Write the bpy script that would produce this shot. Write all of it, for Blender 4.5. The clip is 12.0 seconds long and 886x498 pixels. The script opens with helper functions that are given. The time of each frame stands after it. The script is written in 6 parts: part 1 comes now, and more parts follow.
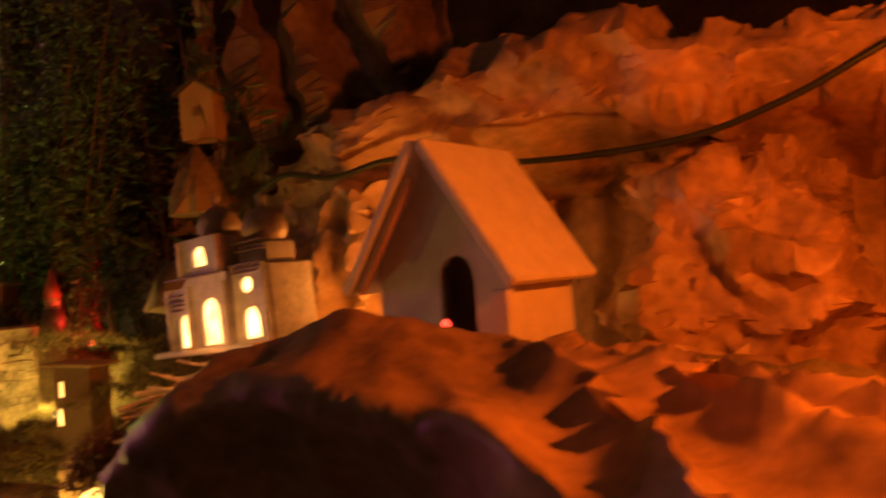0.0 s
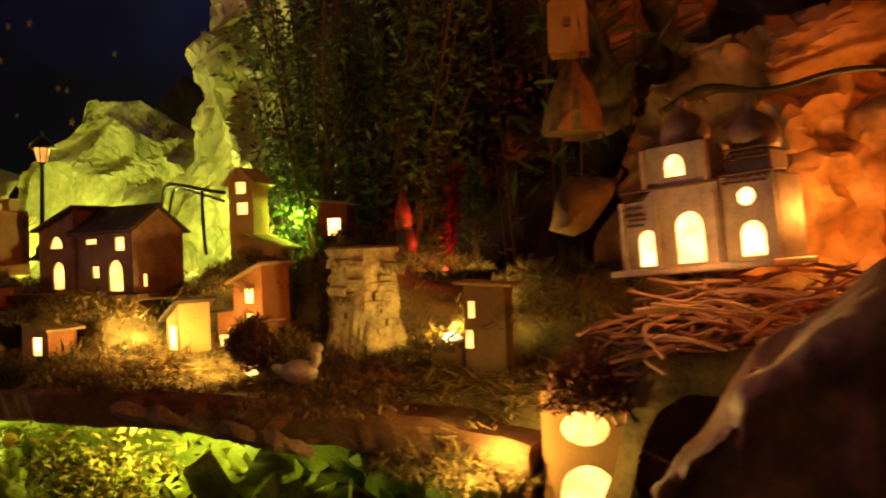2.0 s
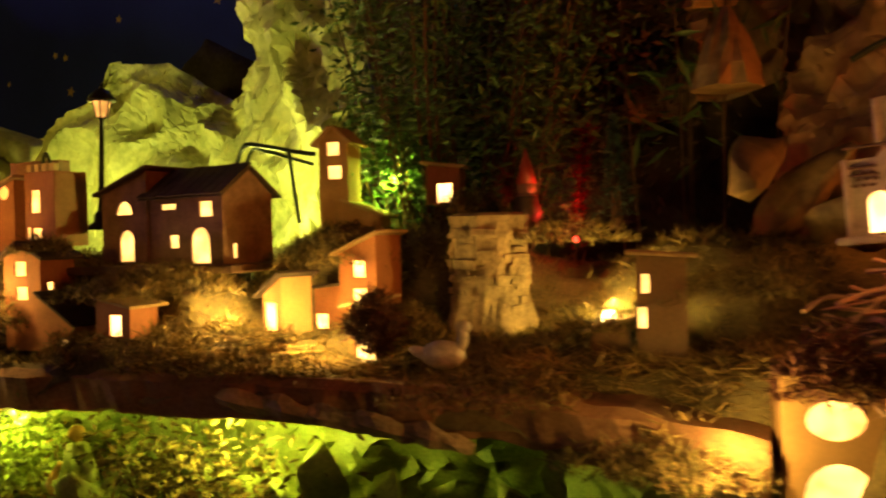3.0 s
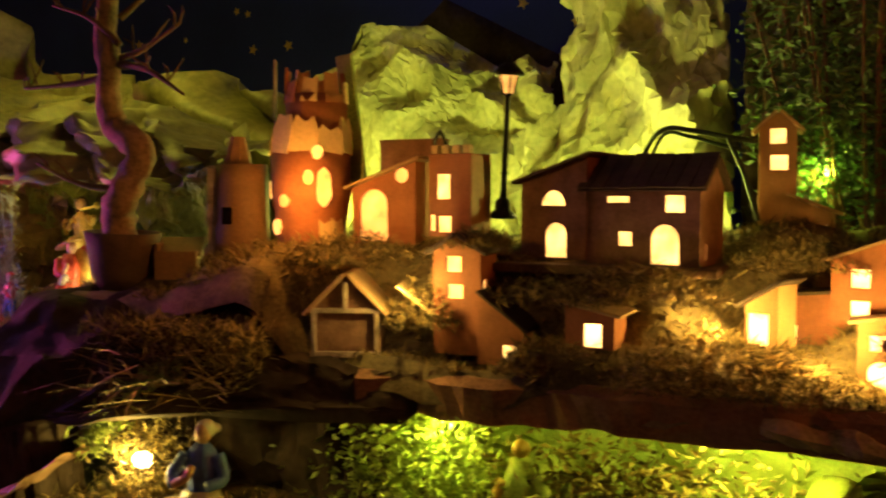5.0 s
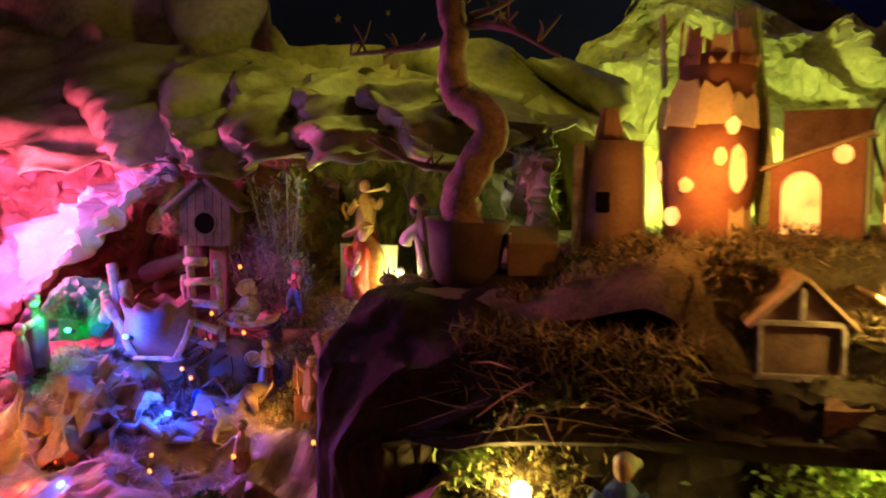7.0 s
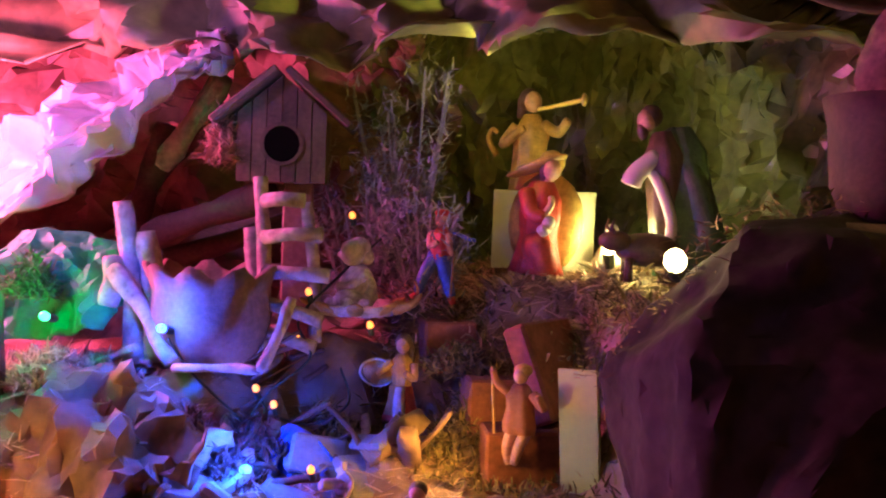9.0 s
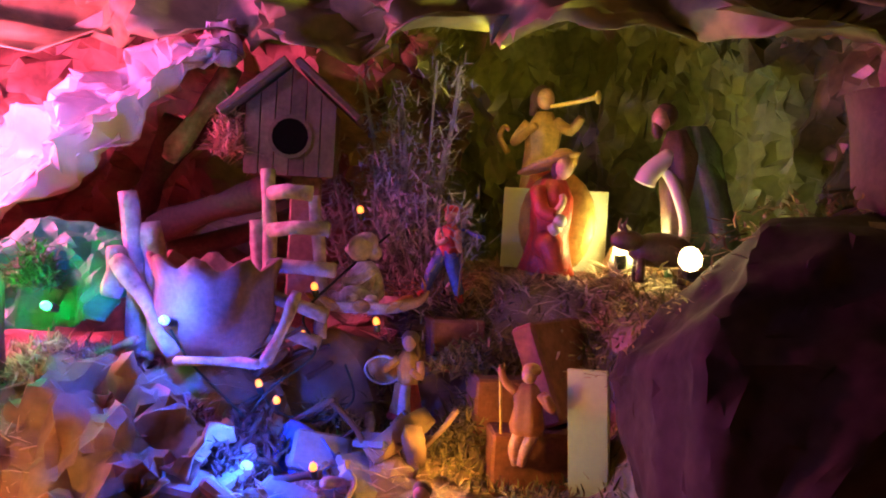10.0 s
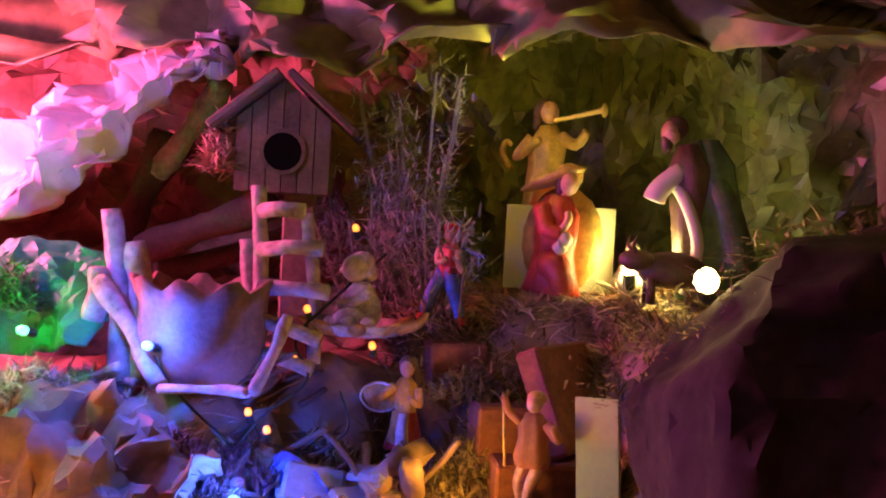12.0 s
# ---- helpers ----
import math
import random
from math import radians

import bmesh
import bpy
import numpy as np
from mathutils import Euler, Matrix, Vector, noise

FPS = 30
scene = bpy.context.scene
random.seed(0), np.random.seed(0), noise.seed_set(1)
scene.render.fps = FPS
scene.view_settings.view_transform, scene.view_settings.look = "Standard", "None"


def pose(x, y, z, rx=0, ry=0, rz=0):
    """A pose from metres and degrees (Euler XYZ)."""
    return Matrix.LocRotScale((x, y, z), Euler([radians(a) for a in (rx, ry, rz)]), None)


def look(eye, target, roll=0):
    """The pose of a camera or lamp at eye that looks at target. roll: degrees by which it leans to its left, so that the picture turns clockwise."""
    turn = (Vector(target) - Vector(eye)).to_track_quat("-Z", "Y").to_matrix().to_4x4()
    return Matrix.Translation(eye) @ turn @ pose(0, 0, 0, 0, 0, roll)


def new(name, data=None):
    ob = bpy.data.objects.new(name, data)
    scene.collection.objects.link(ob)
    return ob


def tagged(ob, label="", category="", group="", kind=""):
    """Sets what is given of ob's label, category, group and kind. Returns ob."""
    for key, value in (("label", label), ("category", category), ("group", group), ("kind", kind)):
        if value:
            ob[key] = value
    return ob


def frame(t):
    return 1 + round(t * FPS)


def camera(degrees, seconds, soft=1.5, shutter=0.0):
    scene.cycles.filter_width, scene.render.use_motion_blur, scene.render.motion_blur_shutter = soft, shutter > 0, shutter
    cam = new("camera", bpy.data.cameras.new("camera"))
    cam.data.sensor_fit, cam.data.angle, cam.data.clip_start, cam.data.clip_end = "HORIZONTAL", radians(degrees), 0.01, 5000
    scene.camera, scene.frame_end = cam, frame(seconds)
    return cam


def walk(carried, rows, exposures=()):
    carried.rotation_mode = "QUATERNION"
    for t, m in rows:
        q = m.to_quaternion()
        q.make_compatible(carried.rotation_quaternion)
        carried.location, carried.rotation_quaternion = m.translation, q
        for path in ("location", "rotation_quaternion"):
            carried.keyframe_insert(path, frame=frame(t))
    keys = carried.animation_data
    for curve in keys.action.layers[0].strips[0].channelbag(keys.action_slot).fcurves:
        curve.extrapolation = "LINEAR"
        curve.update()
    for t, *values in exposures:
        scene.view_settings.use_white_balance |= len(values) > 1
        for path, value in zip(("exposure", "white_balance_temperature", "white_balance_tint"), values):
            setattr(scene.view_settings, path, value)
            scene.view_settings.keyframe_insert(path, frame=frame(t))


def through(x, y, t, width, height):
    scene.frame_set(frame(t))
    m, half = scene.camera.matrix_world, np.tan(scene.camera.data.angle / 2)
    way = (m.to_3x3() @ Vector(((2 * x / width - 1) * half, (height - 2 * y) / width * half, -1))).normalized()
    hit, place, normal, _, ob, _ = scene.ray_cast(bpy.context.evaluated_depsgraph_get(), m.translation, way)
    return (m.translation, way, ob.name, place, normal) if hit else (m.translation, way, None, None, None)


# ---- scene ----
cam = camera(54.0, 12.0, soft=2.0, shutter=0.5)
PATH = [
    (0, (0.4738, 0.3145, 0.3444), (-0.2945, 2.5870, 0.4254), -4.36),
    (0.5, (0.4007, 0.2965, 0.3403), (-0.4500, 2.5402, 0.3779), -3.35),
    (1, (0.3385, 0.2832, 0.3363), (-0.5659, 2.5060, 0.3667), -2.44),
    (1.5, (0.2859, 0.2734, 0.3314), (-0.6545, 2.4810, 0.3442), -2.08),
    (2, (0.2261, 0.2770, 0.3268), (-0.7268, 2.4797, 0.3284), -2.12),
    (2.5, (0.1603, 0.2962, 0.3211), (-0.7218, 2.5279, 0.3083), -1.77),
    (2.7, (0.1308, 0.3039, 0.3132), (-0.7318, 2.5436, 0.2972), -1.80),
    (4.3, (-0.1193, 0.2979, 0.3449), (-1.0186, 2.5186, 0.2014), -0.54),
    (4.5, (-0.1456, 0.2931, 0.3437), (-1.0739, 2.5009, 0.2009), -0.45),
    (5, (-0.2023, 0.2624, 0.3459), (-1.1581, 2.4580, 0.2003), -0.05),
    (5.5, (-0.2431, 0.2344, 0.3611), (-1.2676, 2.3976, 0.1832), -1.30),
    (6, (-0.2955, 0.2234, 0.3369), (-1.4057, 2.3423, 0.1464), -0.93),
    (6.5, (-0.3569, 0.2313, 0.3377), (-1.5619, 2.2982, 0.1603), 0.21),
    (6.7, (-0.3733, 0.2412, 0.3487), (-1.6154, 2.2855, 0.1520), -0.34),
    (8.3, (-0.7054, 0.4385, 0.2976), (-1.5146, 2.6955, 0.1898), 3.78),
    (8.5, (-0.7272, 0.4225, 0.2835), (-1.4855, 2.6990, 0.2205), 3.27),
    (9, (-0.7373, 0.4308, 0.2720), (-1.6243, 2.6585, 0.1758), 2.21),
    (9.5, (-0.7406, 0.4304, 0.2682), (-1.6688, 2.6420, 0.1759), 3.66),
    (10, (-0.7406, 0.4375, 0.2673), (-1.6466, 2.6574, 0.1853), 3.24),
    (10.5, (-0.7405, 0.4411, 0.2669), (-1.6522, 2.6601, 0.1967), 3.12),
    (11, (-0.7442, 0.4425, 0.2677), (-1.6667, 2.6575, 0.2141), 3.08),
    (11.5, (-0.7454, 0.4448, 0.2673), (-1.6560, 2.6649, 0.2164), 3.03),
    (12, (-0.7478, 0.4570, 0.2681), (-1.6608, 2.6767, 0.2328), 3.12),
]
walk(cam, [(t, look(eye, target, roll)) for t, eye, target, roll in PATH],
     [(0, 0, 6500, 10), (4.5, 0, 6450, 10), (6.5, 0, 5700, 9), (9, 0, 5700, 9), (10.5, 0, 6400, 10), (12, 0, 6600, 10)])

from mathutils.geometry import delaunay_2d_cdt

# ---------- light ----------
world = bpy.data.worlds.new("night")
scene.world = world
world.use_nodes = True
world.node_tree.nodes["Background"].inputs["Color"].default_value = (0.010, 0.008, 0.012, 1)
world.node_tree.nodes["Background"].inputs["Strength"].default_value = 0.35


def bulb_light(name, place, colour, watts, size=0.006):
    d = bpy.data.lights.new(name, "POINT")
    d.color, d.energy, d.shadow_soft_size = colour, watts, size
    ob = new(name, d)
    ob.location = place
    return ob


ORANGE = (1.0, 0.16, 0.008)
AMBER = (1.0, 0.42, 0.06)
YGREEN = (0.82, 0.86, 0.14)
PINK = (1.0, 0.16, 0.55)
bulb_light("orange_lamp", (0.625, 0.605, 0.435), ORANGE, 3.9, 0.010)
bulb_light("orange_lamp_low", (0.250, 0.850, 0.345), (1.0, 0.30, 0.04), 0.38, 0.006)
bulb_light("church_foot_lamp", (0.160, 0.745, 0.322), (1.0, 0.42, 0.09), 0.05, 0.002)
bulb_light("hill_lamp", (-0.60, 1.04, 0.35), YGREEN, 1.45, 0.004)
bulb_light("hill_lamp_far", (-0.345, 0.955, 0.34), YGREEN, 0.95, 0.004)
bulb_light("bush_lamp", (-0.20, 0.945, 0.362), (0.5, 0.8, 0.05), 0.45, 0.003)
bulb_light("step_bulb_light", (-0.868, 0.762, 0.178), (1.0, 0.5, 0.08), 0.085, 0.002)
bulb_light("under_shelf_lamp", (-0.24, 0.775, 0.205), (0.75, 0.82, 0.07), 0.62, 0.003)
bulb_light("under_shelf_lamp_left", (-0.42, 0.77, 0.200), (0.75, 0.82, 0.07), 0.38, 0.003)
bulb_light("low_amber_light", (-1.02, 0.655, 0.170), (1.0, 0.45, 0.08), 0.10, 0.002)
bulb_light("low_blue_light", (-0.955, 0.650, 0.130), (0.02, 0.07, 1.0), 0.08, 0.002)
bulb_light("low_red_light", (-0.990, 0.645, 0.125), (1.0, 0.05, 0.02), 0.06, 0.002)
bulb_light("strip_lamp", (-0.800, 0.80, 0.165), (0.75, 0.9, 0.1), 0.03, 0.002)
bulb_light("cave_lamp", (-0.823, 0.884, 0.260), (0.95, 0.95, 0.30), 0.17, 0.003)
bulb_light("cave_roof_lamp", (-0.89, 0.865, 0.345), (0.9, 0.72, 0.06), 0.06, 0.003)
bulb_light("pink_lamp", (-1.185, 0.722, 0.322), (1.0, 0.10, 0.36), 6.2, 0.012)
bulb_light("violet_lamp", (-1.075, 0.662, 0.365), (0.55, 0.20, 1.0), 1.05, 0.012)
bulb_light("hillside_lamp", (-0.90, 0.97, 0.60), (0.8, 0.72, 0.06), 1.1, 0.01)
bulb_light("sky_lamp", (-0.62, 1.42, 0.98), (0.08, 0.11, 1.0), 0.30, 0.02)
bulb_light("rock_bulb_light", (-0.779, 0.768, 0.268), (1.0, 0.72, 0.25), 0.045, 0.002)
bulb_light("niche_bulb_light", (-0.628, 0.702, 0.172), (1.0, 0.75, 0.15), 0.42, 0.002)
bulb_light("village_bulb_light", (-0.010, 0.838, 0.275), (1.0, 0.66, 0.12), 0.32, 0.003)
bulb_light("meadow_bulb_light", (-0.258, 0.792, 0.274), (1.0, 0.62, 0.12), 0.2, 0.002)
bulb_light("green_bulb_light", (-0.195, 0.795, 0.268), (1.0, 0.62, 0.12), 0.26, 0.002)
bulb_light("lane_bulb_light", (0.066, 0.700, 0.225), (1.0, 0.62, 0.12), 0.27, 0.002)
bulb_light("tower_bulb_light", (-0.528, 0.755, 0.350), AMBER, 0.24, 0.002)
bulb_light("roof_bulb_light", (-0.440, 0.748, 0.290), (1.0, 0.66, 0.14), 0.16, 0.004)
# Added warm fill from behind the camera, no lamp is in view there
bulb_light("room_lamp", (-0.9, -1.3, 1.5), (1.0, 0.62, 0.34), 4.2, 0.12)


# ---------- materials ----------
def material(name, colour, rough=0.7, vary=0.35, scale=60.0, bump=0.3, metal=0.0, fine=400.0, per_object=0.0, tint=None, sheen=0.0, through=0.0):
    m = bpy.data.materials.new(name)
    m.use_nodes = True
    nt = m.node_tree
    b = nt.nodes["Principled BSDF"]
    b.inputs["Roughness"].default_value, b.inputs["Metallic"].default_value = rough, metal
    if through:
        b.inputs["Transmission Weight"].default_value = 0.0
        b.inputs["Subsurface Weight"].default_value = through
        b.inputs["Subsurface Radius"].default_value = (0.004, 0.003, 0.002)
    geo = nt.nodes.new("ShaderNodeTexCoord")
    big, small = nt.nodes.new("ShaderNodeTexNoise"), nt.nodes.new("ShaderNodeTexNoise")
    for n, s in ((big, scale), (small, fine)):
        n.inputs["Scale"].default_value, n.inputs["Detail"].default_value = s, 5
        nt.links.new(geo.outputs["Object"], n.inputs["Vector"])
    ramp = nt.nodes.new("ShaderNodeValToRGB")
    ramp.color_ramp.elements[0].position, ramp.color_ramp.elements[1].position = 0.3, 0.7
    dark = tuple(c * (1 - vary) for c in colour)
    light = tuple(min(1.0, c * (1 + vary * 0.7)) for c in (tint or colour))
    ramp.color_ramp.elements[0].color, ramp.color_ramp.elements[1].color = (*dark, 1), (*light, 1)
    mix = nt.nodes.new("ShaderNodeMath")
    mix.operation = "MULTIPLY_ADD"
    mix.inputs[1].default_value = 0.35
    nt.links.new(small.outputs["Fac"], mix.inputs[0])
    scaled = nt.nodes.new("ShaderNodeMath")
    scaled.operation = "MULTIPLY"
    scaled.inputs[1].default_value = 0.66
    nt.links.new(big.outputs["Fac"], scaled.inputs[0])
    nt.links.new(scaled.outputs[0], mix.inputs[2])
    nt.links.new(mix.outputs[0], ramp.inputs["Fac"])
    last = ramp.outputs["Color"]
    if per_object:
        info, hsv, rng = nt.nodes.new("ShaderNodeObjectInfo"), nt.nodes.new("ShaderNodeHueSaturation"), nt.nodes.new("ShaderNodeMapRange")
        rng.inputs["To Min"].default_value, rng.inputs["To Max"].default_value = 1 - per_object, 1 + per_object
        nt.links.new(info.outputs["Random"], rng.inputs["Value"])
        nt.links.new(rng.outputs["Result"], hsv.inputs["Value"])
        nt.links.new(last, hsv.inputs["Color"])
        last = hsv.outputs["Color"]
    nt.links.new(last, b.inputs["Base Color"])
    bp = nt.nodes.new("ShaderNodeBump")
    bp.inputs["Strength"].default_value, bp.inputs["Distance"].default_value = bump, 0.0015
    nt.links.new(mix.outputs[0], bp.inputs["Height"])
    nt.links.new(bp.outputs["Normal"], b.inputs["Normal"])
    return m


def creased(m, scale=24.0, strength=0.7, depth=0.004):
    """Fine sharp creases of crumpled paper, pressed into the relief."""
    nt = m.node_tree
    b = nt.nodes["Principled BSDF"]
    under = b.inputs["Normal"].links[0].from_socket
    tc, n, bp = nt.nodes.new("ShaderNodeTexCoord"), nt.nodes.new("ShaderNodeTexNoise"), nt.nodes.new("ShaderNodeBump")
    n.noise_type = "RIDGED_MULTIFRACTAL"
    n.inputs["Scale"].default_value, n.inputs["Detail"].default_value, n.inputs["Roughness"].default_value = scale, 3.0, 0.45
    nt.links.new(tc.outputs["Object"], n.inputs["Vector"])
    nt.links.new(n.outputs["Fac"], bp.inputs["Height"])
    bp.inputs["Strength"].default_value, bp.inputs["Distance"].default_value = strength, depth
    nt.links.new(under, bp.inputs["Normal"])
    nt.links.new(bp.outputs["Normal"], b.inputs["Normal"])
    return m


def islands(m, amount=0.5):
    """Each loose blade, leaf or chip takes its own brightness."""
    nt = m.node_tree
    b = nt.nodes["Principled BSDF"]
    old = b.inputs["Base Color"].links[0].from_socket
    g, hsv, rng = nt.nodes.new("ShaderNodeNewGeometry"), nt.nodes.new("ShaderNodeHueSaturation"), nt.nodes.new("ShaderNodeMapRange")
    rng.inputs["To Min"].default_value, rng.inputs["To Max"].default_value = 1 - amount, 1 + amount
    nt.links.new(g.outputs["Random Per Island"], rng.inputs["Value"])
    nt.links.new(rng.outputs["Result"], hsv.inputs["Value"])
    nt.links.new(old, hsv.inputs["Color"])
    nt.links.new(hsv.outputs["Color"], b.inputs["Base Color"])
    return m


def glowing(name, colour, strength):
    m = bpy.data.materials.new(name)
    m.use_nodes = True
    b = m.node_tree.nodes["Principled BSDF"]
    b.inputs["Base Color"].default_value = (*colour, 1)
    b.inputs["Emission Color"].default_value = (*colour, 1)
    b.inputs["Emission Strength"].default_value = strength
    return m


def window_glow(name, colour, strength):
    """A pane that emits in place of a bulb indoors, with a mottled film."""
    m = glowing(name, colour, strength)
    nt = m.node_tree
    b = nt.nodes["Principled BSDF"]
    tc, n, r = nt.nodes.new("ShaderNodeTexCoord"), nt.nodes.new("ShaderNodeTexNoise"), nt.nodes.new("ShaderNodeMapRange")
    n.inputs["Scale"].default_value = 70
    nt.links.new(tc.outputs["Object"], n.inputs["Vector"])
    nt.links.new(n.outputs["Fac"], r.inputs["Value"])
    r.inputs["From Min"].default_value, r.inputs["From Max"].default_value = 0.3, 0.7
    r.inputs["To Min"].default_value, r.inputs["To Max"].default_value = strength * 0.45, strength * 1.4
    nt.links.new(r.outputs["Result"], b.inputs["Emission Strength"])
    return m


TERRACOTTA = material("terracotta", (0.40, 0.15, 0.06), 0.8, 0.35, 45, 0.5, per_object=0.15)
DARK_CLAY = material("dark clay", (0.27, 0.145, 0.085), 0.85, 0.5, 80, 0.9)
POT_CLAY = material("dull pot clay", (0.10, 0.055, 0.035), 0.85, 0.5, 60, 0.7)
TAN = material("tan cardboard", (0.45, 0.25, 0.10), 0.8, 0.25, 40, 0.3)
ROOF_DARK = material("dark roof card", (0.07, 0.045, 0.03), 0.8, 0.5, 70, 0.6, per_object=0.3)
ROOF_TAN = material("tan roof card", (0.42, 0.27, 0.13), 0.8, 0.35, 50, 0.5)
WOOD = material("bare wood", (0.25, 0.135, 0.055), 0.7, 0.4, 25, 0.4, per_object=0.2)
WOOD_OLD = material("old brown board", (0.13, 0.075, 0.035), 0.8, 0.5, 40, 0.6, per_object=0.25, tint=(0.20, 0.12, 0.06))
WOOD_GREY = material("weathered stick", (0.34, 0.25, 0.18), 0.85, 0.6, 90, 0.9, tint=(0.46, 0.36, 0.27), fine=300)
BARK = material("bark", (0.13, 0.07, 0.035), 0.9, 0.6, 40, 1.0)
PLANK_WOOD = material("reddish bark board", (0.24, 0.105, 0.05), 0.85, 0.6, 30, 1.0, tint=(0.34, 0.17, 0.08))
BARK_PALE = material("pale bark", (0.25, 0.16, 0.075), 0.9, 0.7, 60, 1.0, tint=(0.46, 0.33, 0.18))
CERAMIC = material("glazed white ceramic", (0.52, 0.43, 0.35), 0.5, 0.4, 110, 0.5)
DOME_TAN = material("tan glazed dome", (0.36, 0.24, 0.15), 0.5, 0.4, 80, 0.5)
CERAMIC_DARK = material("brown ceramic line", (0.16, 0.09, 0.06), 0.5, 0.4, 70, 0.3)
WHITE_FOAM = material("white foam board", (0.72, 0.66, 0.60), 0.85, 0.15, 80, 0.25)
PAPER = material("brown rock paper", (0.32, 0.18, 0.08), 0.5, 0.62, 14, 0.35, tint=(0.46, 0.28, 0.13), fine=120)
# Near-black base colour carries the missing light on boulder, niche and backing sheets
PAPER_DARK_SHADED = material("dark shaded rock paper", (0.020, 0.013, 0.009), 0.8, 0.6, 18, 0.7, tint=(0.055, 0.036, 0.024), fine=150)
PAPER_GREEN = material("painted green hill paper", (0.40, 0.44, 0.16), 0.5, 0.5, 12, 0.4, tint=(0.66, 0.62, 0.30), fine=120)
PAPER_OLIVE = material("olive rock paper", (0.13, 0.12, 0.04), 0.55, 0.65, 14, 0.5, tint=(0.26, 0.22, 0.08), fine=120)
FOIL_OLIVE = material("glossy olive paper", (0.15, 0.16, 0.05), 0.32, 0.5, 20, 0.4, tint=(0.26, 0.25, 0.09), fine=160)
PAPER_BROWN = material("deep brown rock paper", (0.15, 0.08, 0.04), 0.55, 0.6, 16, 0.5, tint=(0.30, 0.18, 0.10), fine=120)
PAPER_LEAF = material("dried leaf brown", (0.16, 0.09, 0.035), 0.6, 0.6, 30, 0.5, tint=(0.26, 0.16, 0.07), fine=160)
CLAY_BOWL = material("bowl clay", (0.26, 0.14, 0.09), 0.75, 0.5, 50, 0.6)
# Yellow-green light falling on the strip is put into its colour
STRIP = material("plastic with green light tint", (0.42, 0.50, 0.16), 0.5, 0.15, 40, 0.1)
# Paler than the clay: some of the lamplight on the crenels is in this colour
CRENEL = material("lamplit pale card", (0.72, 0.52, 0.26), 0.8, 0.25, 50, 0.4)
PAPER_PALE = material("pale crumpled paper", (0.62, 0.50, 0.44), 0.5, 0.25, 12, 0.3, fine=120)
PAPER_DARK_SHADED.node_tree.nodes["Principled BSDF"].inputs["Specular IOR Level"].default_value = 0.15
for crumple, scale in ((PAPER, 20), (PAPER_DARK_SHADED, 26), (PAPER_GREEN, 18), (PAPER_OLIVE, 20), (FOIL_OLIVE, 30), (PAPER_BROWN, 28), (PAPER_LEAF, 30), (PAPER_PALE, 24)):
    creased(crumple, scale)
MOSS = islands(material("dry moss", (0.22, 0.16, 0.055), 0.95, 0.4, 30, 0.4), 0.7)
STRAW = islands(material("straw", (0.46, 0.31, 0.11), 0.7, 0.3, 60, 0.2), 0.5)
STRAW_PINKISH = islands(material("raffia straw", (0.52, 0.32, 0.20), 0.7, 0.3, 60, 0.2), 0.4)
SOIL = material("mossy earth", (0.09, 0.065, 0.03), 0.95, 0.6, 45, 1.0, tint=(0.20, 0.15, 0.06))
LEAF = islands(material("green leaf", (0.07, 0.13, 0.03), 0.45, 0.3, 40, 0.2), 0.5)
LEAF_DARK = islands(material("dark red foliage", (0.10, 0.05, 0.03), 0.6, 0.3, 40, 0.2), 0.5)
SHRUB = islands(material("pale heather", (0.36, 0.35, 0.30), 0.8, 0.3, 40, 0.2), 0.4)
BERRY = islands(material("dried brown flower heads", (0.14, 0.05, 0.03), 0.8, 0.4, 60, 0.4), 0.5)
GREEN_PAPER = material("green tissue paper", (0.20, 0.34, 0.07), 0.5, 0.5, 16, 0.4, tint=(0.48, 0.50, 0.14))
IRON = material("black iron", (0.02, 0.018, 0.016), 0.4, 0.3, 80, 0.2, metal=0.6)
CABLE = material("dark green cable", (0.02, 0.03, 0.012), 0.4, 0.2, 80, 0.1)
SKYBLUE = material("night sky paper", (0.03, 0.05, 0.20), 0.8, 0.4, 5, 0.1)
GOLD = material("gold paint", (0.75, 0.52, 0.10), 0.4, 0.2, 60, 0.2)
STONE = material("grey stone", (0.30, 0.26, 0.24), 0.8, 0.4, 40, 0.6, per_object=0.2)
BRICKM = material("red clay block", (0.26, 0.085, 0.05), 0.85, 0.55, 90, 0.9, per_object=0.2)
SKIN = material("painted skin", (0.55, 0.28, 0.17), 0.45, 0.5, 170, 0.5, fine=700)
RED = material("red paint", (0.45, 0.05, 0.03), 0.45, 0.5, 170, 0.5, fine=700)
BLUE = material("blue paint", (0.08, 0.13, 0.42), 0.45, 0.5, 170, 0.5, fine=700)
OCHRE = material("ochre paint", (0.50, 0.28, 0.07), 0.45, 0.5, 170, 0.5, fine=700)
CREAM = material("cream paint", (0.62, 0.52, 0.42), 0.45, 0.5, 170, 0.5, fine=700)
DARKHAIR = material("brown hair paint", (0.10, 0.05, 0.03), 0.5, 0.5, 170, 0.5, fine=700)
ROBE_GREEN = material("green robe paint", (0.08, 0.13, 0.05), 0.5, 0.5, 170, 0.5, fine=700)
CARD = material("cream card", (0.72, 0.68, 0.52), 0.7, 0.08, 60, 0.1)
TABLECLOTH = material("dark cloth", (0.035, 0.03, 0.028), 0.95, 0.3, 20, 0.3)
ROOMPAINT = material("dim wall paint", (0.30, 0.28, 0.26), 0.9, 0.1, 4, 0.1)
TINSEL = material("red tinsel", (0.5, 0.02, 0.02), 0.25, 0.3, 90, 0.3, metal=0.5)
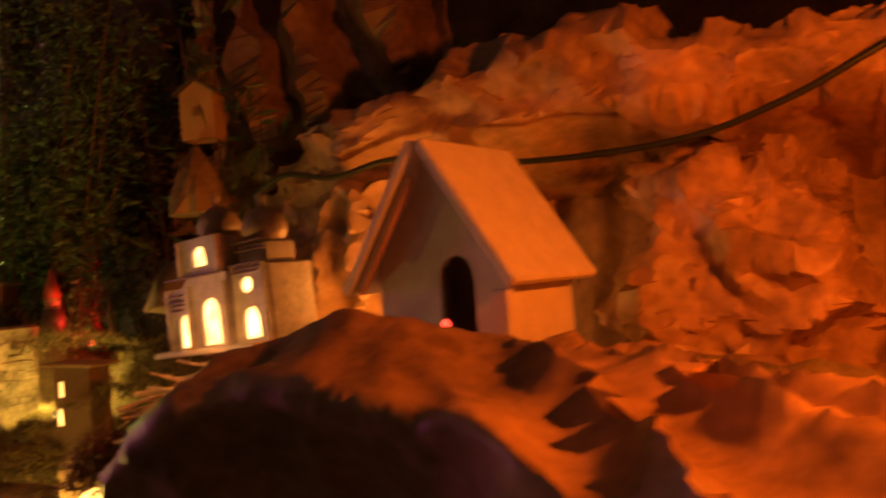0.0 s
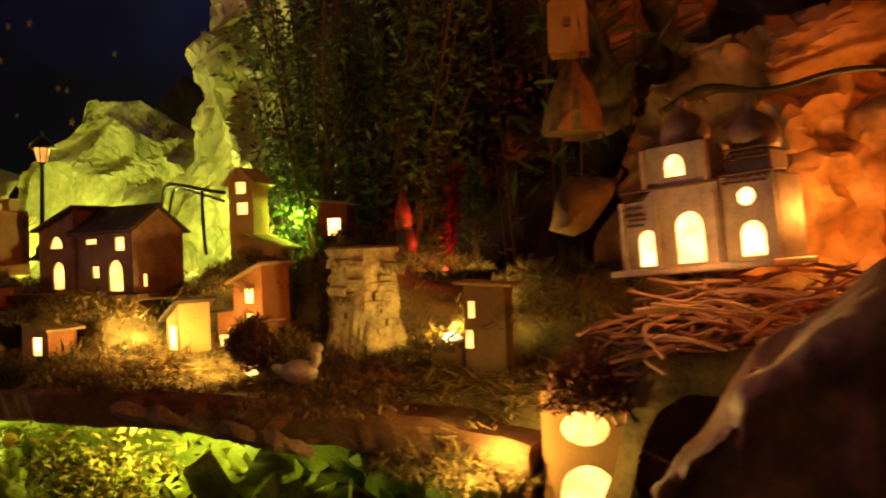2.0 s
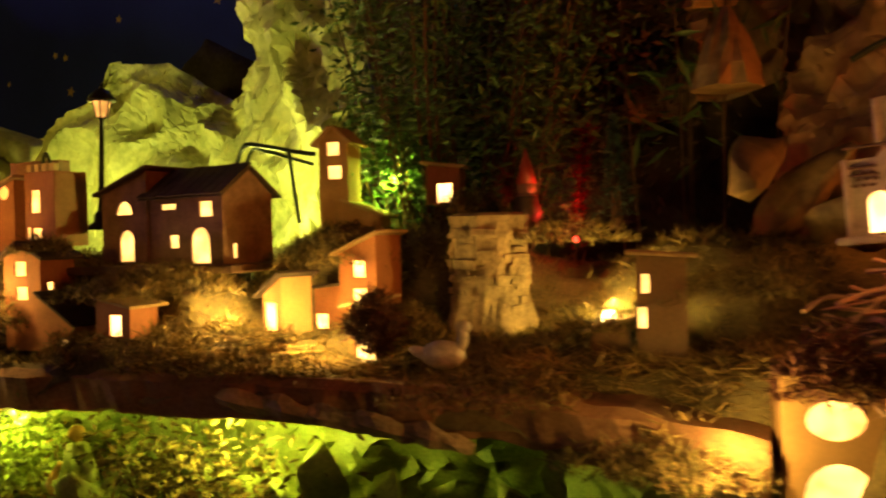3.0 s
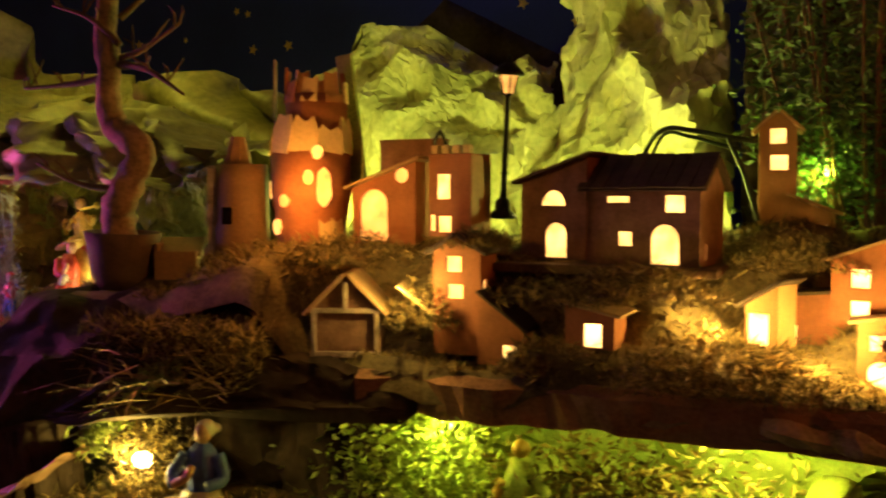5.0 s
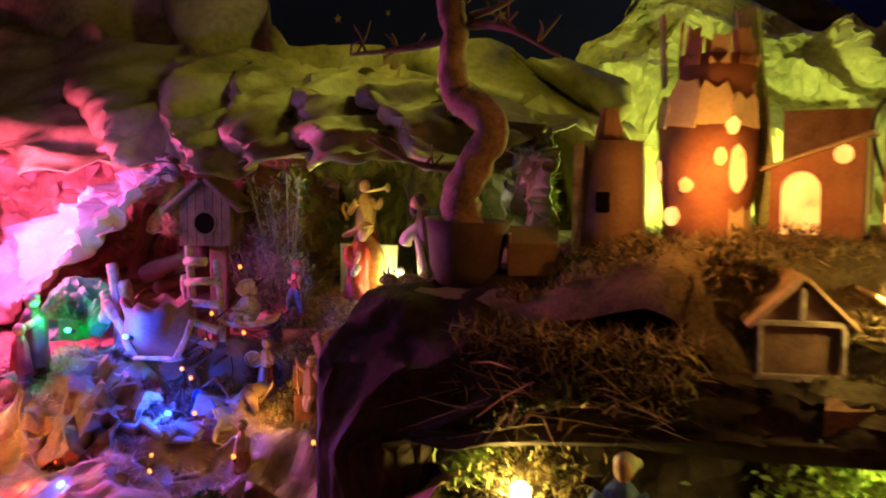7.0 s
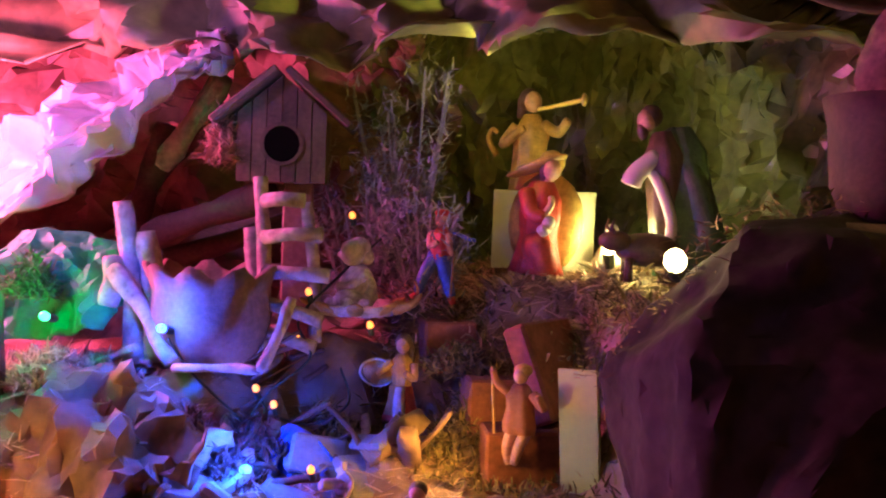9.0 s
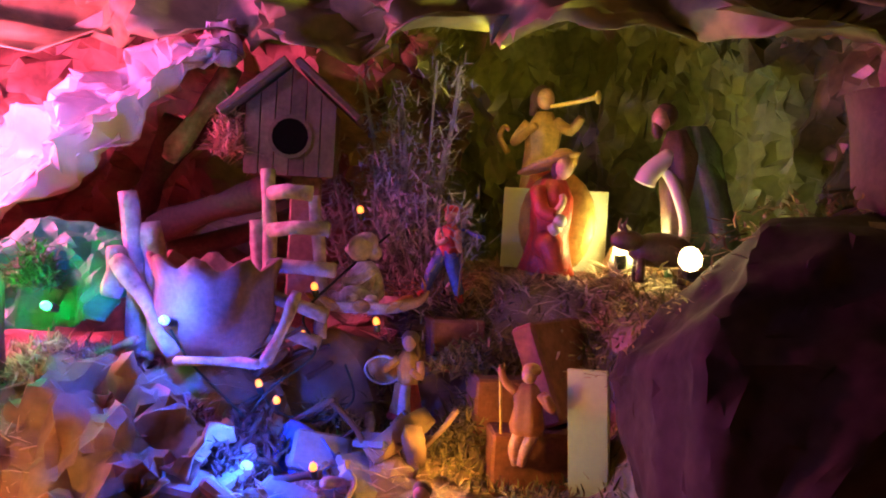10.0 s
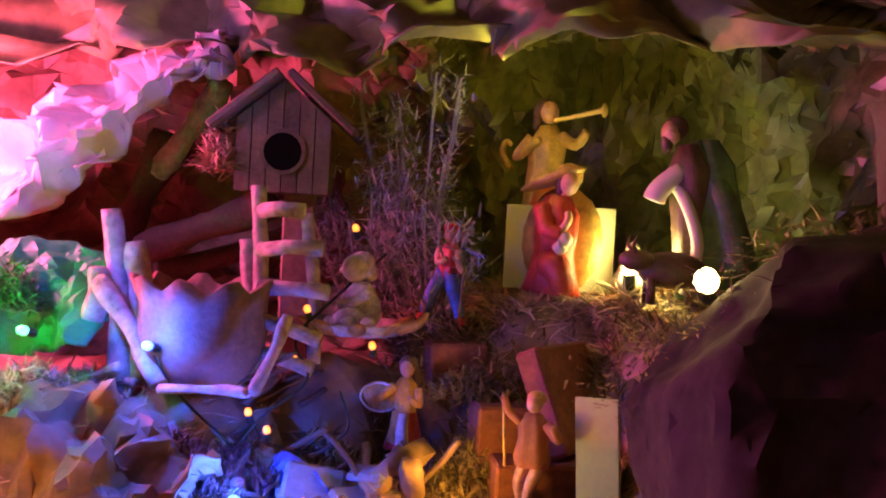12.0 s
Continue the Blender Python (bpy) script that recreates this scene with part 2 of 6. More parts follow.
FROST = islands(material("frosted fir needles", (0.05, 0.09, 0.06), 0.7, 0.4, 60, 0.3), 0.6)
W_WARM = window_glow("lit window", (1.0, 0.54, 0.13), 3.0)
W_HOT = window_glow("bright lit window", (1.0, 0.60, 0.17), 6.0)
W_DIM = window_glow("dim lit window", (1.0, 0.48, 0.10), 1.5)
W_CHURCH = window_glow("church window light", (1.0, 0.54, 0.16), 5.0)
LED_WARM = glowing("warm led", (1.0, 0.72, 0.25), 25)
LED_AMBER = glowing("amber led", (1.0, 0.30, 0.04), 2.6)
# Black for solid plates that stand in for the unlit depth of holes
HOLE_BLACK = material("unlit hole black", (0.008, 0.006, 0.005), 0.95, 0.3, 60, 0.2)
HOLE_BLACK.node_tree.nodes["Principled BSDF"].inputs["Specular IOR Level"].default_value = 0.0
LED_BLUE = glowing("blue led", (0.14, 0.26, 1.0), 4.0)
LED_GREEN = glowing("green led", (0.12, 1.0, 0.35), 4.0)
LED_RED = glowing("red led", (1.0, 0.06, 0.03), 3.5)


# ---------- makers ----------
def part(name, bm, mat, parent=None, label="", smooth=False):
    me = bpy.data.meshes.new(name)
    bm.normal_update()
    bm.to_mesh(me)
    bm.free()
    for m in (mat if isinstance(mat, (list, tuple)) else [mat]):
        me.materials.append(m)
    if smooth:
        for p in me.polygons:
            p.use_smooth = True
    ob = new(name, me)
    if parent:
        ob.parent = parent
    return tagged(ob, label) if label else ob


def raw(name, verts, faces, mat, parent=None, smooth=False, label=""):
    me = bpy.data.meshes.new(name)
    me.from_pydata(verts, [], faces)
    me.materials.append(mat)
    if smooth:
        for p in me.polygons:
            p.use_smooth = True
    ob = new(name, me)
    if parent:
        ob.parent = parent
    return tagged(ob, label) if label else ob


def thing(name, place, rz=0, label="", category="", group="", kind="", rx=0, ry=0):
    ob = new(name)
    ob.empty_display_size = 0.01
    ob.matrix_basis = pose(*place, rx, ry, rz)
    return tagged(ob, label, category, group, kind)


def block(bm, x, y, z, w, d, h, bevel=0.0006, m=None):
    """A bevelled block: centre x, y, foot z."""
    r = bmesh.ops.create_cube(bm, size=1, matrix=(m or Matrix()) @ Matrix.Translation((x, y, z + h / 2)) @ Matrix.Diagonal((w, d, h, 1)))
    if bevel:
        es = {e for v in r["verts"] for e in v.link_edges}
        bmesh.ops.bevel(bm, geom=list(es), offset=bevel, segments=1, affect="EDGES")
    return bm


def cube(*a, **k):
    return block(bmesh.new(), *a, **k)


def ball(bm, c, r, s=(1, 1, 1), rot=(0, 0, 0), n=12):
    bmesh.ops.create_uvsphere(bm, u_segments=n, v_segments=max(6, n * 2 // 3), radius=r, matrix=pose(*c, *rot) @ Matrix.Diagonal((*s, 1)))
    return bm


def lathe(bm, prof, c=(0, 0, 0), n=20, wob=0.0, m=None, seed=0, folds=0.0):
    """Turns a profile of (radius, height) round the z axis."""
    rings = []
    for i, (r, z) in enumerate(prof):
        ring = []
        for k in range(n):
            a = 2 * math.pi * k / n
            rr = r * (1 + wob * noise.noise((math.cos(a) * 2 + seed, math.sin(a) * 2, z * 60)) + folds * math.cos(a * 7 + z * 40))
            v = Vector((c[0] + rr * math.cos(a), c[1] + rr * math.sin(a), c[2] + z))
            ring.append(bm.verts.new(m @ v if m else v))
        rings.append(ring)
    for a, b in zip(rings, rings[1:]):
        for k in range(n):
            bm.faces.new((a[k], a[(k + 1) % n], b[(k + 1) % n], b[k]))
    if prof[0][0] > 1e-6:
        bm.faces.new(rings[0][::-1])
    if prof[-1][0] > 1e-6:
        bm.faces.new(rings[-1])
    return bm


def tube(bm, pts, radii, n=8, rough=0.0):
    """A tapered tube along points."""
    pts = [Vector(p) for p in pts]
    rings = []
    side = None
    for i, p in enumerate(pts):
        d = (pts[min(i + 1, len(pts) - 1)] - pts[max(i - 1, 0)]).normalized()
        side = (side or d.orthogonal())
        side = (side - d * side.dot(d)).normalized()
        up = d.cross(side)
        r = radii[i] if isinstance(radii, (list, tuple)) else radii
        ring = []
        for k in range(n):
            a = 2 * math.pi * k / n
            rr = r * (1 + rough * noise.noise(p * 90 + Vector((math.cos(a), math.sin(a), 0)) * 1.4))
            ring.append(bm.verts.new(p + (side * math.cos(a) + up * math.sin(a)) * rr))
        rings.append(ring)
    for a, b in zip(rings, rings[1:]):
        for k in range(n):
            bm.faces.new((a[k], a[(k + 1) % n], b[(k + 1) % n], b[k]))
    bm.faces.new(rings[0][::-1])
    bm.faces.new(rings[-1])
    return bm


def bend(pts, steps=8):
    """A smooth line through the points."""
    pts = [Vector(p) for p in pts]
    out = []
    for i in range(len(pts) - 1):
        p0, p1, p2, p3 = pts[max(i - 1, 0)], pts[i], pts[i + 1], pts[min(i + 2, len(pts) - 1)]
        for k in range(steps):
            t = k / steps
            out.append(0.5 * (2 * p1 + (p2 - p0) * t + (2 * p0 - 5 * p1 + 4 * p2 - p3) * t * t + (3 * p1 - p0 - 3 * p2 + p3) * t ** 3))
    return out + [pts[-1]]


def plate(outer, holes, thick):
    """An upright board in the xz plane, front at y = 0, with openings cut right through."""
    bm = bmesh.new()
    for loop in (outer, *holes):
        vs = [bm.verts.new((x, 0, z)) for x, z in loop]
        for a, b in zip(vs, vs[1:] + vs[:1]):
            bm.edges.new((a, b))
    bmesh.ops.triangle_fill(bm, use_beauty=True, edges=bm.edges[:], normal=(0, -1, 0))
    r = bmesh.ops.extrude_face_region(bm, geom=bm.faces[:])
    bmesh.ops.translate(bm, verts=[v for v in r["geom"] if isinstance(v, bmesh.types.BMVert)], vec=(0, thick, 0))
    bmesh.ops.recalc_face_normals(bm, faces=bm.faces[:])
    return bm


def opening(kind, x, z, w, h):
    """The outline of an opening: centre x, foot z."""
    if kind == "round":
        return [(x + w / 2 * math.cos(a * math.pi / 8), z + h / 2 + h / 2 * math.sin(a * math.pi / 8)) for a in range(16)]
    if kind == "arch":
        top = z + h - w / 2
        return [(x - w / 2, z), (x + w / 2, z)] + [(x + w / 2 * math.cos(a * math.pi / 8), top + w / 2 * math.sin(a * math.pi / 8)) for a in range(9)]
    if kind == "half":
        return [(x + w / 2 * math.cos(a * math.pi / 8), z + h * math.sin(a * math.pi / 8)) for a in range(9)]
    return [(x - w / 2, z), (x + w / 2, z), (x + w / 2, z + h), (x - w / 2, z + h)]


def facet(p, seed):
    """Heights on a random lattice of triangles: flat facets with straight creases."""
    s = (p[0] + p[1]) * 0.3660254
    i, j = math.floor(p[0] + s), math.floor(p[1] + s)
    g = (i + j) * 0.2113249
    x, y = p[0] - i + g, p[1] - j + g

    def h(a, b):
        v = math.sin(a * 127.1 + b * 311.7 + seed * 74.7) * 43758.5453
        return v - math.floor(v)
    u, v = x + (x + y) * 0.3660254, y + (x + y) * 0.3660254
    if u > v:
        return h(i, j) * (1 - u) + h(i + 1, j) * (u - v) + h(i + 1, j + 1) * v
    return h(i, j) * (1 - v) + h(i, j + 1) * (v - u) + h(i + 1, j + 1) * u


def crumpled(name, f, nu, nv, mat, amp=0.03, size=0.08, seed=1, parent=None, lens=None, label="", category="", kind="", crease=28):
    """Crumpled paper over the surface f(u, v), 0 to 1: scattered points joined into facets, folded along the surface's normal."""
    rnd = random.Random(seed)
    lu, lv = (lens or (1, 1))
    nu, nv = max(6, int(nu * 0.62)), max(6, int(nv * 0.62))
    flat, verts = [], []
    e = 1e-3
    for j in range(nv + 1):
        for i in range(nu + 1):
            ju = 0 if i in (0, nu) else rnd.uniform(-0.42, 0.42)
            jv = 0 if j in (0, nv) else rnd.uniform(-0.42, 0.42)
            u, v = (i + ju) / nu, (j + jv) / nv
            p = Vector(f(u, v))
            du, dv = Vector(f(u + e, v)) - p, Vector(f(u, v + e)) - p
            n = du.cross(dv)
            n = n.normalized() if n.length > 1e-12 else Vector((0, -1, 0))
            q = Vector((u * lu / size, v * lv / size, seed * 3.1))
            w = noise.noise_vector(q * 0.8) * 0.6
            a, b = q.x + w.x, q.y + w.y
            d = (facet((a, b), seed) - 0.5) + 0.34 * (facet((a * 2.4 + 5, b * 2.4 + a * 0.5), seed + 7) - 0.5) + 0.035 * rnd.uniform(-1, 1)
            ridge = 0.5 - abs(noise.noise(q * 1.3 + Vector((3, 1, 0)))) * 2
            verts.append(p + n * ((d + 0.45 * ridge) * 2 * amp) + (du.normalized() * rnd.uniform(-0.1, 0.1) + dv.normalized() * rnd.uniform(-0.1, 0.1)) * amp * (0 if j in (0, nv) else 1))
            flat.append(Vector((u * lu, v * lv)))
    tri = delaunay_2d_cdt(flat, [], [], 0, 1e-7)
    order = [o[0] if o else 0 for o in tri[3]]
    ob = raw(name, [verts[k] for k in order], tri[2], mat, parent, smooth=True)
    ob.data.set_sharp_from_angle(angle=radians(crease))
    mod = ob.modifiers.new("paper thickness", "SOLIDIFY")
    mod.thickness = 0.001
    return tagged(ob, label, category, "", kind)


def lerp(a, b, t):
    return Vector(a) * (1 - t) + Vector(b) * t


def sheet(rows):
    """A smooth surface through rows of points."""
    def f(u, v):
        def at(row, s):
            k = min(max(s, 0), 0.99999) * (len(row) - 1)
            i = int(k)
            return lerp(row[i], row[i + 1], k - i)
        k = min(max(v, 0), 0.99999) * (len(rows) - 1)
        i = int(k)
        return lerp(at(rows[i], u), at(rows[i + 1], u), k - i) + Vector((0.0, 0.0, 0.0)) + (Vector((u - 1, 0, 0)) * 0.01 if u > 1 else Vector()) + (Vector((0, 0, v - 1)) * 0.01 if v > 1 else Vector())
    return f


def pleated(f, depth, count, lean=0.0):
    """The surface f with upright pleats pressed into it."""
    def g(u, v):
        p = Vector(f(u, v))
        p.y += depth * abs(math.sin((u * count + v * lean + 0.4 * noise.noise((u * 3, v * 2, 1))) * math.pi))
        return p
    return g


def blades(name, spots, mat, length, width, lean, label, category, seed=1, curl=0.5, parent=None):
    """Loose strands of straw or moss as one heap."""
    rnd = random.Random(seed)
    verts, faces = [], []
    for p in spots:
        a, t = rnd.uniform(0, 6.283), rnd.uniform(*lean)
        d = Vector((math.cos(a) * math.cos(t), math.sin(a) * math.cos(t), math.sin(t)))
        s = Vector((-math.sin(a), math.cos(a), rnd.uniform(-0.5, 0.5))) * width * rnd.uniform(0.6, 1.3)
        l = length * rnd.uniform(0.5, 1.3)
        k = Vector((rnd.uniform(-1, 1), rnd.uniform(-1, 1), rnd.uniform(-0.6, 0.3))) * l * curl * 0.5
        p = Vector(p)
        n = len(verts)
        for i, c in ((0, 1), (0.5, 0.9), (1, 0.25)):
            q = p + d * l * i + k * i * i
            verts += [q - s * c, q + s * c]
        faces += [(n, n + 1, n + 3, n + 2), (n + 2, n + 3, n + 5, n + 4)]
    ob = raw(name, verts, faces, mat, parent)
    return tagged(ob, label, category, "", "" if parent else "stuff")


def leaf_cloud(name, spots, mat, size, seed, parent=None, label="", long=1.6):
    """Small bent leaves on the given places."""
    rnd = random.Random(seed)
    verts, faces = [], []
    for p in spots:
        m = Euler((rnd.uniform(0, 6.28), rnd.uniform(0, 6.28), rnd.uniform(0, 6.28))).to_matrix()
        s = size * rnd.uniform(0.6, 1.4)
        n = len(verts)
        for x, y, z in ((0, -long, 0), (0.6, 0, 0.25), (0, long, 0), (-0.6, 0, 0.25), (0, 0, 0)):
            verts.append(Vector(p) + m @ Vector((x * s, y * s, z * s)))
        faces += [(n, n + 1, n + 4), (n + 1, n + 2, n + 4), (n + 2, n + 3, n + 4), (n + 3, n, n + 4)]
    return raw(name, verts, faces, mat, parent, label=label)


def led(place, mat, r=0.003, label="small round fairy light bulb", aim=(0, -0.4, 1)):
    """A string light: a lens on a little dark socket."""
    q = Vector(aim).to_track_quat("Z", "Y").to_euler()
    ob = new("fairy_light")
    ob.empty_display_size = 0.005
    ob.location, ob.rotation_euler = place, q
    tagged(ob, label, "string light", "fairy lights")
    part("bulb", ball(bmesh.new(), (0, 0, 0), r, (1, 1, 1.3), n=10), mat, ob, smooth=True)
    part("socket", lathe(bmesh.new(), [(r * 0.8, -r * 3), (r * 0.95, -r * 2), (r * 0.85, -r * 0.6)], n=10), CABLE, ob)
    return ob


# ---------- the large forms ----------
SPOTS = ((-.66, .76, .272), (-.60, .79, .296), (-.55, .795, .312), (-.47, .76, .243), (-.45, .83, .312), (-.40, .775, .238), (-.40, .835, .306),
         (-.33, .77, .256), (-.30, .82, .302), (-.25, .80, .252), (-.21, .845, .25), (-.17, .81, .232), (-.18, .84, .264), (-.22, .90, .325),
         (-.14, .90, .328), (-.10, .87, .253), (-.10, .79, .240), (0, .81, .240), (.02, .76, .215), (.10, .73, .160), (.08, .79, .245), (.17, .78, .290))
EDGES = ((.25, .78, .295), (.35, .73, .300), (.45, .73, .295), (.05, .90, .31), (.20, .90, .30), (-.50, .95, .31), (-.35, .95, .31),
         (-.30, .75, .238), (-.20, .75, .236), (-.10, .75, .230), (-.40, .75, .238), (.30, .85, .30), (.165, .758, .268), (.21, .75, .272), (.55, .85, .25), (.45, .85, .26), (-.72, .79, .272), (-.70, .9, .30))


def ground_height(x, y):
    top = bottom = 0.0
    for a, b, z in SPOTS + EDGES:
        w = 1 / ((x - a) ** 2 + (y - b) ** 2 * 1.6 + 0.0002) ** 2.2
        top += w * z
        bottom += w
    return top / bottom + 0.006 * noise.noise((x * 45, y * 45, 0.3)) + 0.003 * noise.noise((x * 120, y * 120, 2))


verts, faces = [], []
NX, NY = 150, 50
for j in range(NY + 1):
    for i in range(NX + 1):
        x, y = -0.72 + 1.30 * i / NX, 0.742 + 0.34 * j / NY
        front = 0.012 * noise.noise((x * 14, 4, 0)) - (0.0 if x < 0.0 else min(x, 0.2) * 0.12)
        if j == 0:
            verts.append((x, y + front, ground_height(x, y) - 0.02))
        else:
            verts.append((x, y + (front if j < 3 else 0), ground_height(x, y)))
for j in range(NY):
    for i in range(NX):
        k = j * (NX + 1) + i
        faces.append((k, k + 1, k + NX + 2, k + NX + 1))
tagged(raw("ground", verts, faces, SOIL, smooth=True), "uneven mossy earth terraces carrying the model village", "ground", "", "structure")
tagged(part("table_top", cube(-0.4, 1.0, 0.055, 3.4, 1.3, 0.03, 0.004), TABLECLOTH), "table under dark cloth carrying the whole model", "table", "", "structure")
tagged(part("backdrop", cube(-0.4, 1.63, 0.08, 3.4, 0.006, 1.3, 0.001), SKYBLUE), "dark blue night sky paper with gold stars", "backdrop", "", "structure")
for n, (x, y, w, d) in enumerate(((-0.3, 2.2, 5.2, 0.1), (-0.3, -2.0, 5.2, 0.1), (-2.9, 0.1, 0.1, 4.3), (2.3, 0.1, 0.1, 4.3))):
    tagged(part("wall_" + ("north", "south", "west", "east")[n], cube(x, y, -0.75, w, d, 2.6, 0), ROOMPAINT), "plain dim painted room wall", "wall", "", "structure")
tagged(part("floor", cube(-0.3, 0.1, -0.80, 5.4, 4.4, 0.05, 0), ROOMPAINT), "plain dim room floor", "floor", "", "structure")
tagged(part("ceiling", cube(-0.3, 0.1, 1.85, 5.4, 4.4, 0.05, 0), ROOMPAINT), "plain dim room ceiling", "ceiling", "", "structure")

# ---------- paper hills and rocks ----------
# the bright green hills behind the village
crumpled("hill_low", sheet((((-.86, 1.14, .26), (-.76, 1.13, .26), (-.66, 1.13, .26), (-.56, 1.12, .26), (-.46, 1.12, .26)),
                        ((-.83, 1.19, .40), (-.75, 1.18, .44), (-.66, 1.17, .44), (-.56, 1.17, .42), (-.46, 1.17, .42)),
                        ((-.80, 1.22, .44), (-.745, 1.21, .530), (-.66, 1.20, .52), (-.57, 1.20, .48), (-.48, 1.20, .46)),
                        ((-.78, 1.25, .46), (-.725, 1.23, .556), (-.645, 1.23, .553), (-.56, 1.24, .50), (-.49, 1.25, .47)))),
         110, 80, PAPER_GREEN, 0.027, 0.10, 2, lens=(.38, .3), label="crumpled painted green paper hill lit from below", category="paper hill")
crumpled("hill_tall", sheet((((-.50, 1.03, .26), (-.42, 1.02, .26), (-.35, 1.02, .26), (-.27, 1.02, .26)),
                         ((-.47, 1.07, .38), (-.41, 1.05, .40), (-.34, 1.04, .40), (-.272, 1.05, .40)),
                         ((-.425, 1.10, .47), (-.395, 1.08, .52), (-.335, 1.07, .53), (-.285, 1.08, .52)),
                         ((-.415, 1.12, .56), (-.39, 1.09, .62), (-.34, 1.09, .63), (-.29, 1.10, .62)),
                         ((-.42, 1.14, .66), (-.39, 1.11, .72), (-.34, 1.11, .73), (-.30, 1.12, .72)))),
         80, 110, PAPER_GREEN, 0.031, 0.10, 5, lens=(.24, .46), label="tall crumpled pale green paper cliff", category="paper hill")
# backing sheet added so that it stays dark behind the shrubs
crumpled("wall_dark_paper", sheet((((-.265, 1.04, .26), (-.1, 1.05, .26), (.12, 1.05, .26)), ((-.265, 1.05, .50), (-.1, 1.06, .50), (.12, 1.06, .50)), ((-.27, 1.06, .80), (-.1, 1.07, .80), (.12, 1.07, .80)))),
         60, 70, PAPER_DARK_SHADED, 0.015, 0.08, 6, lens=(.4, .5), label="dark brown paper backing added behind the shrubs", category="paper cliff")
crumpled("hill_far", pleated(sheet((((-1.75, 1.02, .22), (-1.4, 1.05, .24), (-1.22, 1.06, .26), (-1.08, 1.06, .26), (-.9, 1.06, .26), (-.76, 1.05, .26), (-.64, 1.05, .26)),
                        ((-1.75, 1.06, .48), (-1.4, 1.09, .46), (-1.22, 1.09, .44), (-1.08, 1.09, .40), (-.9, 1.09, .40), (-.76, 1.08, .40), (-.66, 1.08, .38)),
                        ((-1.75, 1.12, .66), (-1.4, 1.15, .64), (-1.23, 1.15, .60), (-1.10, 1.13, .50), (-.93, 1.12, .485), (-.82, 1.11, .482), (-.70, 1.11, .44)))), -.06, 4.5, 1.3),
         130, 60, PAPER_OLIVE, 0.012, 0.20, 9, lens=(1.0, .3), label="dim olive paper hills in long leaf-like folds", category="paper hill", crease=50)
crumpled("hill_dark_peak", sheet((((-.86, 1.36, .08), (-.7, 1.35, .08), (-.5, 1.35, .08)), ((-.84, 1.37, .45), (-.7, 1.36, .45), (-.5, 1.36, .45)), ((-.78, 1.38, .54), (-.68, 1.37, .615), (-.52, 1.38, .53)))),
         50, 24, PAPER_DARK_SHADED, 0.012, 0.08, 4, lens=(.26, .12), label="dark paper mountain in front of the night sky", category="paper hill")
# the orange paper cliff behind the church and the white hut
crumpled("cliff_orange", sheet((((.22, .99, .24), (.32, .98, .24), (.42, .97, .24), (.50, .97, .24), (.58, .97, .24), (.72, .95, .24), (.95, .90, .24)),
                            ((.22, 1.0, .405), (.32, 1.01, .40), (.42, 1.01, .41), (.50, 1.02, .405), (.58, 1.04, .40), (.72, 1.02, .39), (.95, .95, .39)),
                            ((.20, .91, .445), (.30, .885, .445), (.40, .875, .45), (.48, .885, .445), (.57, .89, .445), (.72, .87, .45), (.95, .82, .45)),
                            ((.20, .90, .468), (.30, .88, .482), (.40, .875, .495), (.48, .885, .480), (.57, .89, .482), (.72, .88, .50), (.95, .84, .50)),
                            ((.20, .93, .478), (.30, .92, .498), (.40, .92, .513), (.48, .92, .496), (.57, .92, .500), (.72, .92, .515), (.95, .90, .515)),
                            ((.20, 1.02, .46), (.30, 1.02, .47), (.40, 1.02, .48), (.48, 1.02, .47), (.57, 1.02, .47), (.72, 1.02, .48), (.95, 1.0, .48)))),
         150, 100, PAPER, 0.015, 0.10, 11, lens=(.80, .34), label="overhanging ridge of crumpled brown rock paper under an orange lamp", category="paper cliff", crease=40)
crumpled("cliff_bulge", sheet((((.395, .93, .24), (.42, .87, .24), (.47, .84, .24), (.51, .86, .24), (.55, .95, .24)),
                           ((.395, .93, .30), (.42, .86, .29), (.47, .83, .29), (.515, .85, .29), (.55, .94, .29)),
                           ((.395, .94, .35), (.42, .86, .345), (.47, .835, .34), (.52, .84, .335), (.55, .94, .34)),
                           ((.395, .95, .39), (.42, .89, .39), (.475, .865, .385), (.51, .88, .38), (.55, .95, .37)),
                           ((.395, .97, .42), (.42, .94, .43), (.475, .92, .43), (.51, .93, .42), (.55, .97, .40)))),
         80, 80, PAPER, 0.019, 0.06, 12, lens=(.26, .24), label="bulging crumpled lump of brown paper before the cliff", category="paper cliff", crease=40)
crumpled("cliff_fold", sheet((((.08, .95, .26), (.15, .92, .26), (.22, .90, .26), (.30, .93, .26)), ((.08, .95, .34), (.15, .91, .345), (.22, .895, .345), (.30, .93, .345)),
                          ((.09, .96, .40), (.15, .93, .41), (.22, .90, .41), (.30, .94, .41)), ((.10, .99, .44), (.15, .96, .465), (.22, .92, .47), (.30, .96, .46)))),
         70, 70, PAPER, 0.020, 0.06, 14, lens=(.24, .24), label="bright crumpled brown paper fold behind the church", category="paper cliff", crease=40)
# Deeper brown than the cliff: the pleats' dimness is put into the colour
crumpled("cliff_upright", pleated(sheet((((-.03, 1.0, .40), (.06, .98, .42), (.15, .98, .44), (.26, .99, .46)), ((-.03, 1.01, .52), (.06, .99, .52), (.15, .99, .53), (.26, 1.0, .53)),
                             ((-.03, 1.03, .72), (.06, 1.01, .72), (.15, 1.01, .72), (.26, 1.02, .72)))), .045, 4.5, .5),
         90, 60, PAPER_BROWN, 0.014, 0.09, 13, lens=(.3, .3), label="upright pleats of brown rock paper", category="paper cliff", crease=45)
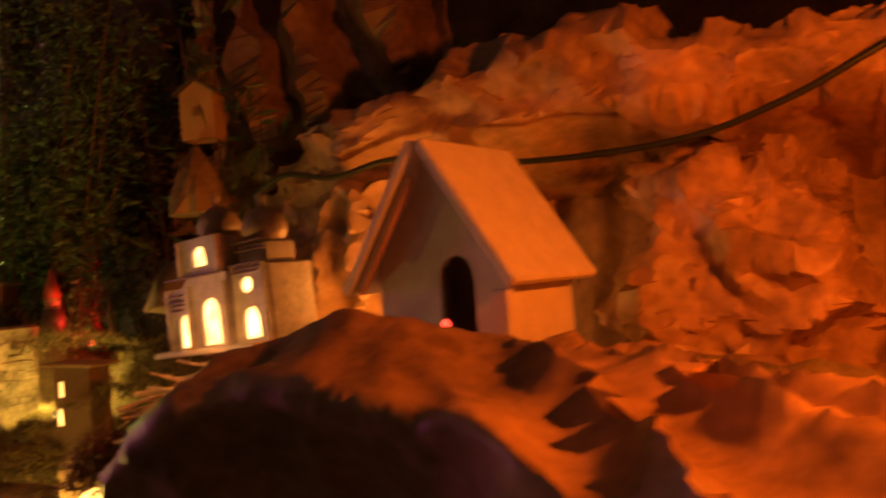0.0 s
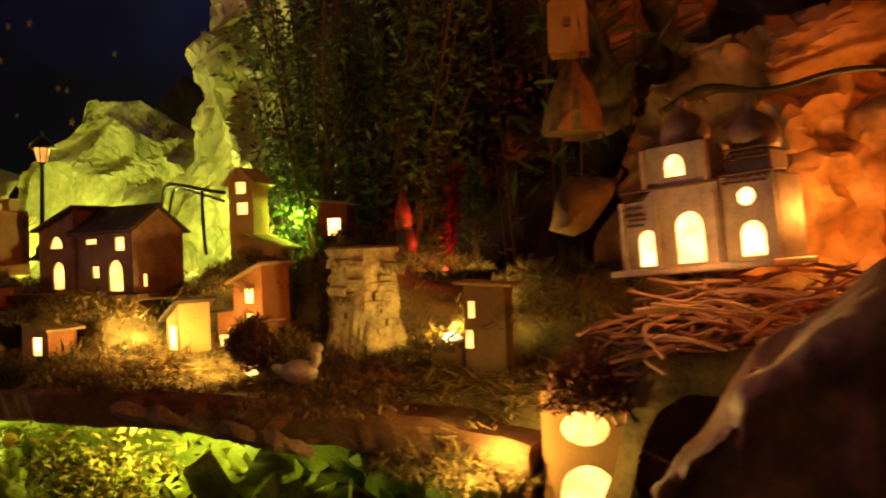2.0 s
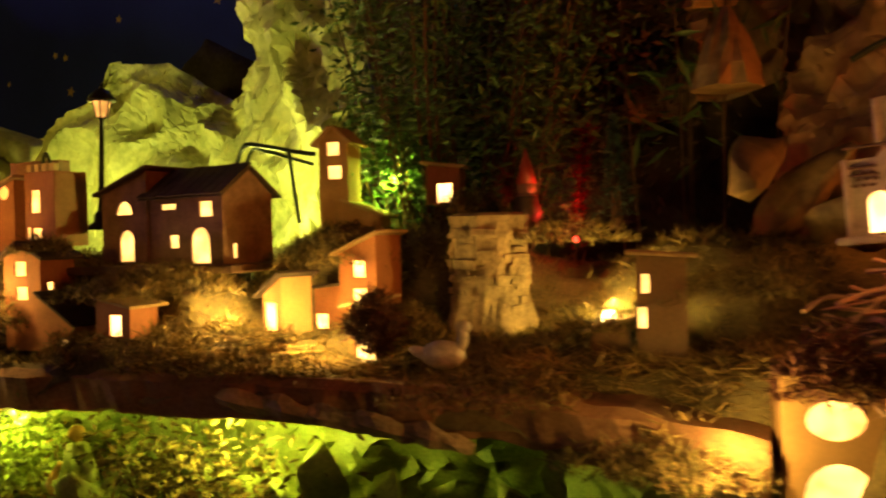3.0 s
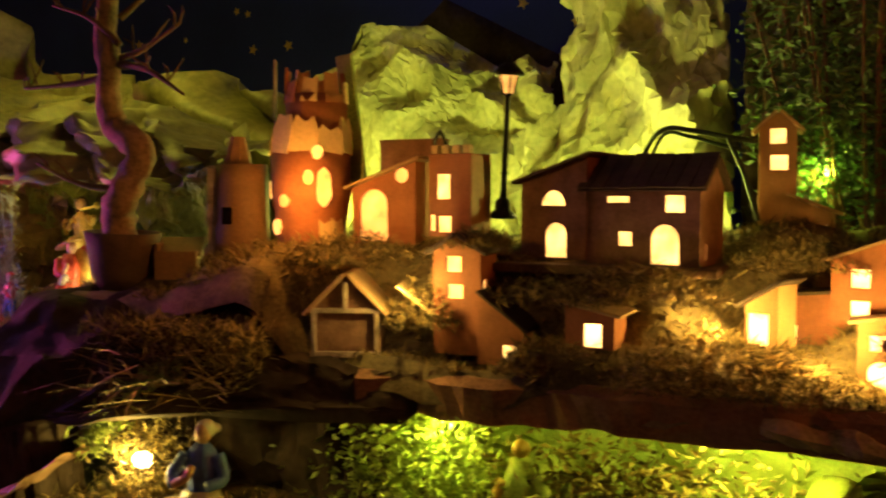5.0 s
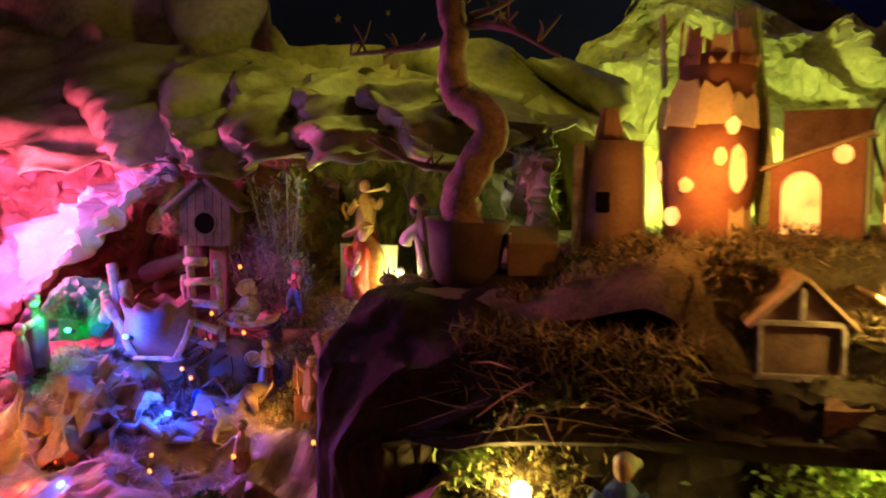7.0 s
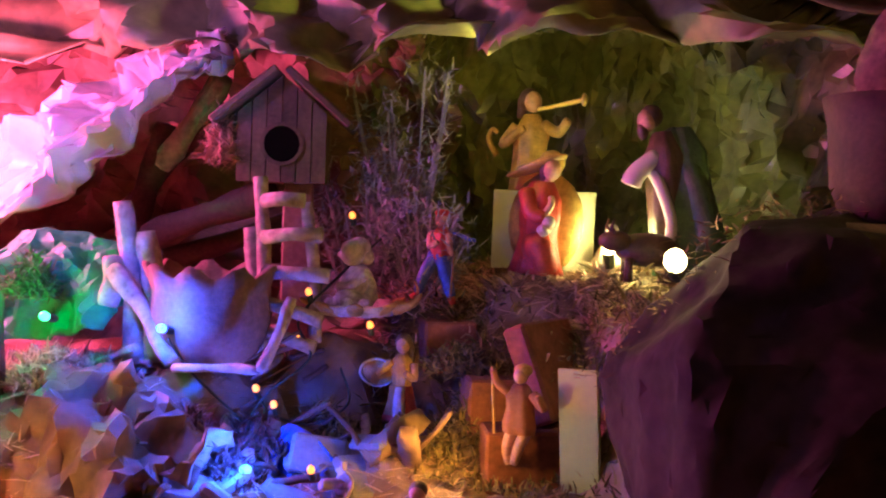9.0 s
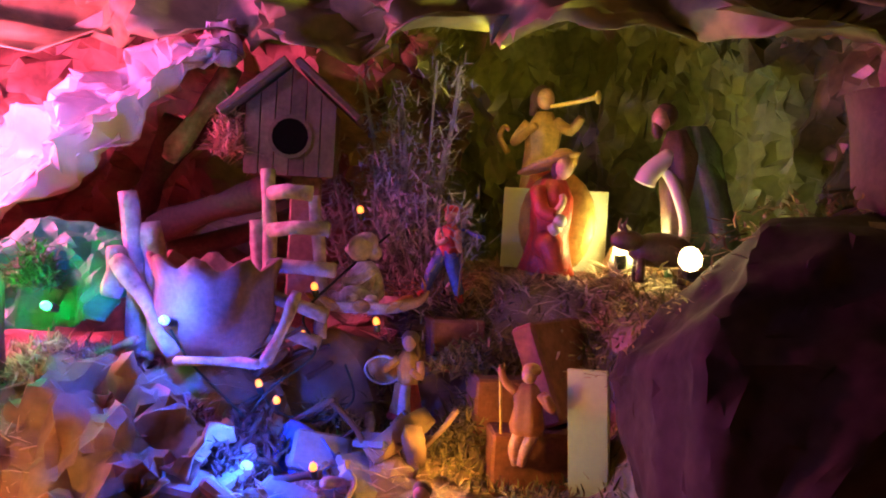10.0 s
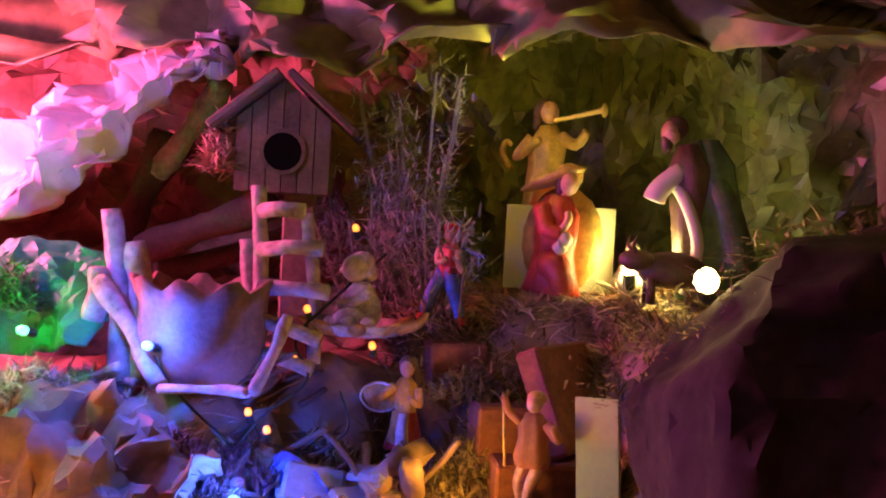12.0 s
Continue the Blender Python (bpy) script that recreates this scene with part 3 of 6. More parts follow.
# Dark sheet added to hide the sky and keep the gap above the ridge unlit
crumpled("cliff_far", sheet((((.0, 1.34, .10), (.6, 1.32, .10), (1.25, 1.25, .10)), ((.0, 1.34, .50), (.6, 1.32, .50), (1.25, 1.25, .50)), ((.0, 1.36, .95), (.6, 1.34, .95), (1.25, 1.27, .95)))),
         50, 40, PAPER_DARK_SHADED, 0.02, 0.15, 15, lens=(1.2, .8), label="dark sheet added for the unlit gap behind the cliff", category="paper cliff")


# the nearer brown paper mound, hollow at its front
def ridged(f):
    """Long slanting folds over the flank of the mound."""
    def g(u, v):
        p = Vector(f(u, v))
        k = min(1, max(0, (p.x - .355) / .06))
        p.z += k * .019 * ((1 - abs(math.sin((p.x + p.y * .75) * 52 + 1.2 + noise.noise(p * 14)))) - .45)
        return p
    return g


crumpled("mound", ridged(sheet((((.165, .69, .10), (.20, .68, .10), (.25, .68, .10), (.31, .68, .10), (.37, .66, .10), (.42, .50, .18), (.50, .44, .20), (.58, .44, .20), (.72, .48, .20)),
                     ((.160, .68, .18), (.195, .665, .18), (.25, .665, .19), (.31, .665, .20), (.37, .65, .20), (.425, .52, .255), (.50, .49, .262), (.58, .49, .255), (.72, .52, .25)),
                     ((.160, .66, .215), (.198, .632, .262), (.25, .615, .298), (.31, .61, .306), (.365, .60, .296), (.43, .56, .285), (.50, .55, .280), (.58, .55, .272), (.72, .57, .265)),
                     ((.165, .68, .235), (.203, .655, .283), (.25, .65, .318), (.31, .65, .331), (.365, .65, .322), (.435, .65, .306), (.51, .65, .288), (.59, .65, .28), (.72, .66, .275)),
                     ((.18, .72, .245), (.22, .71, .27), (.25, .70, .303), (.31, .695, .318), (.38, .72, .306), (.45, .74, .295), (.53, .76, .275), (.60, .78, .26), (.72, .80, .25)),
                     ((.19, .76, .24), (.23, .75, .26), (.26, .73, .29), (.32, .72, .30), (.40, .80, .285), (.47, .83, .27), (.54, .85, .25), (.62, .87, .24), (.74, .90, .24))))),
         190, 130, PAPER, 0.006, 0.08, 17, lens=(.60, .42), label="brown crumpled rock paper mound with a dark hollow", category="paper mound", crease=70)

crumpled("slope_paper", sheet((((.125, .775, .10), (.17, .755, .10), (.22, .735, .10), (.30, .72, .10)), ((.125, .772, .18), (.17, .750, .19), (.22, .730, .20), (.30, .715, .20)),
                           ((.125, .775, .235), (.17, .758, .250), (.22, .742, .262), (.30, .73, .27)), ((.125, .80, .245), (.17, .785, .262), (.22, .775, .272), (.30, .77, .28)))),
         40, 40, PAPER_BROWN, 0.008, 0.05, 19, lens=(.2, .2), label="brown crumpled paper slope below the raffia", category="paper fold", crease=40)

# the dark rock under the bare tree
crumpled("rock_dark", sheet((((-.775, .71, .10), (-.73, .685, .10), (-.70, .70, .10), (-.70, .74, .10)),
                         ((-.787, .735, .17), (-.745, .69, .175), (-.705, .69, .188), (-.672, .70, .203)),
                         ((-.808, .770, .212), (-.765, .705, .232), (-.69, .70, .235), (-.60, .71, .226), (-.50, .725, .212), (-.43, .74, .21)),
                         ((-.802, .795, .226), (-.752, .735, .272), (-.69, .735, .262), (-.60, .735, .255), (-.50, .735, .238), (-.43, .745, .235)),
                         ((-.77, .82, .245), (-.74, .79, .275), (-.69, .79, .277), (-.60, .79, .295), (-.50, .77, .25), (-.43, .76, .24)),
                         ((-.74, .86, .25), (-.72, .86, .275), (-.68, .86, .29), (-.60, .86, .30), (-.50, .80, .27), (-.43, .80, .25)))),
         150, 110, PAPER_DARK_SHADED, 0.006, 0.07, 23, lens=(.4, .3), label="dark brown crumpled rock paper boulder", category="paper rock")
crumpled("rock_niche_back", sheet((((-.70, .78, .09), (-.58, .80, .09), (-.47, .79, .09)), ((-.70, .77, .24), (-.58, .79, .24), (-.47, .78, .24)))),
         40, 30, PAPER_DARK_SHADED, 0.012, 0.05, 29, lens=(.25, .15), label="dark paper wall of a low niche", category="paper rock")
# the grotto
crumpled("rock_wall_grotto", sheet((((-1.02, .97, .16), (-.95, 1.00, .16), (-.86, 1.01, .16), (-.78, 1.00, .16), (-.70, .95, .16)),
                           ((-1.02, .97, .28), (-.95, 1.00, .28), (-.86, 1.01, .28), (-.78, 1.00, .28), (-.70, .94, .28)),
                           ((-1.04, .95, .37), (-.95, .96, .385), (-.86, .96, .39), (-.78, .95, .385), (-.68, .90, .37)), ((-1.04, .92, .40), (-.95, .93, .41), (-.86, .93, .41), (-.78, .92, .40), (-.68, .88, .385)))),
         160, 110, FOIL_OLIVE, 0.024, 0.055, 31, lens=(.4, .22), label="olive crumpled paper back of the grotto", category="paper grotto")
crumpled("grotto_roof", pleated(sheet((((-1.60, .86, .33), (-1.30, .85, .345), (-1.10, .83, .355), (-1.02, .83, .352), (-.95, .84, .350), (-.88, .85, .358), (-.80, .86, .360), (-.70, .86, .345)),
                           ((-1.60, .87, .38), (-1.30, .86, .395), (-1.10, .85, .392), (-1.02, .85, .386), (-.95, .86, .382), (-.88, .87, .388), (-.80, .88, .388), (-.70, .88, .368)),
                           ((-1.60, .94, .44), (-1.30, .93, .45), (-1.10, .92, .44), (-1.02, .92, .435), (-.95, .92, .43), (-.88, .93, .42), (-.80, .93, .41), (-.70, .92, .385)),
                           ((-1.60, 1.04, .54), (-1.30, 1.03, .52), (-1.12, 1.03, .48), (-1.02, 1.03, .47), (-.95, 1.03, .46), (-.88, 1.03, .45), (-.80, 1.02, .43), (-.68, 1.0, .39)))), -.035, 7, 1.6),
         150, 70, PAPER_OLIVE, 0.011, 0.08, 37, lens=(.9, .3), label="draped brown and olive paper roof of the grotto", category="paper grotto roof", crease=45)
crumpled("rock_brown", sheet((((-1.30, .80, .14), (-1.2, .86, .16), (-1.1, .89, .18), (-1.0, .92, .18), (-.95, .97, .2)),
                            ((-1.30, .82, .26), (-1.2, .88, .26), (-1.1, .91, .27), (-1.0, .94, .27), (-.95, .98, .27)),
                            ((-1.30, .84, .37), (-1.2, .89, .38), (-1.1, .92, .385), (-1.0, .95, .37), (-.95, .98, .36)))),
         90, 60, PAPER_BROWN, 0.030, 0.065, 41, lens=(.4, .22), label="brown crumpled paper rocks behind the ladder", category="paper rock")
crumpled("pink_sheet", sheet((((-1.30, .80, .18), (-1.22, .795, .205), (-1.15, .79, .245), (-1.108, .79, .272), (-1.078, .79, .298), (-1.045, .80, .326), (-1.02, .81, .345)),
                          ((-1.30, .81, .24), (-1.22, .805, .26), (-1.15, .80, .285), (-1.11, .795, .302), (-1.078, .795, .322), (-1.048, .80, .342), (-1.018, .81, .353)),
                          ((-1.30, .83, .29), (-1.22, .825, .305), (-1.15, .82, .322), (-1.115, .81, .338), (-1.08, .81, .350), (-1.05, .815, .362), (-1.02, .82, .362)))),
         90, 46, PAPER_PALE, 0.015, 0.045, 43, lens=(.32, .12), label="pale crumpled paper flooded with pink light", category="paper fold", crease=38)
# The lamp's green light is put into this fold's own colour
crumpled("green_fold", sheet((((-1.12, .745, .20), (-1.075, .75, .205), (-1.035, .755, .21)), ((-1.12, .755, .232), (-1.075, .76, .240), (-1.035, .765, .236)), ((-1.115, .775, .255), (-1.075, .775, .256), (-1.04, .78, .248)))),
         44, 34, material("green lamplight tint", (.04, .30, .10), .5, .4, 30, .3), 0.009, 0.026, 47, lens=(.09, .05), label="small crumpled paper fold over a green lamp", category="paper fold")
GROTTO = ((-1.10, .74, .19), (-1.0, .78, .192), (-.95, .82, .205), (-.92, .86, .225), (-.88, .93, .241), (-.80, .93, .245), (-.84, .88, .236), (-.80, .84, .228),
          (-.90, .80, .160), (-.84, .80, .150), (-.98, .74, .15), (-.90, .72, .12), (-.82, .72, .11), (-1.1, .66, .16), (-1.0, .66, .12), (-1.15, .90, .2), (-1.0, .95, .24), (-.70, .95, .26),
          (-.86, .835, .19), (-.95, .755, .148), (-.91, .825, .150), (-.94, .835, .208), (-.905, .852, .226), (-.93, .79, .150), (-.87, .87, .238), (-1.03, .76, .19), (-1.04, .72, .165))


def grotto_height(x, y):
    top = bottom = 0.0
    for a, b, z in GROTTO:
        w = 1 / ((x - a) ** 2 + (y - b) ** 2 + 0.0002) ** 2.2
        top += w * z
        bottom += w
    return top / bottom + 0.006 * noise.noise((x * 60, y * 60, 8)) + 0.016 * (facet((x * 26, y * 26), 3) - 0.5) + 0.008 * (facet((x * 60 + y * 9, y * 60), 5) - 0.5)


verts, faces = [], []
for j in range(111):
    for i in range(151):
        x, y = -1.32 + 0.66 * i / 150, 0.56 + 0.46 * j / 110
        verts.append((x, y, grotto_height(x, y)))
for j in range(110):
    for i in range(150):
        k = j * 151 + i
        faces.append((k, k + 1, k + 152, k + 151))
tagged(raw("ground_grotto", verts, faces, PAPER_BROWN), "crumpled brown paper ground before the grotto", "ground", "", "structure")
# under the shelf
crumpled("under_back", sheet((((-.52, .86, .085), (-.3, .87, .085), (-.1, .86, .085), (.1, .84, .085)), ((-.52, .84, .25), (-.3, .85, .25), (-.1, .85, .24), (.1, .82, .22)))),
         120, 40, GREEN_PAPER, 0.024, 0.08, 53, lens=(.6, .15), label="green crumpled tissue paper under the shelf", category="paper fold")

# the bark board along the village front
bark = thing("bark_shelf", (0, 0, 0), label="long rough bark board along the village edge", category="bark board")
n = 60
verts, faces = [], []
for i in range(n + 1):
    x = -.47 + .55 * i / n
    zt = .236 - .02 * max(0, (x + .2) / .3) ** 2 + .003 * noise.noise((x * 40, 1, 0))
    yf = .742 + .008 * noise.noise((x * 22, 5, 0)) - .25 * max(0, x + .02)
    th = .025 + .006 * noise.noise((x * 30, 9, 0))
    for y, z in ((yf + .06, zt), (yf + .006, zt + .001), (yf, zt - .004), (yf + .002, zt - th), (yf + .012, zt - th - .003), (yf + .06, zt - th)):
        verts.append((x, y + .003 * noise.noise((x * 130, z * 400, 0)), z))
for i in range(n):
    for k in range(6):
        a, b = i * 6 + k, i * 6 + (k + 1) % 6
        faces.append((a, b, b + 6, a + 6))
faces += [tuple(range(6)), tuple(n * 6 + k for k in reversed(range(6)))]
raw("plank", verts, faces, PLANK_WOOD, bark)
for i in range(5):
    x = -.228 + .030 * i
    bm = tube(bmesh.new(), bend([(x, .741, .226 - .0035 * i), (x + .018, .738, .223 - .0035 * i), (x + .04, .740, .219 - .004 * i)], 4), [.004, .005, .006, .0065, .006, .005, .005, .004, .003], 8, .6)
    part("peeled_strip", bm, BARK_PALE, bark, "peeled pale strip of wood")


# ---------- houses ----------
def roof_tiles(parent, w, run, mat, y0, z0, y1, z1, n=6, seed=1):
    """Strips of card laid side by side down a roof slope."""
    rnd = random.Random(seed)
    d = Vector((0, y1 - y0, z1 - z0))
    ang = math.atan2(d.z, d.y)
    for i in range(n):
        x = -w / 2 + w * (i + 0.5) / n
        l = d.length * rnd.uniform(0.97, 1.05)
        m = Matrix.Translation((x, (y0 + y1) / 2, (z0 + z1) / 2 + 0.0008)) @ Matrix.Rotation(ang + rnd.uniform(-.01, .01), 4, "X") @ Matrix.Rotation(rnd.uniform(-.02, .02), 4, "Z")
        part("roof_strip", block(bmesh.new(), 0, 0, 0, w / n * 0.97, l, 0.0016, 0.0003, m=m), mat, parent)


def house(place, rz, w, d, h, top, wall, roof, openings, label, name="house", over=0.005, side=(), glow=W_WARM, thick=0.002, ry=0, roofkind="strips"):
    """A card or clay house. top: ('gable', rise), ('shed', rise of the right edge), ('back', rise) slopes down to the front, ('side_gable', rise), ('flat', 0)."""
    t = thing(name, place, rz, label, "model house", "model houses", ry=ry)
    kind, rise = top
    hw = w / 2
    z1 = h + rise
    if kind == "gable":
        outer = [(-hw, 0), (hw, 0), (hw, h), (0, z1), (-hw, h)]
    elif kind == "shed":
        outer = [(-hw, 0), (hw, 0), (hw, z1), (-hw, h)]
    else:
        outer = [(-hw, 0), (hw, 0), (hw, h), (-hw, h)]
    holes = [opening(*o) for o in openings]
    part("front_wall", plate(outer, holes, thick), wall, t)
    back_outer = outer if kind != "back" else [(-hw, 0), (hw, 0), (hw, z1), (-hw, z1)]
    bm = plate(back_outer, [], thick)
    bmesh.ops.translate(bm, verts=bm.verts[:], vec=(0, d - thick, 0))
    part("back_wall", bm, wall, t)
    for s in (-1, 1):
        if kind == "back":
            o = [(thick, 0), (d - thick, 0), (d - thick, z1), (thick, h)]
        elif kind == "side_gable":
            o = [(thick, 0), (d - thick, 0), (d - thick, h), (d / 2, z1), (thick, h)]
        elif kind == "shed":
            hh = z1 if s > 0 else h
            o = [(thick, 0), (d - thick, 0), (d - thick, hh), (thick, hh)]
        else:
            o = [(thick, 0), (d - thick, 0), (d - thick, h), (thick, h)]
        hs = [opening(*q) for q in side] if s > 0 else []
        bm = plate(o, hs, thick)
        bmesh.ops.transform(bm, verts=bm.verts[:], matrix=Matrix.Translation((hw if s > 0 else -hw + thick, 0, 0)) @ Matrix.Rotation(math.pi / 2, 4, "Z"))
        part("side_wall", bm, wall, t)
        for q in hs:
            pane = plate(q, [], 0.0004)
            bmesh.ops.transform(pane, verts=pane.verts[:], matrix=Matrix.Translation((hw - thick * 0.7, 0, 0)) @ Matrix.Rotation(math.pi / 2, 4, "Z"))
            part("window_pane", pane, glow, t, "lit window")
    for o, q in zip(openings, holes):
        pane = plate(q, [], 0.0004)
        bmesh.ops.translate(pane, verts=pane.verts[:], vec=(0, thick * 0.75, 0))
        hot = o[0] == "hot"
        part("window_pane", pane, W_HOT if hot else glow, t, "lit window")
    if kind == "gable":
        for s in (-1, 1):
            l = math.hypot(hw, rise) + over
            a = math.atan2(rise, hw)
            m = Matrix.Translation((s * (hw + over * math.cos(a)), -over, h - over * math.sin(a))) @ Matrix.Rotation(math.pi if s > 0 else 0, 4, "Z") @ Matrix.Rotation(-a, 4, "Y")
            bm = bmesh.new()
            block(bm, l / 2, (d + 2 * over) / 2 * (-1 if s > 0 else 1), 0.0002, l, d + 2 * over, 0.0024, 0.0005, m=m)
            part("roof", bm, roof, t)
    elif kind == "shed":
        l = math.hypot(w, rise) + 2 * over
        a = math.atan2(rise, w)
        m = Matrix.Translation((0, d / 2, h + rise / 2)) @ Matrix.Rotation(-a, 4, "Y")
        part("roof", block(bmesh.new(), 0, 0, 0.0002, l, d + 2 * over, 0.0022, 0.0005, m=m), roof, t)
    elif kind == "back":
        part("roof_board", block(bmesh.new(), 0, 0, 0.0, w + 2 * over, math.hypot(d, rise) + over, 0.001, 0.0002, m=Matrix.Translation((0, d / 2 - over / 2, h + rise / 2)) @ Matrix.Rotation(math.atan2(rise, d), 4, "X")), roof, t)
        roof_tiles(t, w + 2 * over, d, roof, -over, h - over * rise / d + 0.001, d, z1 + 0.001, 7, len(label))
    elif kind == "side_gable":
        k = rise / (d / 2)
        for y0, y1 in ((-over, d / 2), (d + over, d / 2)):
            m = Matrix.Translation((0, (y0 + y1) / 2, (h - over * k + z1) / 2)) @ Matrix.Rotation(math.atan2(z1 - h + over * k, abs(y1 - y0)) * (1 if y0 < y1 else -1), 4, "X")
            part("roof_board", block(bmesh.new(), 0, 0, 0, w + 2 * over, math.hypot(y1 - y0, rise + over * k), 0.001, 0.0002, m=m), roof, t)
            if y0 < y1:
                roof_tiles(t, w + 2 * over, d, roof, y0, h - over * k + 0.001, y1, z1 + 0.001, 9, len(label))
    else:
        part("roof", block(bmesh.new(), 0, d / 2, h, w + 2 * over, d + 2 * over, 0.002, 0.0005), roof, t)
    return t


def moss_cap(place, r, h, seed, label="clump of dry moss", mat=None, count=900):
    rnd = random.Random(seed)
    spots = []
    for _ in range(count):
        a, q = rnd.uniform(0, 6.283), math.sqrt(rnd.random())
        spots.append((place[0] + r * q * math.cos(a), place[1] + r * 0.8 * q * math.sin(a), place[2] + h * (1 - q * q) * rnd.uniform(0.2, 1)))
    return blades("moss_clump", spots, mat or MOSS, 0.0066, 0.0006, (-0.6, 1.4), label, "moss", seed, 1.6)


shelf = thing("house_shelf", (-.340, .825, .296), label="thin dark board under the two clay houses", category="board")
part("board", cube(0, .012, 0, .165, .075, .006, .001), BARK, shelf)
house((-.366, .822, .3042), -8, .047, .045, .051, ("shed", .016), DARK_CLAY, ROOF_DARK,
      [("half", 0, .0355, .017, .010), ("arch", .002, .001, .015, .023)], "small brown clay house with arched glowing door and sloping roof")
house((-.306, .814, .3022), -10, .074, .050, .050, ("side_gable", .018), DARK_CLAY, ROOF_DARK,
      [("square", -.016, .0395, .015, .004), ("square", .021, .0335, .012, .0105), ("square", -.011, .012, .009, .009), ("arch", .015, .001, .018, .025)],
      "brown clay house with dark ribbed roof and glowing windows", side=[("square", .012, .004, .004, .010)])
house((-.488, .813, .312), 0, .050, .04, .040, ("shed", .018), TERRACOTTA, ROOF_TAN, [("arch", -.008, .002, .022, .037), ("round", .014, .043, .011, .011)],
      "terracotta chapel with a large glowing arch", glow=W_DIM)
house((-.488, .858, .325), 0, .052, .012, .062, ("flat", 0), DARK_CLAY, DARK_CLAY, [], "flat dark clay block standing behind the chapel", over=.0005)
cren = house((-.4365, .812, .318), -6, .033, .03, .055, ("flat", 0), TERRACOTTA, TERRACOTTA,
             [("square", -.005, .026, .010, .017), ("square", -.004, .003, .010, .011), ("square", -.0135, .004, .004, .011)], "narrow terracotta tower with light crenels", name="house", over=0, glow=W_WARM)
for i in range(4):
    part("crenel", cube(-.0125 + .0083 * i, .0035, .057, .0055, .005, .006, .0006), CRENEL, cren, "pale crenel")
house((-.415, .773, .2445), 3, .032, .034, .066, ("gable", .010), TERRACOTTA, ROOF_DARK, [("square", -.002, .053, .010, .010), ("square", -.001, .036, .010, .009)],
      "tall orange clay house with two glowing windows", side=[("square", .01, .038, .006, .010)])
house((-.3845, .7705, .240), 3, .030, .034, .044, ("shed", -.022), TERRACOTTA, ROOF_DARK, [("square", .006, .003, .009, .010)], "orange clay annex under a long sloping roof", over=.002)
house((-.326, .762, .256), -4, .030, .026, .026, ("shed", -.006), TERRACOTTA, ROOF_TAN, [("square", .002, .001, .0105, .014)], "small orange hut with a glowing doorway", glow=W_HOT)
house((-.234, .810, .2545), -22, .020, .026, .026, ("shed", .012), TAN, ROOF_DARK, [("square", -.002, .002, .013, .019)], "small tan hut with a bright open doorway", glow=W_HOT)
house((-.206, .852, .252), -6, .040, .03, .030, ("shed", .004), TERRACOTTA, ROOF_DARK, [("square", -.014, .001, .010, .011)], "low orange house with a glowing window", glow=W_HOT)
house((-.181, .834, .271), -10, .031, .03, .036, ("shed", .012), TERRACOTTA, ROOF_TAN, [("square", .001, .020, .010, .011), ("square", .001, .003, .010, .009)],
      "orange clay house with slanted roof and lit windows", glow=W_HOT)
house((-.171, .818, .232), -6, .021, .022, .040, ("shed", .004), TAN, ROOF_TAN, [("square", .001, .024, .010, .009), ("arch", .002, .002, .014, .016)],
      "tiny tan tower with two glowing openings", glow=W_HOT)
house((-.2305, .897, .3255), 4, .024, .025, .066, ("gable", .011), TAN, ROOF_TAN, [("square", .0, .056, .010, .010), ("square", .001, .038, .011, .010)],
      "tall tan card tower house with small gable", glow=W_WARM)
house((-.207, .899, .318), 4, .026, .022, .026, ("shed", -.010), TAN, ROOF_TAN, [("square", .010, .004, .007, .004)], "low tan annex with sloping roof", glow=W_WARM)
house((-.143, .902, .341), 8, .025, .022, .029, ("shed", -.003), TERRACOTTA, ROOF_TAN, [("square", .001, .001, .011, .014)], "little red hut with overhanging roof on the bark stump", over=.004, glow=W_HOT)
house((.023, .811, .235), 6, .028, .024, .068, ("shed", -.002), WOOD, ROOF_TAN, [("square", -.009, .046, .0045, .011), ("square", -.011, .026, .005, .012)],
      "upright wooden block tower with slit windows and tilted roof", over=.006)
house((-.008, .818, .232), 6, .022, .02, .026, ("shed", .006), WOOD, ROOF_TAN, [("square", -.003, .003, .005, .010)], "low wooden annex with a slit window")
house((.108, .731, .159), 8, .046, .035, .088, ("flat", 0), TAN, TAN, [("round", 0, .060, .026, .019), ("arch", .001, .014, .030, .036)],
      "tan card tower with round window and moss on top", over=0, side=[("square", .004, .055, .008, .026)], glow=W_WARM)
house((-.484, .752, .2425), 20, .044, .045, .030, ("gable", .022), DARK_CLAY, ROOF_TAN, [], "open dark stable with pale timber edges", over=.006)

def half_timber():
    t = thing("timber_frame", (-.4833, .7492, .2425), 20, "pale timber frame nailed to the dark stable front", "timber frame")
    for x, z, w, h in ((-.0205, 0, .003, .030), (.0205, 0, .003, .030), (0, -.001, .046, .004), (0, .028, .046, .003), (0, .030, .003, .018)):
        part("beam", cube(x, 0, z, w, .003, h, .0004), WOOD_GREY, t)


half_timber()
stable_roof = thing("cracked_roof_panel", (-.449, .776, .266), 20, "pale cracked roof panel lit by a bulb", "roof panel")
for i in range(3):
    for j in range(3):
        m = Matrix.Rotation(radians(38), 4, "Y")
        part("tile", block(bmesh.new(), -.014 + .0125 * i, -.012 + .0125 * j, .012, .0118, .0118, .002, .0006, m=m), CRENEL, stable_roof)

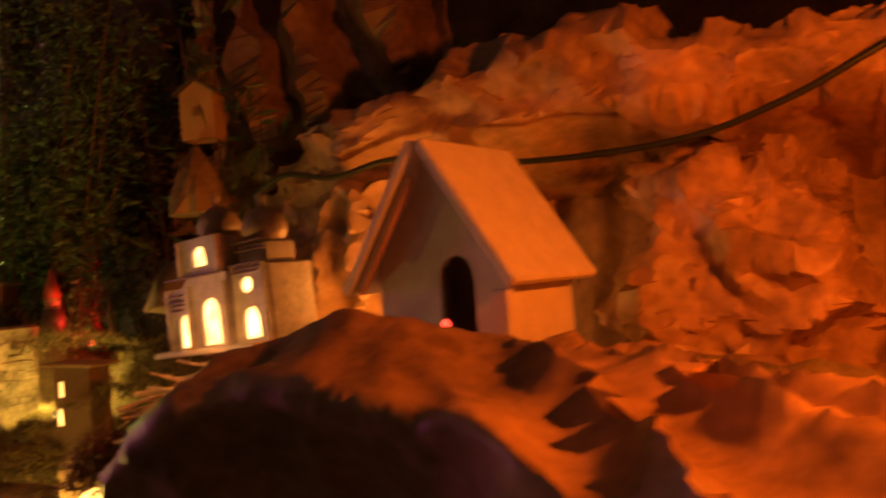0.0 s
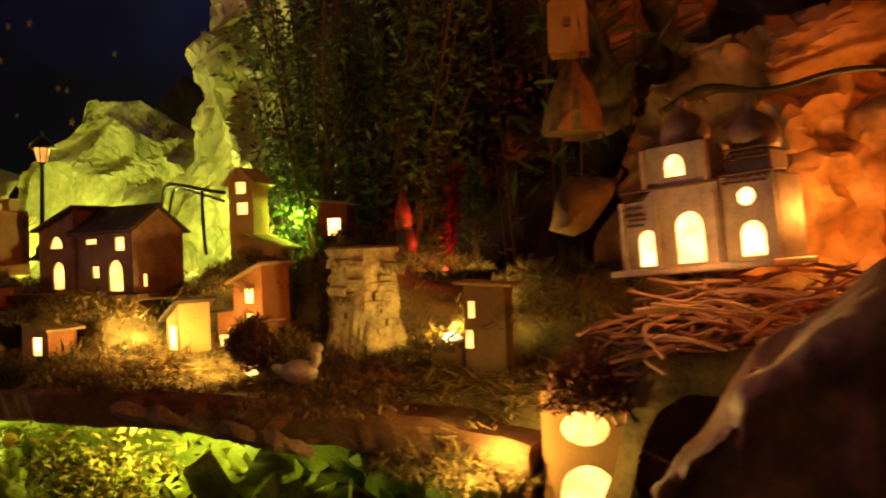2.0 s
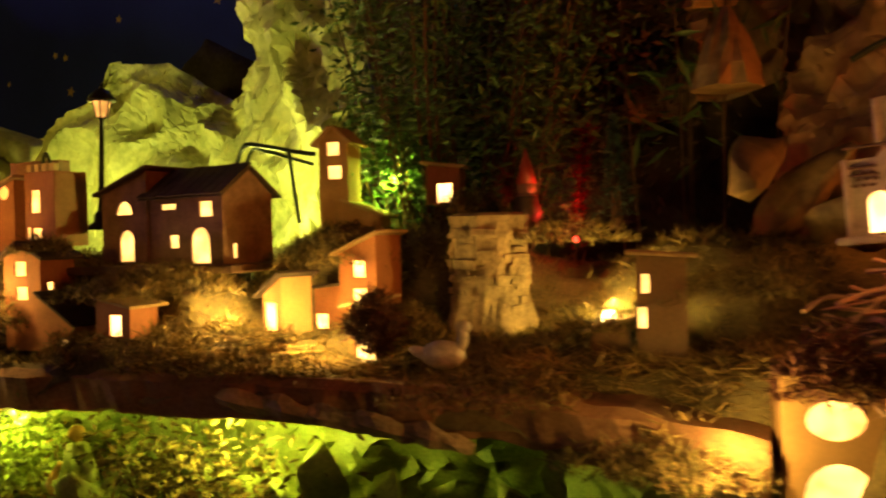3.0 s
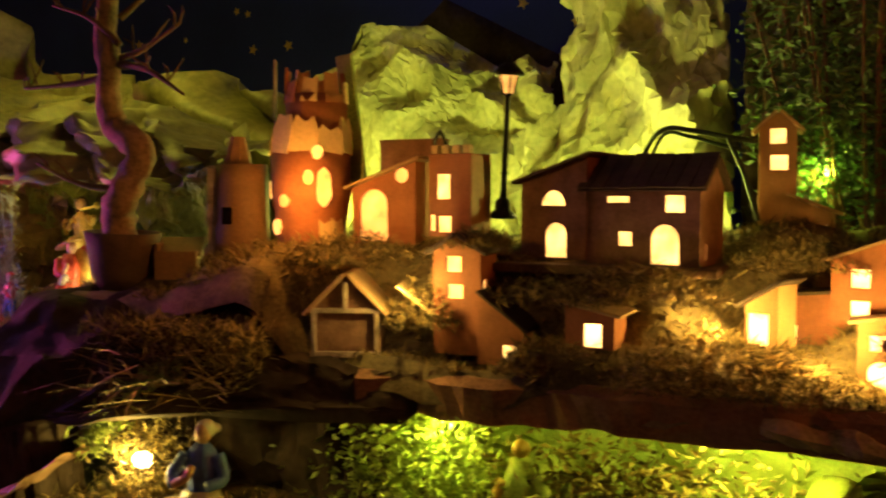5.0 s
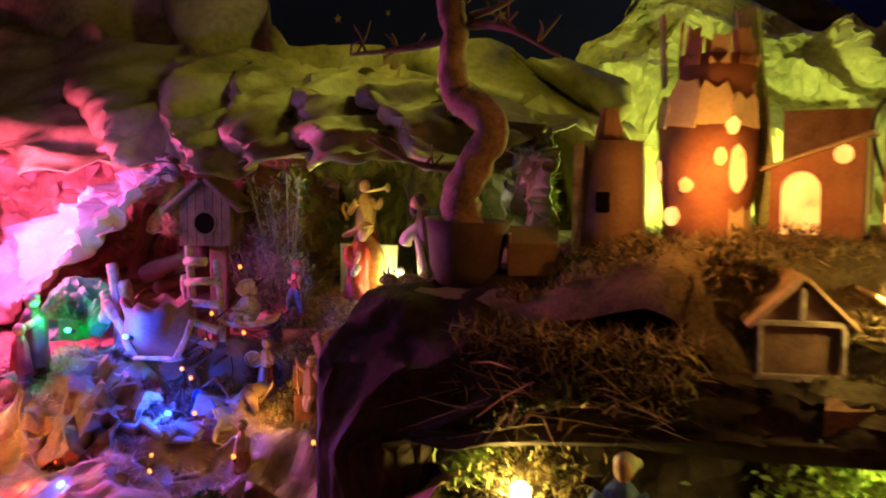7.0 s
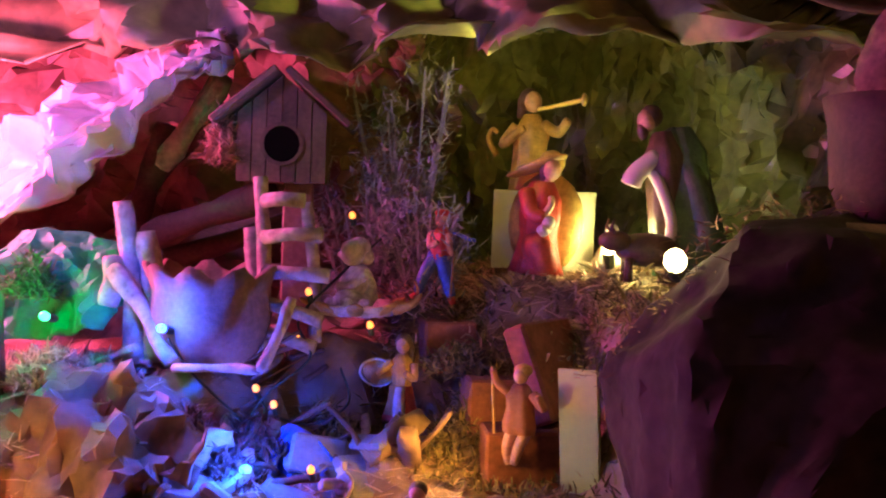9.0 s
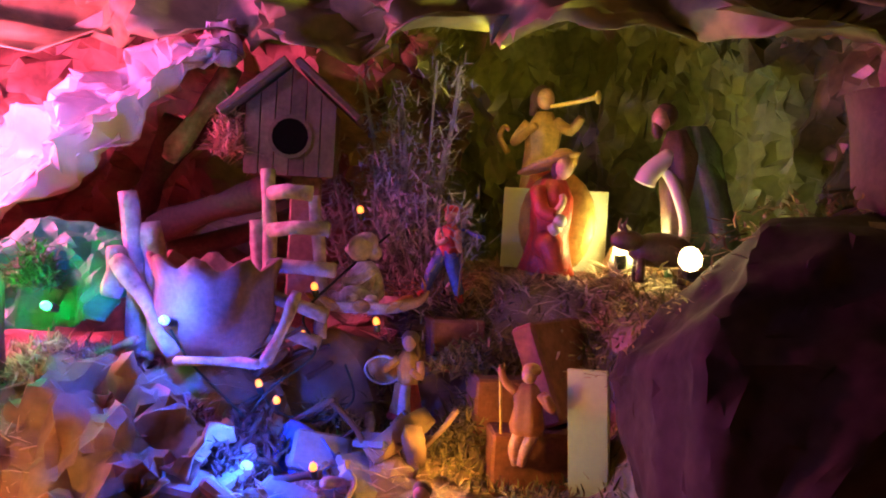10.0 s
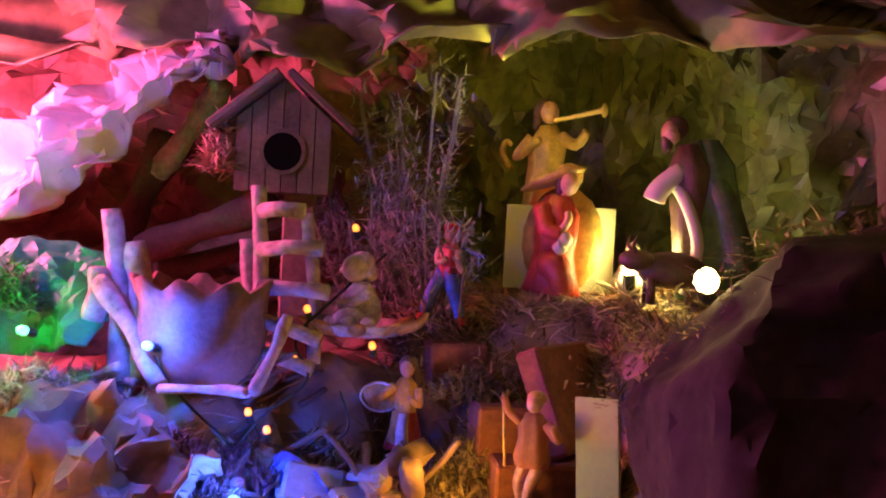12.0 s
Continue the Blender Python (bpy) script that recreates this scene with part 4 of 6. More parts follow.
# big round tower with two crowns
tower = thing("round_tower", (-.551, .818, .304), 0, "round orange clay castle tower with torn crenels", "model tower")
bm = bmesh.new()
lathe(bm, [(.0245, -.004), (.0262, .02), (.0285, .045), (.0300, .074)], n=28, wob=.05)
part("drum", bm, TERRACOTTA, tower, smooth=True)
rnd = random.Random(5)
for i in range(9):
    a = i * 2 * math.pi / 9 + .2
    m = pose(math.cos(a) * .0295, math.sin(a) * .0295, .074, rnd.uniform(-14, -2), 0, math.degrees(a) + 90)
    hh = .024 + rnd.uniform(-.007, .004)
    bm = plate([(-.0100, 0), (.0098, -.002), (.0108, hh * .6), (.0070, hh), (.001, hh * rnd.uniform(.8, 1.0)), (-.0055, hh * 1.04), (-.0104, hh * .66)], [], .002)
    bmesh.ops.transform(bm, verts=bm.verts[:], matrix=m)
    part("crenel", bm, CRENEL, tower, "pale torn crenel")
bm = bmesh.new()
lathe(bm, [(.0245, .070), (.0225, .095), (.0228, .116)], (.004, .002, 0), n=24, wob=.06)
part("upper_drum", bm, TERRACOTTA, tower, smooth=True)
for i in range(8):
    a = i * 2 * math.pi / 8 + .3
    m = pose(.004 + math.cos(a) * .0232, .002 + math.sin(a) * .0232, .110, rnd.uniform(-12, -3), 0, math.degrees(a) + 90)
    hh = .020 + rnd.uniform(-.006, .008)
    bm = plate([(-.0058, 0), (.0058, 0), (.0064, hh), (.002, hh * .9), (-.0040, hh * rnd.uniform(.85, 1.1))], [], .0018)
    bmesh.ops.transform(bm, verts=bm.verts[:], matrix=m)
    part("crenel", bm, CRENEL if i % 3 == 0 else TERRACOTTA, tower)
part("stave", block(bmesh.new(), 0, 0, 0, .009, .002, .046, .0006, m=pose(-.0245, -.010, .098, 0, -13, -60)), WOOD_GREY, tower, "grey wooden stave leaning out of the crown")
for a, z, w, h in ((-150, .040, .009, .013), (-122, .014, .013, .012), (-100, .034, .009, .009), (-62, .050, .007, .011), (-50, .068, .008, .010), (-40, .034, .012, .030)):
    q = radians(a)
    r = .0278 + .075 * max(0, z - .01)
    m = pose(math.cos(q) * r, math.sin(q) * r, z, 0, 0, a + 90)
    hole = opening("round", 0, 0, w, h)
    o = plate([(x * rnd.uniform(.85, 1.1), y * rnd.uniform(.92, 1.05)) for x, y in hole], [], .0012)
    bmesh.ops.transform(o, verts=o.verts[:], matrix=m)
    part("window_pane", o, W_DIM, tower, "glowing torn window")
for k, (a, hh) in enumerate(((-34, .070), (-14, .064))):
    q = radians(a)
    bm = plate([(-.0055, 0), (.0055, 0), (.006, hh), (.001, hh * 1.04), (-.006, hh * .97)], [], .0015)
    bmesh.ops.transform(bm, verts=bm.verts[:], matrix=pose(math.cos(q) * .0275, math.sin(q) * .0275, .004, -4, 0, a + 90))
    part("pale_strip", bm, CRENEL, tower, "pale card strip pasted on the drum")
stump = thing("hollow_log_house", (-.609, .812, .292), 0, "split log tower with a square hole and peaked top", "model tower")
bm = bmesh.new()
lathe(bm, [(.023, 0), (.0205, .03), (.020, .060), (.0195, .078)], n=18, wob=.08)
part("trunk", bm, WOOD, stump, smooth=True)
part("bark_side", block(bmesh.new(), -.0175, -.008, 0, .010, .014, .077, .002), WOOD_GREY, stump, "grey weathered bark strip")
part("peak", lathe(bmesh.new(), [(.011, .076), (.009, .085), (.006, .096), (.0055, .099)], (-.003, 0, 0), 8), WOOD, stump)
part("hole", cube(.001, -.0205, .033, .009, .003, .013, .001), HOLE_BLACK, stump, "dark square hole")

# slanted green plank leaning behind the tower
plank = thing("leaning_plank", (-.518, .840, .315), 0, "thin green plank leaning behind the tower", "plank", ry=-7)
part("board", cube(0, 0, 0, .014, .004, .138, .001), GREEN_PAPER, plank)


# ---------- street lamp ----------
lamp = thing("street_lamp", (-.411, .848, .330), 0, "small black iron street lamp with amber glass", "street lamp", ry=2.5)
part("foot", lathe(bmesh.new(), [(.010, 0), (.010, .003), (.006, .006), (.0055, .012), (.003, .015)], n=16), IRON, lamp, smooth=True)
part("pole", lathe(bmesh.new(), [(.0028, .014), (.0022, .03), (.003, .032), (.0021, .034), (.0019, .086), (.004, .088)], n=12), IRON, lamp, smooth=True)
part("glass", lathe(bmesh.new(), [(.0042, .088), (.0072, .101)], n=6), W_DIM, lamp, "amber glass")
for i in range(6):
    a = i * math.pi / 3
    part("bar", tube(bmesh.new(), [(.0043 * math.cos(a), .0043 * math.sin(a), .0875), (.0074 * math.cos(a), .0074 * math.sin(a), .1015)], .0006, 5), IRON, lamp)
part("cap", lathe(bmesh.new(), [(.0115, .1005), (.0108, .103), (.005, .109), (.0012, .111), (.0016, .113), (.0002, .116)], n=12), IRON, lamp, smooth=True)


# ---------- church ----------
def church():
    t = thing("church", (.163, .782, .3125), -19, "white ceramic church with domes and glowing arched openings", "model church", ry=-3.5)
    part("base", cube(0, .018, -.0035, .098, .062, .004, .001), CERAMIC, t)
    w = [("arch", -.030, .002, .0115, .021), ("arch", -.003, .002, .0175, .029)]
    bm = plate([(-.045, 0), (.016, 0), (.016, .046), (-.024, .046), (-.030, .040), (-.045, .040)], [opening(*o) for o in w], .003)
    part("facade", bm, CERAMIC, t)
    for o in w:
        pane = plate(opening(*o), [], .0005)
        bmesh.ops.translate(pane, verts=pane.verts[:], vec=(0, .0022, 0))
        part("window_pane", pane, W_CHURCH, t, "bright window light")
    part("nave", cube(-.014, .025, 0, .060, .042, .040, .001), CERAMIC, t)
    up = [("arch", -.009, .052, .0125, .0125)]
    bm = plate([(-.030, .046), (.013, .046), (.011, .070), (-.027, .070)], [opening(*o) for o in up], .003)
    part("upper_facade", bm, CERAMIC, t)
    pane = plate(opening(*up[0]), [], .0005)
    bmesh.ops.translate(pane, verts=pane.verts[:], vec=(0, .0022, 0))
    part("window_pane", pane, W_CHURCH, t, "bright window light")
    part("upper_body", cube(-.008, .018, .0405, .038, .028, .0285, .001), CERAMIC, t)
    r = [("round", .030, .0305, .0105, .010), ("arch", .032, .003, .0140, .019)]
    bm = plate([(.016, 0), (.046, 0), (.046, .048), (.016, .048)], [opening(*o) for o in r], .003)
    bmesh.ops.translate(bm, verts=bm.verts[:], vec=(0, .003, 0))
    part("wing", bm, CERAMIC, t)
    for o in r:
        pane = plate(opening(*o), [], .0005)
        bmesh.ops.translate(pane, verts=pane.verts[:], vec=(0, .0052, 0))
        part("window_pane", pane, W_CHURCH, t, "bright window light")
    part("wing_body", cube(.031, .026, 0, .0295, .036, .0475, .001), CERAMIC, t)
    part("wing_top", cube(.030, .022, .048, .026, .026, .014, .002), CERAMIC, t)
    for x, z, ww, y in ((-.014, .0455, .062, -.0008), (.031, .0475, .032, .0022), (.03, .056, .027, .008), (.03, .0615, .027, .008), (-.037, .031, .016, -.0008), (-.037, .035, .014, -.0008)):
        part("moulding", cube(x, y, z, ww, .003, .0014, .0003), CERAMIC_DARK, t, "brown moulding line")
    for i in range(5):
        part("brick_mark", cube(.0215 + .0045 * i, .0085, .0585, .0032, .002, .0018, .0003), CERAMIC_DARK, t)
    for row in range(3):
        for k in range(3):
            part("brick_mark", cube(-.0405 + .0040 * k + .0018 * (row % 2), -.0007, .0255 + .0032 * row, .0030, .0016, .0016, .0003), CERAMIC_DARK, t)
    for row in range(2):
        for k in range(6):
            part("brick_mark", cube(.0195 + .0042 * k + .0018 * (row % 2), .0022, .0425 + .0028 * row, .0032, .0016, .0015, .0003), CERAMIC_DARK, t)
    for x in (-.0445, -.0225, .0135):
        part("pilaster", cube(x, -.0012, 0, .0032, .0030, .0405, .0006), CERAMIC, t)
    for x in (-.028, .0105):
        part("pilaster", cube(x, -.0012, .0470, .0028, .0030, .0225, .0006), CERAMIC, t)
    dome = [(.0135, 0), (.0135, .004), (.0145, .005), (.0142, .010), (.0115, .016), (.0065, .020), (.0022, .022), (.0022, .025), (.0035, .027), (.0005, .031)]
    part("dome", lathe(bmesh.new(), dome, (-.009, .018, .069), 20), DOME_TAN, t, "tan ribbed dome", True)
    part("dome", lathe(bmesh.new(), dome, (.030, .022, .062), 20), DOME_TAN, t, "tan ribbed dome", True)
    return t


church()
# ---------- white hut ----------
hut = thing("white_hut", (.328, .738, .3235), -16, "white foam hut with steep roof and dark arched door", "model hut")
part("front_wall", plate([(-.040, -.03), (.040, -.03), (.040, .028), (.0, .088), (-.040, .028)], [opening("arch", .010, -.012, .021, .044)], .003), WHITE_FOAM, hut)
bm = plate([(-.040, -.03), (.040, -.03), (.040, .028), (.0, .088), (-.040, .028)], [], .003)
bmesh.ops.translate(bm, verts=bm.verts[:], vec=(0, .065, 0))
part("back_wall", bm, WHITE_FOAM, hut)
for s in (-1, 1):
    part("side_wall", cube(s * .0385, .034, -.03, .003, .062, .058, .0004), WHITE_FOAM, hut)
    a = math.atan2(.060, .040)
    l = math.hypot(.060, .040) + .018
    m = Matrix.Translation((s * .0495, 0, .0145)) @ Matrix.Rotation(math.pi if s > 0 else 0, 4, "Z") @ Matrix.Rotation(-a, 4, "Y")
    part("roof", block(bmesh.new(), l / 2, .029 * (-1 if s > 0 else 1), 0, l, .090, .006, .0015, m=m), WHITE_FOAM, hut, "thick white foam roof")
part("post", cube(.041, -.008, -.026, .010, .006, .040, .001), WHITE_FOAM, hut)
part("eave_trim", block(bmesh.new(), 0, 0, 0, .006, .003, .070, .001, m=Matrix.Translation((-.044, -.013, .016)) @ Matrix.Rotation(radians(33.7), 4, "Y")), TAN, hut, "tan gable trim")
led((.338, .712, .322), LED_RED, .0022, "small red fairy light beside the hut")

# ---------- bark stump and village plants ----------
log = thing("bark_stump", (-.099, .872, .246), 0, "pale peeling bark stump with broken top", "stump")
bm = bmesh.new()
lathe(bm, [(.034, 0), (.030, .012), (.026, .03), (.025, .05), (.026, .07), (.027, .084), (.022, .086)], n=36, wob=.22)
part("bark", bm, BARK_PALE, log)
rnd = random.Random(8)
for i in range(70):
    a, z = rnd.uniform(math.pi * 0.95, math.pi * 2.05), rnd.uniform(.004, .072)
    m = pose(math.cos(a) * .0265, math.sin(a) * .0265, z, rnd.uniform(-8, 8), rnd.uniform(-4, 4), math.degrees(a) + 90)
    part("bark_flake", block(bmesh.new(), 0, 0, 0, rnd.uniform(.008, .020), .002, rnd.uniform(.002, .008), .0006, m=m), BARK_PALE, log)


def scatter(x0, x1, y0, y1, n, seed, lift=0.0, height=None):
    rnd = random.Random(seed)
    h = height or ground_height
    out = []
    for _ in range(n):
        x, y = rnd.uniform(x0, x1), rnd.uniform(y0, y1)
        out.append((x, y, h(x, y) + lift - 0.001))
    return out


blades("moss_field", scatter(-.66, .12, .748, .90, 30000, 1), MOSS, .0075, .0006, (-0.2, 1.4), "dry brown and olive moss over the village terraces", "moss", 2, 1.7)
blades("moss_field", scatter(-.66, .30, .90, 1.0, 3000, 3), MOSS, .009, .0006, (0.1, 1.3), "dry moss behind the village houses", "moss", 4, .9)
blades("straw_patch", scatter(-.27, -.13, .755, .80, 2200, 5, .002), STRAW, .016, .0006, (-0.1, .35), "loose golden straw on the village green", "straw", 6, .5)
blades("straw_patch", scatter(-.06, .10, .76, .83, 2600, 7, .002), STRAW, .014, .0006, (-0.1, .6), "golden straw and moss beside the wooden tower", "straw", 8, .6)
blades("straw_patch", scatter(.03, .10, .70, .76, 700, 9, .004), STRAW, .014, .0006, (-0.1, .6), "golden straw by the card tower", "straw", 10, .6)
blades("raffia_litter", scatter(.115, .25, .735, .80, 900, 11, .004), STRAW_PINKISH, .018, .0007, (-0.1, .5), "fine raffia litter below the church", "straw", 12, .9)
nest = thing("raffia_nest", (.16, .75, .27), 0, "tangled loops of thick raffia straw below the church", "raffia")
rnd = random.Random(111)
for k in range(110):
    x, y = rnd.uniform(.125, .245), rnd.uniform(.735, .785)
    z = ground_height(x, y) + rnd.uniform(.002, .020)
    a, l = rnd.uniform(0, 6.28), rnd.uniform(.018, .042)
    d = Vector((math.cos(a), math.sin(a) * .6, rnd.uniform(-.1, .35))) * l
    side = Vector((-math.sin(a), math.cos(a) * .6, rnd.uniform(.1, .9))) * l * rnd.uniform(-.5, .5)
    o = Vector((x - .16, y - .75, z - .27))
    part("strand", tube(bmesh.new(), bend([o - d, o - d * .3 + side, o + d * .4 + side * .6, o + d], 4), rnd.uniform(.0007, .0014), 5), STRAW_PINKISH, nest)
for i, (x, y, z, r, h, n) in enumerate(((-.404, .780, .314, .024, .012, 700), (-.326, .772, .283, .026, .018, 1100), (-.30, .785, .284, .05, .022, 1700), (-.36, .755, .240, .02, .022, 800), (-.28, .755, .238, .034, .03, 1400),
                                     (-.53, .775, .292, .03, .026, 1100), (-.50, .795, .305, .05, .016, 1100), (-.12, .90, .332, .03, .020, 900), (-.21, .86, .30, .05, .02, 1300), (-.135, .815, .245, .03, .03, 900),
                                     (-.05, .89, .31, .05, .02, 900), (-.07, .755, .228, .06, .014, 1500), (.02, .745, .200, .05, .02, 1300), (.06, .84, .275, .06, .02, 1200), (-.262, .80, .254, .028, .012, 1100), (-.01, .835, .258, .035, .014, 1300), (.045, .725, .200, .04, .016, 1200), (-.22, .765, .238, .04, .01, 900), (-.44, .775, .262, .03, .03, 1300), (-.36, .80, .28, .05, .016, 1200), (-.58, .80, .298, .05, .016, 1300))):
    moss_cap((x, y, z), r, h, 20 + i, "dry tangled clump of brown moss", count=n)
moss_cap((.108, .740, .238), .027, .034, 60, "round dark moss cushion on the card tower", BERRY, 2200)
moss_cap((-.150, .793, .262), .019, .024, 61, "round dried flower head in reddish brown", BERRY, 2000)
moss_cap((-.150, .793, .262), .019, -.020, 62, "underside of the dried flower head", BERRY, 1200)

# small white goose
bm = bmesh.new()
ball(bm, (0, 0, .010), .010, (1.35, .8, .85))
ball(bm, (-.012, 0, .011), .006, (1.4, .7, .6), (0, 20, 0))
tube(bm, bend([(.008, 0, .012), (.012, 0, .018), (.0115, 0, .025)], 4), .0035, 8)
ball(bm, (.0125, 0, .026), .0042, (1.2, .9, .9))
ob = part("goose_figurine", bm, CREAM, smooth=True)
ob.matrix_basis = pose(-.098, .775, .238, 0, 0, 10)
tagged(ob, "small cream goose figurine on the straw", "figurine")


def tree_small(name, place, h, r, mat, label, seed, n=1500, lean=0, needle=.005):
    t = thing(name, place, 0, label, "model tree", ry=lean)
    part("trunk", lathe(bmesh.new(), [(r * .16, 0), (r * .12, h * .3), (r * .03, h)], n=8), BARK, t)
    rnd = random.Random(seed)
    spots = []
    for _ in range(n):
        q = rnd.random() ** .7
        a = rnd.uniform(0, 6.283)
        rr = r * (1 - q * .95) * (0.55 + .45 * rnd.random()) * (.8 + .2 * math.sin(q * 40))
        spots.append((rr * math.cos(a), rr * math.sin(a), h * (.08 + .92 * q)))
    blades("needles", spots, mat, needle, .0005, (-.4, .9), "", "", seed, .4, t)
    return t


tree_small("fir_tree", (-.018, .905, .318), .078, .020, FROST, "small frosted dark green fir tree", 71)
tree_small("fir_tree", (-.708, .93, .300), .085, .017, GREEN_PAPER, "small bright green bottle brush tree", 72, 1600, needle=.006)
tin = thing("tinsel_stick", (-.050, .925, .305), 0, "upright red tinsel strand glowing red", "tinsel", ry=6)
part("core", lathe(bmesh.new(), [(.0015, 0), (.001, .09)], n=6), IRON, tin)
rnd = random.Random(3)
blades("fringe", [(rnd.gauss(0, .0025), rnd.gauss(0, .0025), rnd.uniform(0, .088)) for _ in range(900)], TINSEL, .006, .0005, (-.6, .8), "", "", 5, .3, tin)
led((-.048, .915, .312), LED_RED, .002, "small red fairy light at the tinsel")
bulb_light("tinsel_light", (-.058, .912, .33), (1, .03, .02), .05, .003)

gn = bmesh.new()
lathe(gn, [(.010, 0), (.011, .010), (.008, .022), (.004, .026)], n=14)
ball(gn, (0, 0, .028), .007)
lathe(gn, [(.0075, .031), (.005, .042), (.0008, .056)], n=14)
for f in gn.faces:
    z = f.calc_center_median().z
    f.material_index = 2 if z > .0315 else (1 if z > .022 else 0)
ob = part("gnome_figurine", gn, [DARKHAIR, SKIN, RED], smooth=True)
ob.matrix_basis = pose(-.082, .91, .322)
tagged(ob, "small bearded gnome figurine with a pointed red cap", "figurine")

# leafy shrub behind the stump
bush = thing("leafy_shrub", (-.16, .965, .30), 0, "dense small-leaved green shrub behind the village", "shrub")
rnd = random.Random(14)
spots = []
for i in range(46):
    bx, by = rnd.uniform(-.10, .13), rnd.uniform(-.03, .04)
    top = Vector((bx * 1.1 + rnd.uniform(-.02, .02), by, rnd.uniform(.08, .36)))
    pts = bend([(bx * .5, by * .5, 0), (bx * .8, by, top.z * .5), top], 5)
    part("stem", tube(bmesh.new(), pts, [.0022 * (1 - k / len(pts) * .8) for k in range(len(pts))], 5), BARK, bush)
    for _ in range(230):
        p = pts[rnd.randrange(3, len(pts))]
        spots.append((p.x + rnd.gauss(0, .014), p.y + rnd.gauss(0, .014), p.z + rnd.gauss(0, .018)))
leaf_cloud("leaves", spots, LEAF, .0026, 15, bush)
reeds = thing("bamboo_spray", (.03, .99, .30), 0, "tall dark reeds with long narrow leaves", "reeds")
lf = []
for i in range(7):
    bx, by = rnd.uniform(-.06, .06), rnd.uniform(-.03, .03)
    h = rnd.uniform(.22, .36)
    pts = bend([(bx, by, 0), (bx * 1.2, by, h * .5), (bx * 1.6 + rnd.uniform(-.02, .02), by - .02, h)], 5)
    part("stem", tube(bmesh.new(), pts, .0009, 5), BARK, reeds)
    lf += [tuple(pts[rnd.randrange(3, len(pts))] + Vector((rnd.gauss(0, .02), rnd.gauss(0, .012), rnd.gauss(0, .016)))) for _ in range(24)]
leaf_cloud("leaves", lf, LEAF, .0042, 16, reeds, long=3.4)
red = thing("reddish_shrub", (-.06, 1.02, .34), 0, "dark reddish fine-twigged shrub", "shrub")
rs = [(rnd.gauss(0, .05), rnd.gauss(0, .02), .12 + rnd.gauss(0, .06)) for _ in range(2200)]
leaf_cloud("leaves", rs, LEAF_DARK, .003, 17, red)
part("stem", tube(bmesh.new(), [(0, 0, 0), (.005, 0, .1), (0, 0, .2)], .002, 6), BARK, red)

# hanging house high on the cliff and the thatched post beneath it
house((.050, .945, .478), 10, .030, .024, .040, ("gable", .010), TAN, ROOF_DARK, [("square", 0, .02, .006, .009)], "tall tan card house high on the paper cliff", glow=DARK_CLAY)
th = thing("thatch_cone", (.056, .93, .412), 0, "bell-shaped brown dried leaf bundle", "dried leaves")
part("cone", lathe(bmesh.new(), [(.024, 0), (.021, .015), (.013, .036), (.003, .056)], n=18, wob=.35), PAPER_LEAF, th)
for (x, y, z, rx, ry, rz, s) in ((.10, .90, .33, 20, 40, 10, .06), (.085, .88, .36, -30, 60, 40, .055), (.21, .92, .40, 40, 10, 70, .06), (.26, .90, .385, 60, 30, 20, .055), (.12, .88, .31, 70, 10, 30, .05)):
    t = thing("dried_leaf", (x, y, z), rz, "large curled brown dried leaf", "dried leaf", "dried leaves", rx=rx, ry=ry)
    crumpled("blade", lambda u, v, s=s: ((u - .5) * s * math.sin(math.pi * min(1, max(0, v))) * .7, .3 * s * (u - .5) ** 2 * 4, (v - .5) * s * 1.6), 14, 14, PAPER_LEAF, .003, .02, int(x * 99), t, lens=(s, s))

# string light cables
def cable(pts, label, r=.0014):
    ob = part("cable", tube(bmesh.new(), bend(pts, 8), r, 6), CABLE, smooth=True)
    return tagged(ob, label, "cable")


cable([(.13, .895, .418), (.16, .89, .430), (.20, .89, .424), (.253, .885, .431), (.34, .88, .418), (.443, .88, .420), (.51, .87, .436), (.56, .86, .457), (.66, .85, .50)], "dark cable strung across the paper cliff", .0022)
cable([(-.335, .91, .35), (-.318, .90, .382), (-.304, .89, .393), (-.285, .89, .391), (-.262, .89, .386), (-.245, .895, .383)], "dark cable looping behind the roofs", .0018)
cable([(-.330, .915, .34), (-.310, .905, .388), (-.29, .90, .388), (-.27, .90, .382), (-.25, .90, .376)], "second dark cable looping behind the roofs", .0014)
cable([(-.262, .885, .385), (-.25, .87, .36), (-.24, .86, .33)], "dark cable hanging beside the clay house", .0016)
cable([(-.455, .85, .345), (-.462, .842, .375), (-.455, .838, .392), (-.448, .84, .372)], "short dark wire sticking up behind the tower", .0015)

# gold stars on the sky
rnd = random.Random(21)
for i in range(60):
    x, z = rnd.uniform(-1.5, .2), rnd.uniform(.60, 1.1)
    s = rnd.uniform(.006, .011)
    o = plate([(s * (1 if k % 2 == 0 else .45) * math.cos(k * math.pi / 5 + 1.57), s * (1 if k % 2 == 0 else .45) * math.sin(k * math.pi / 5 + 1.57)) for k in range(10)], [], .0008)
    ob = part("star", o, GOLD)
    ob.matrix_basis = pose(x, 1.6260, z, 0, rnd.uniform(0, 70), 0)
    tagged(ob, "gold paper star on the night sky", "star", "sky stars")

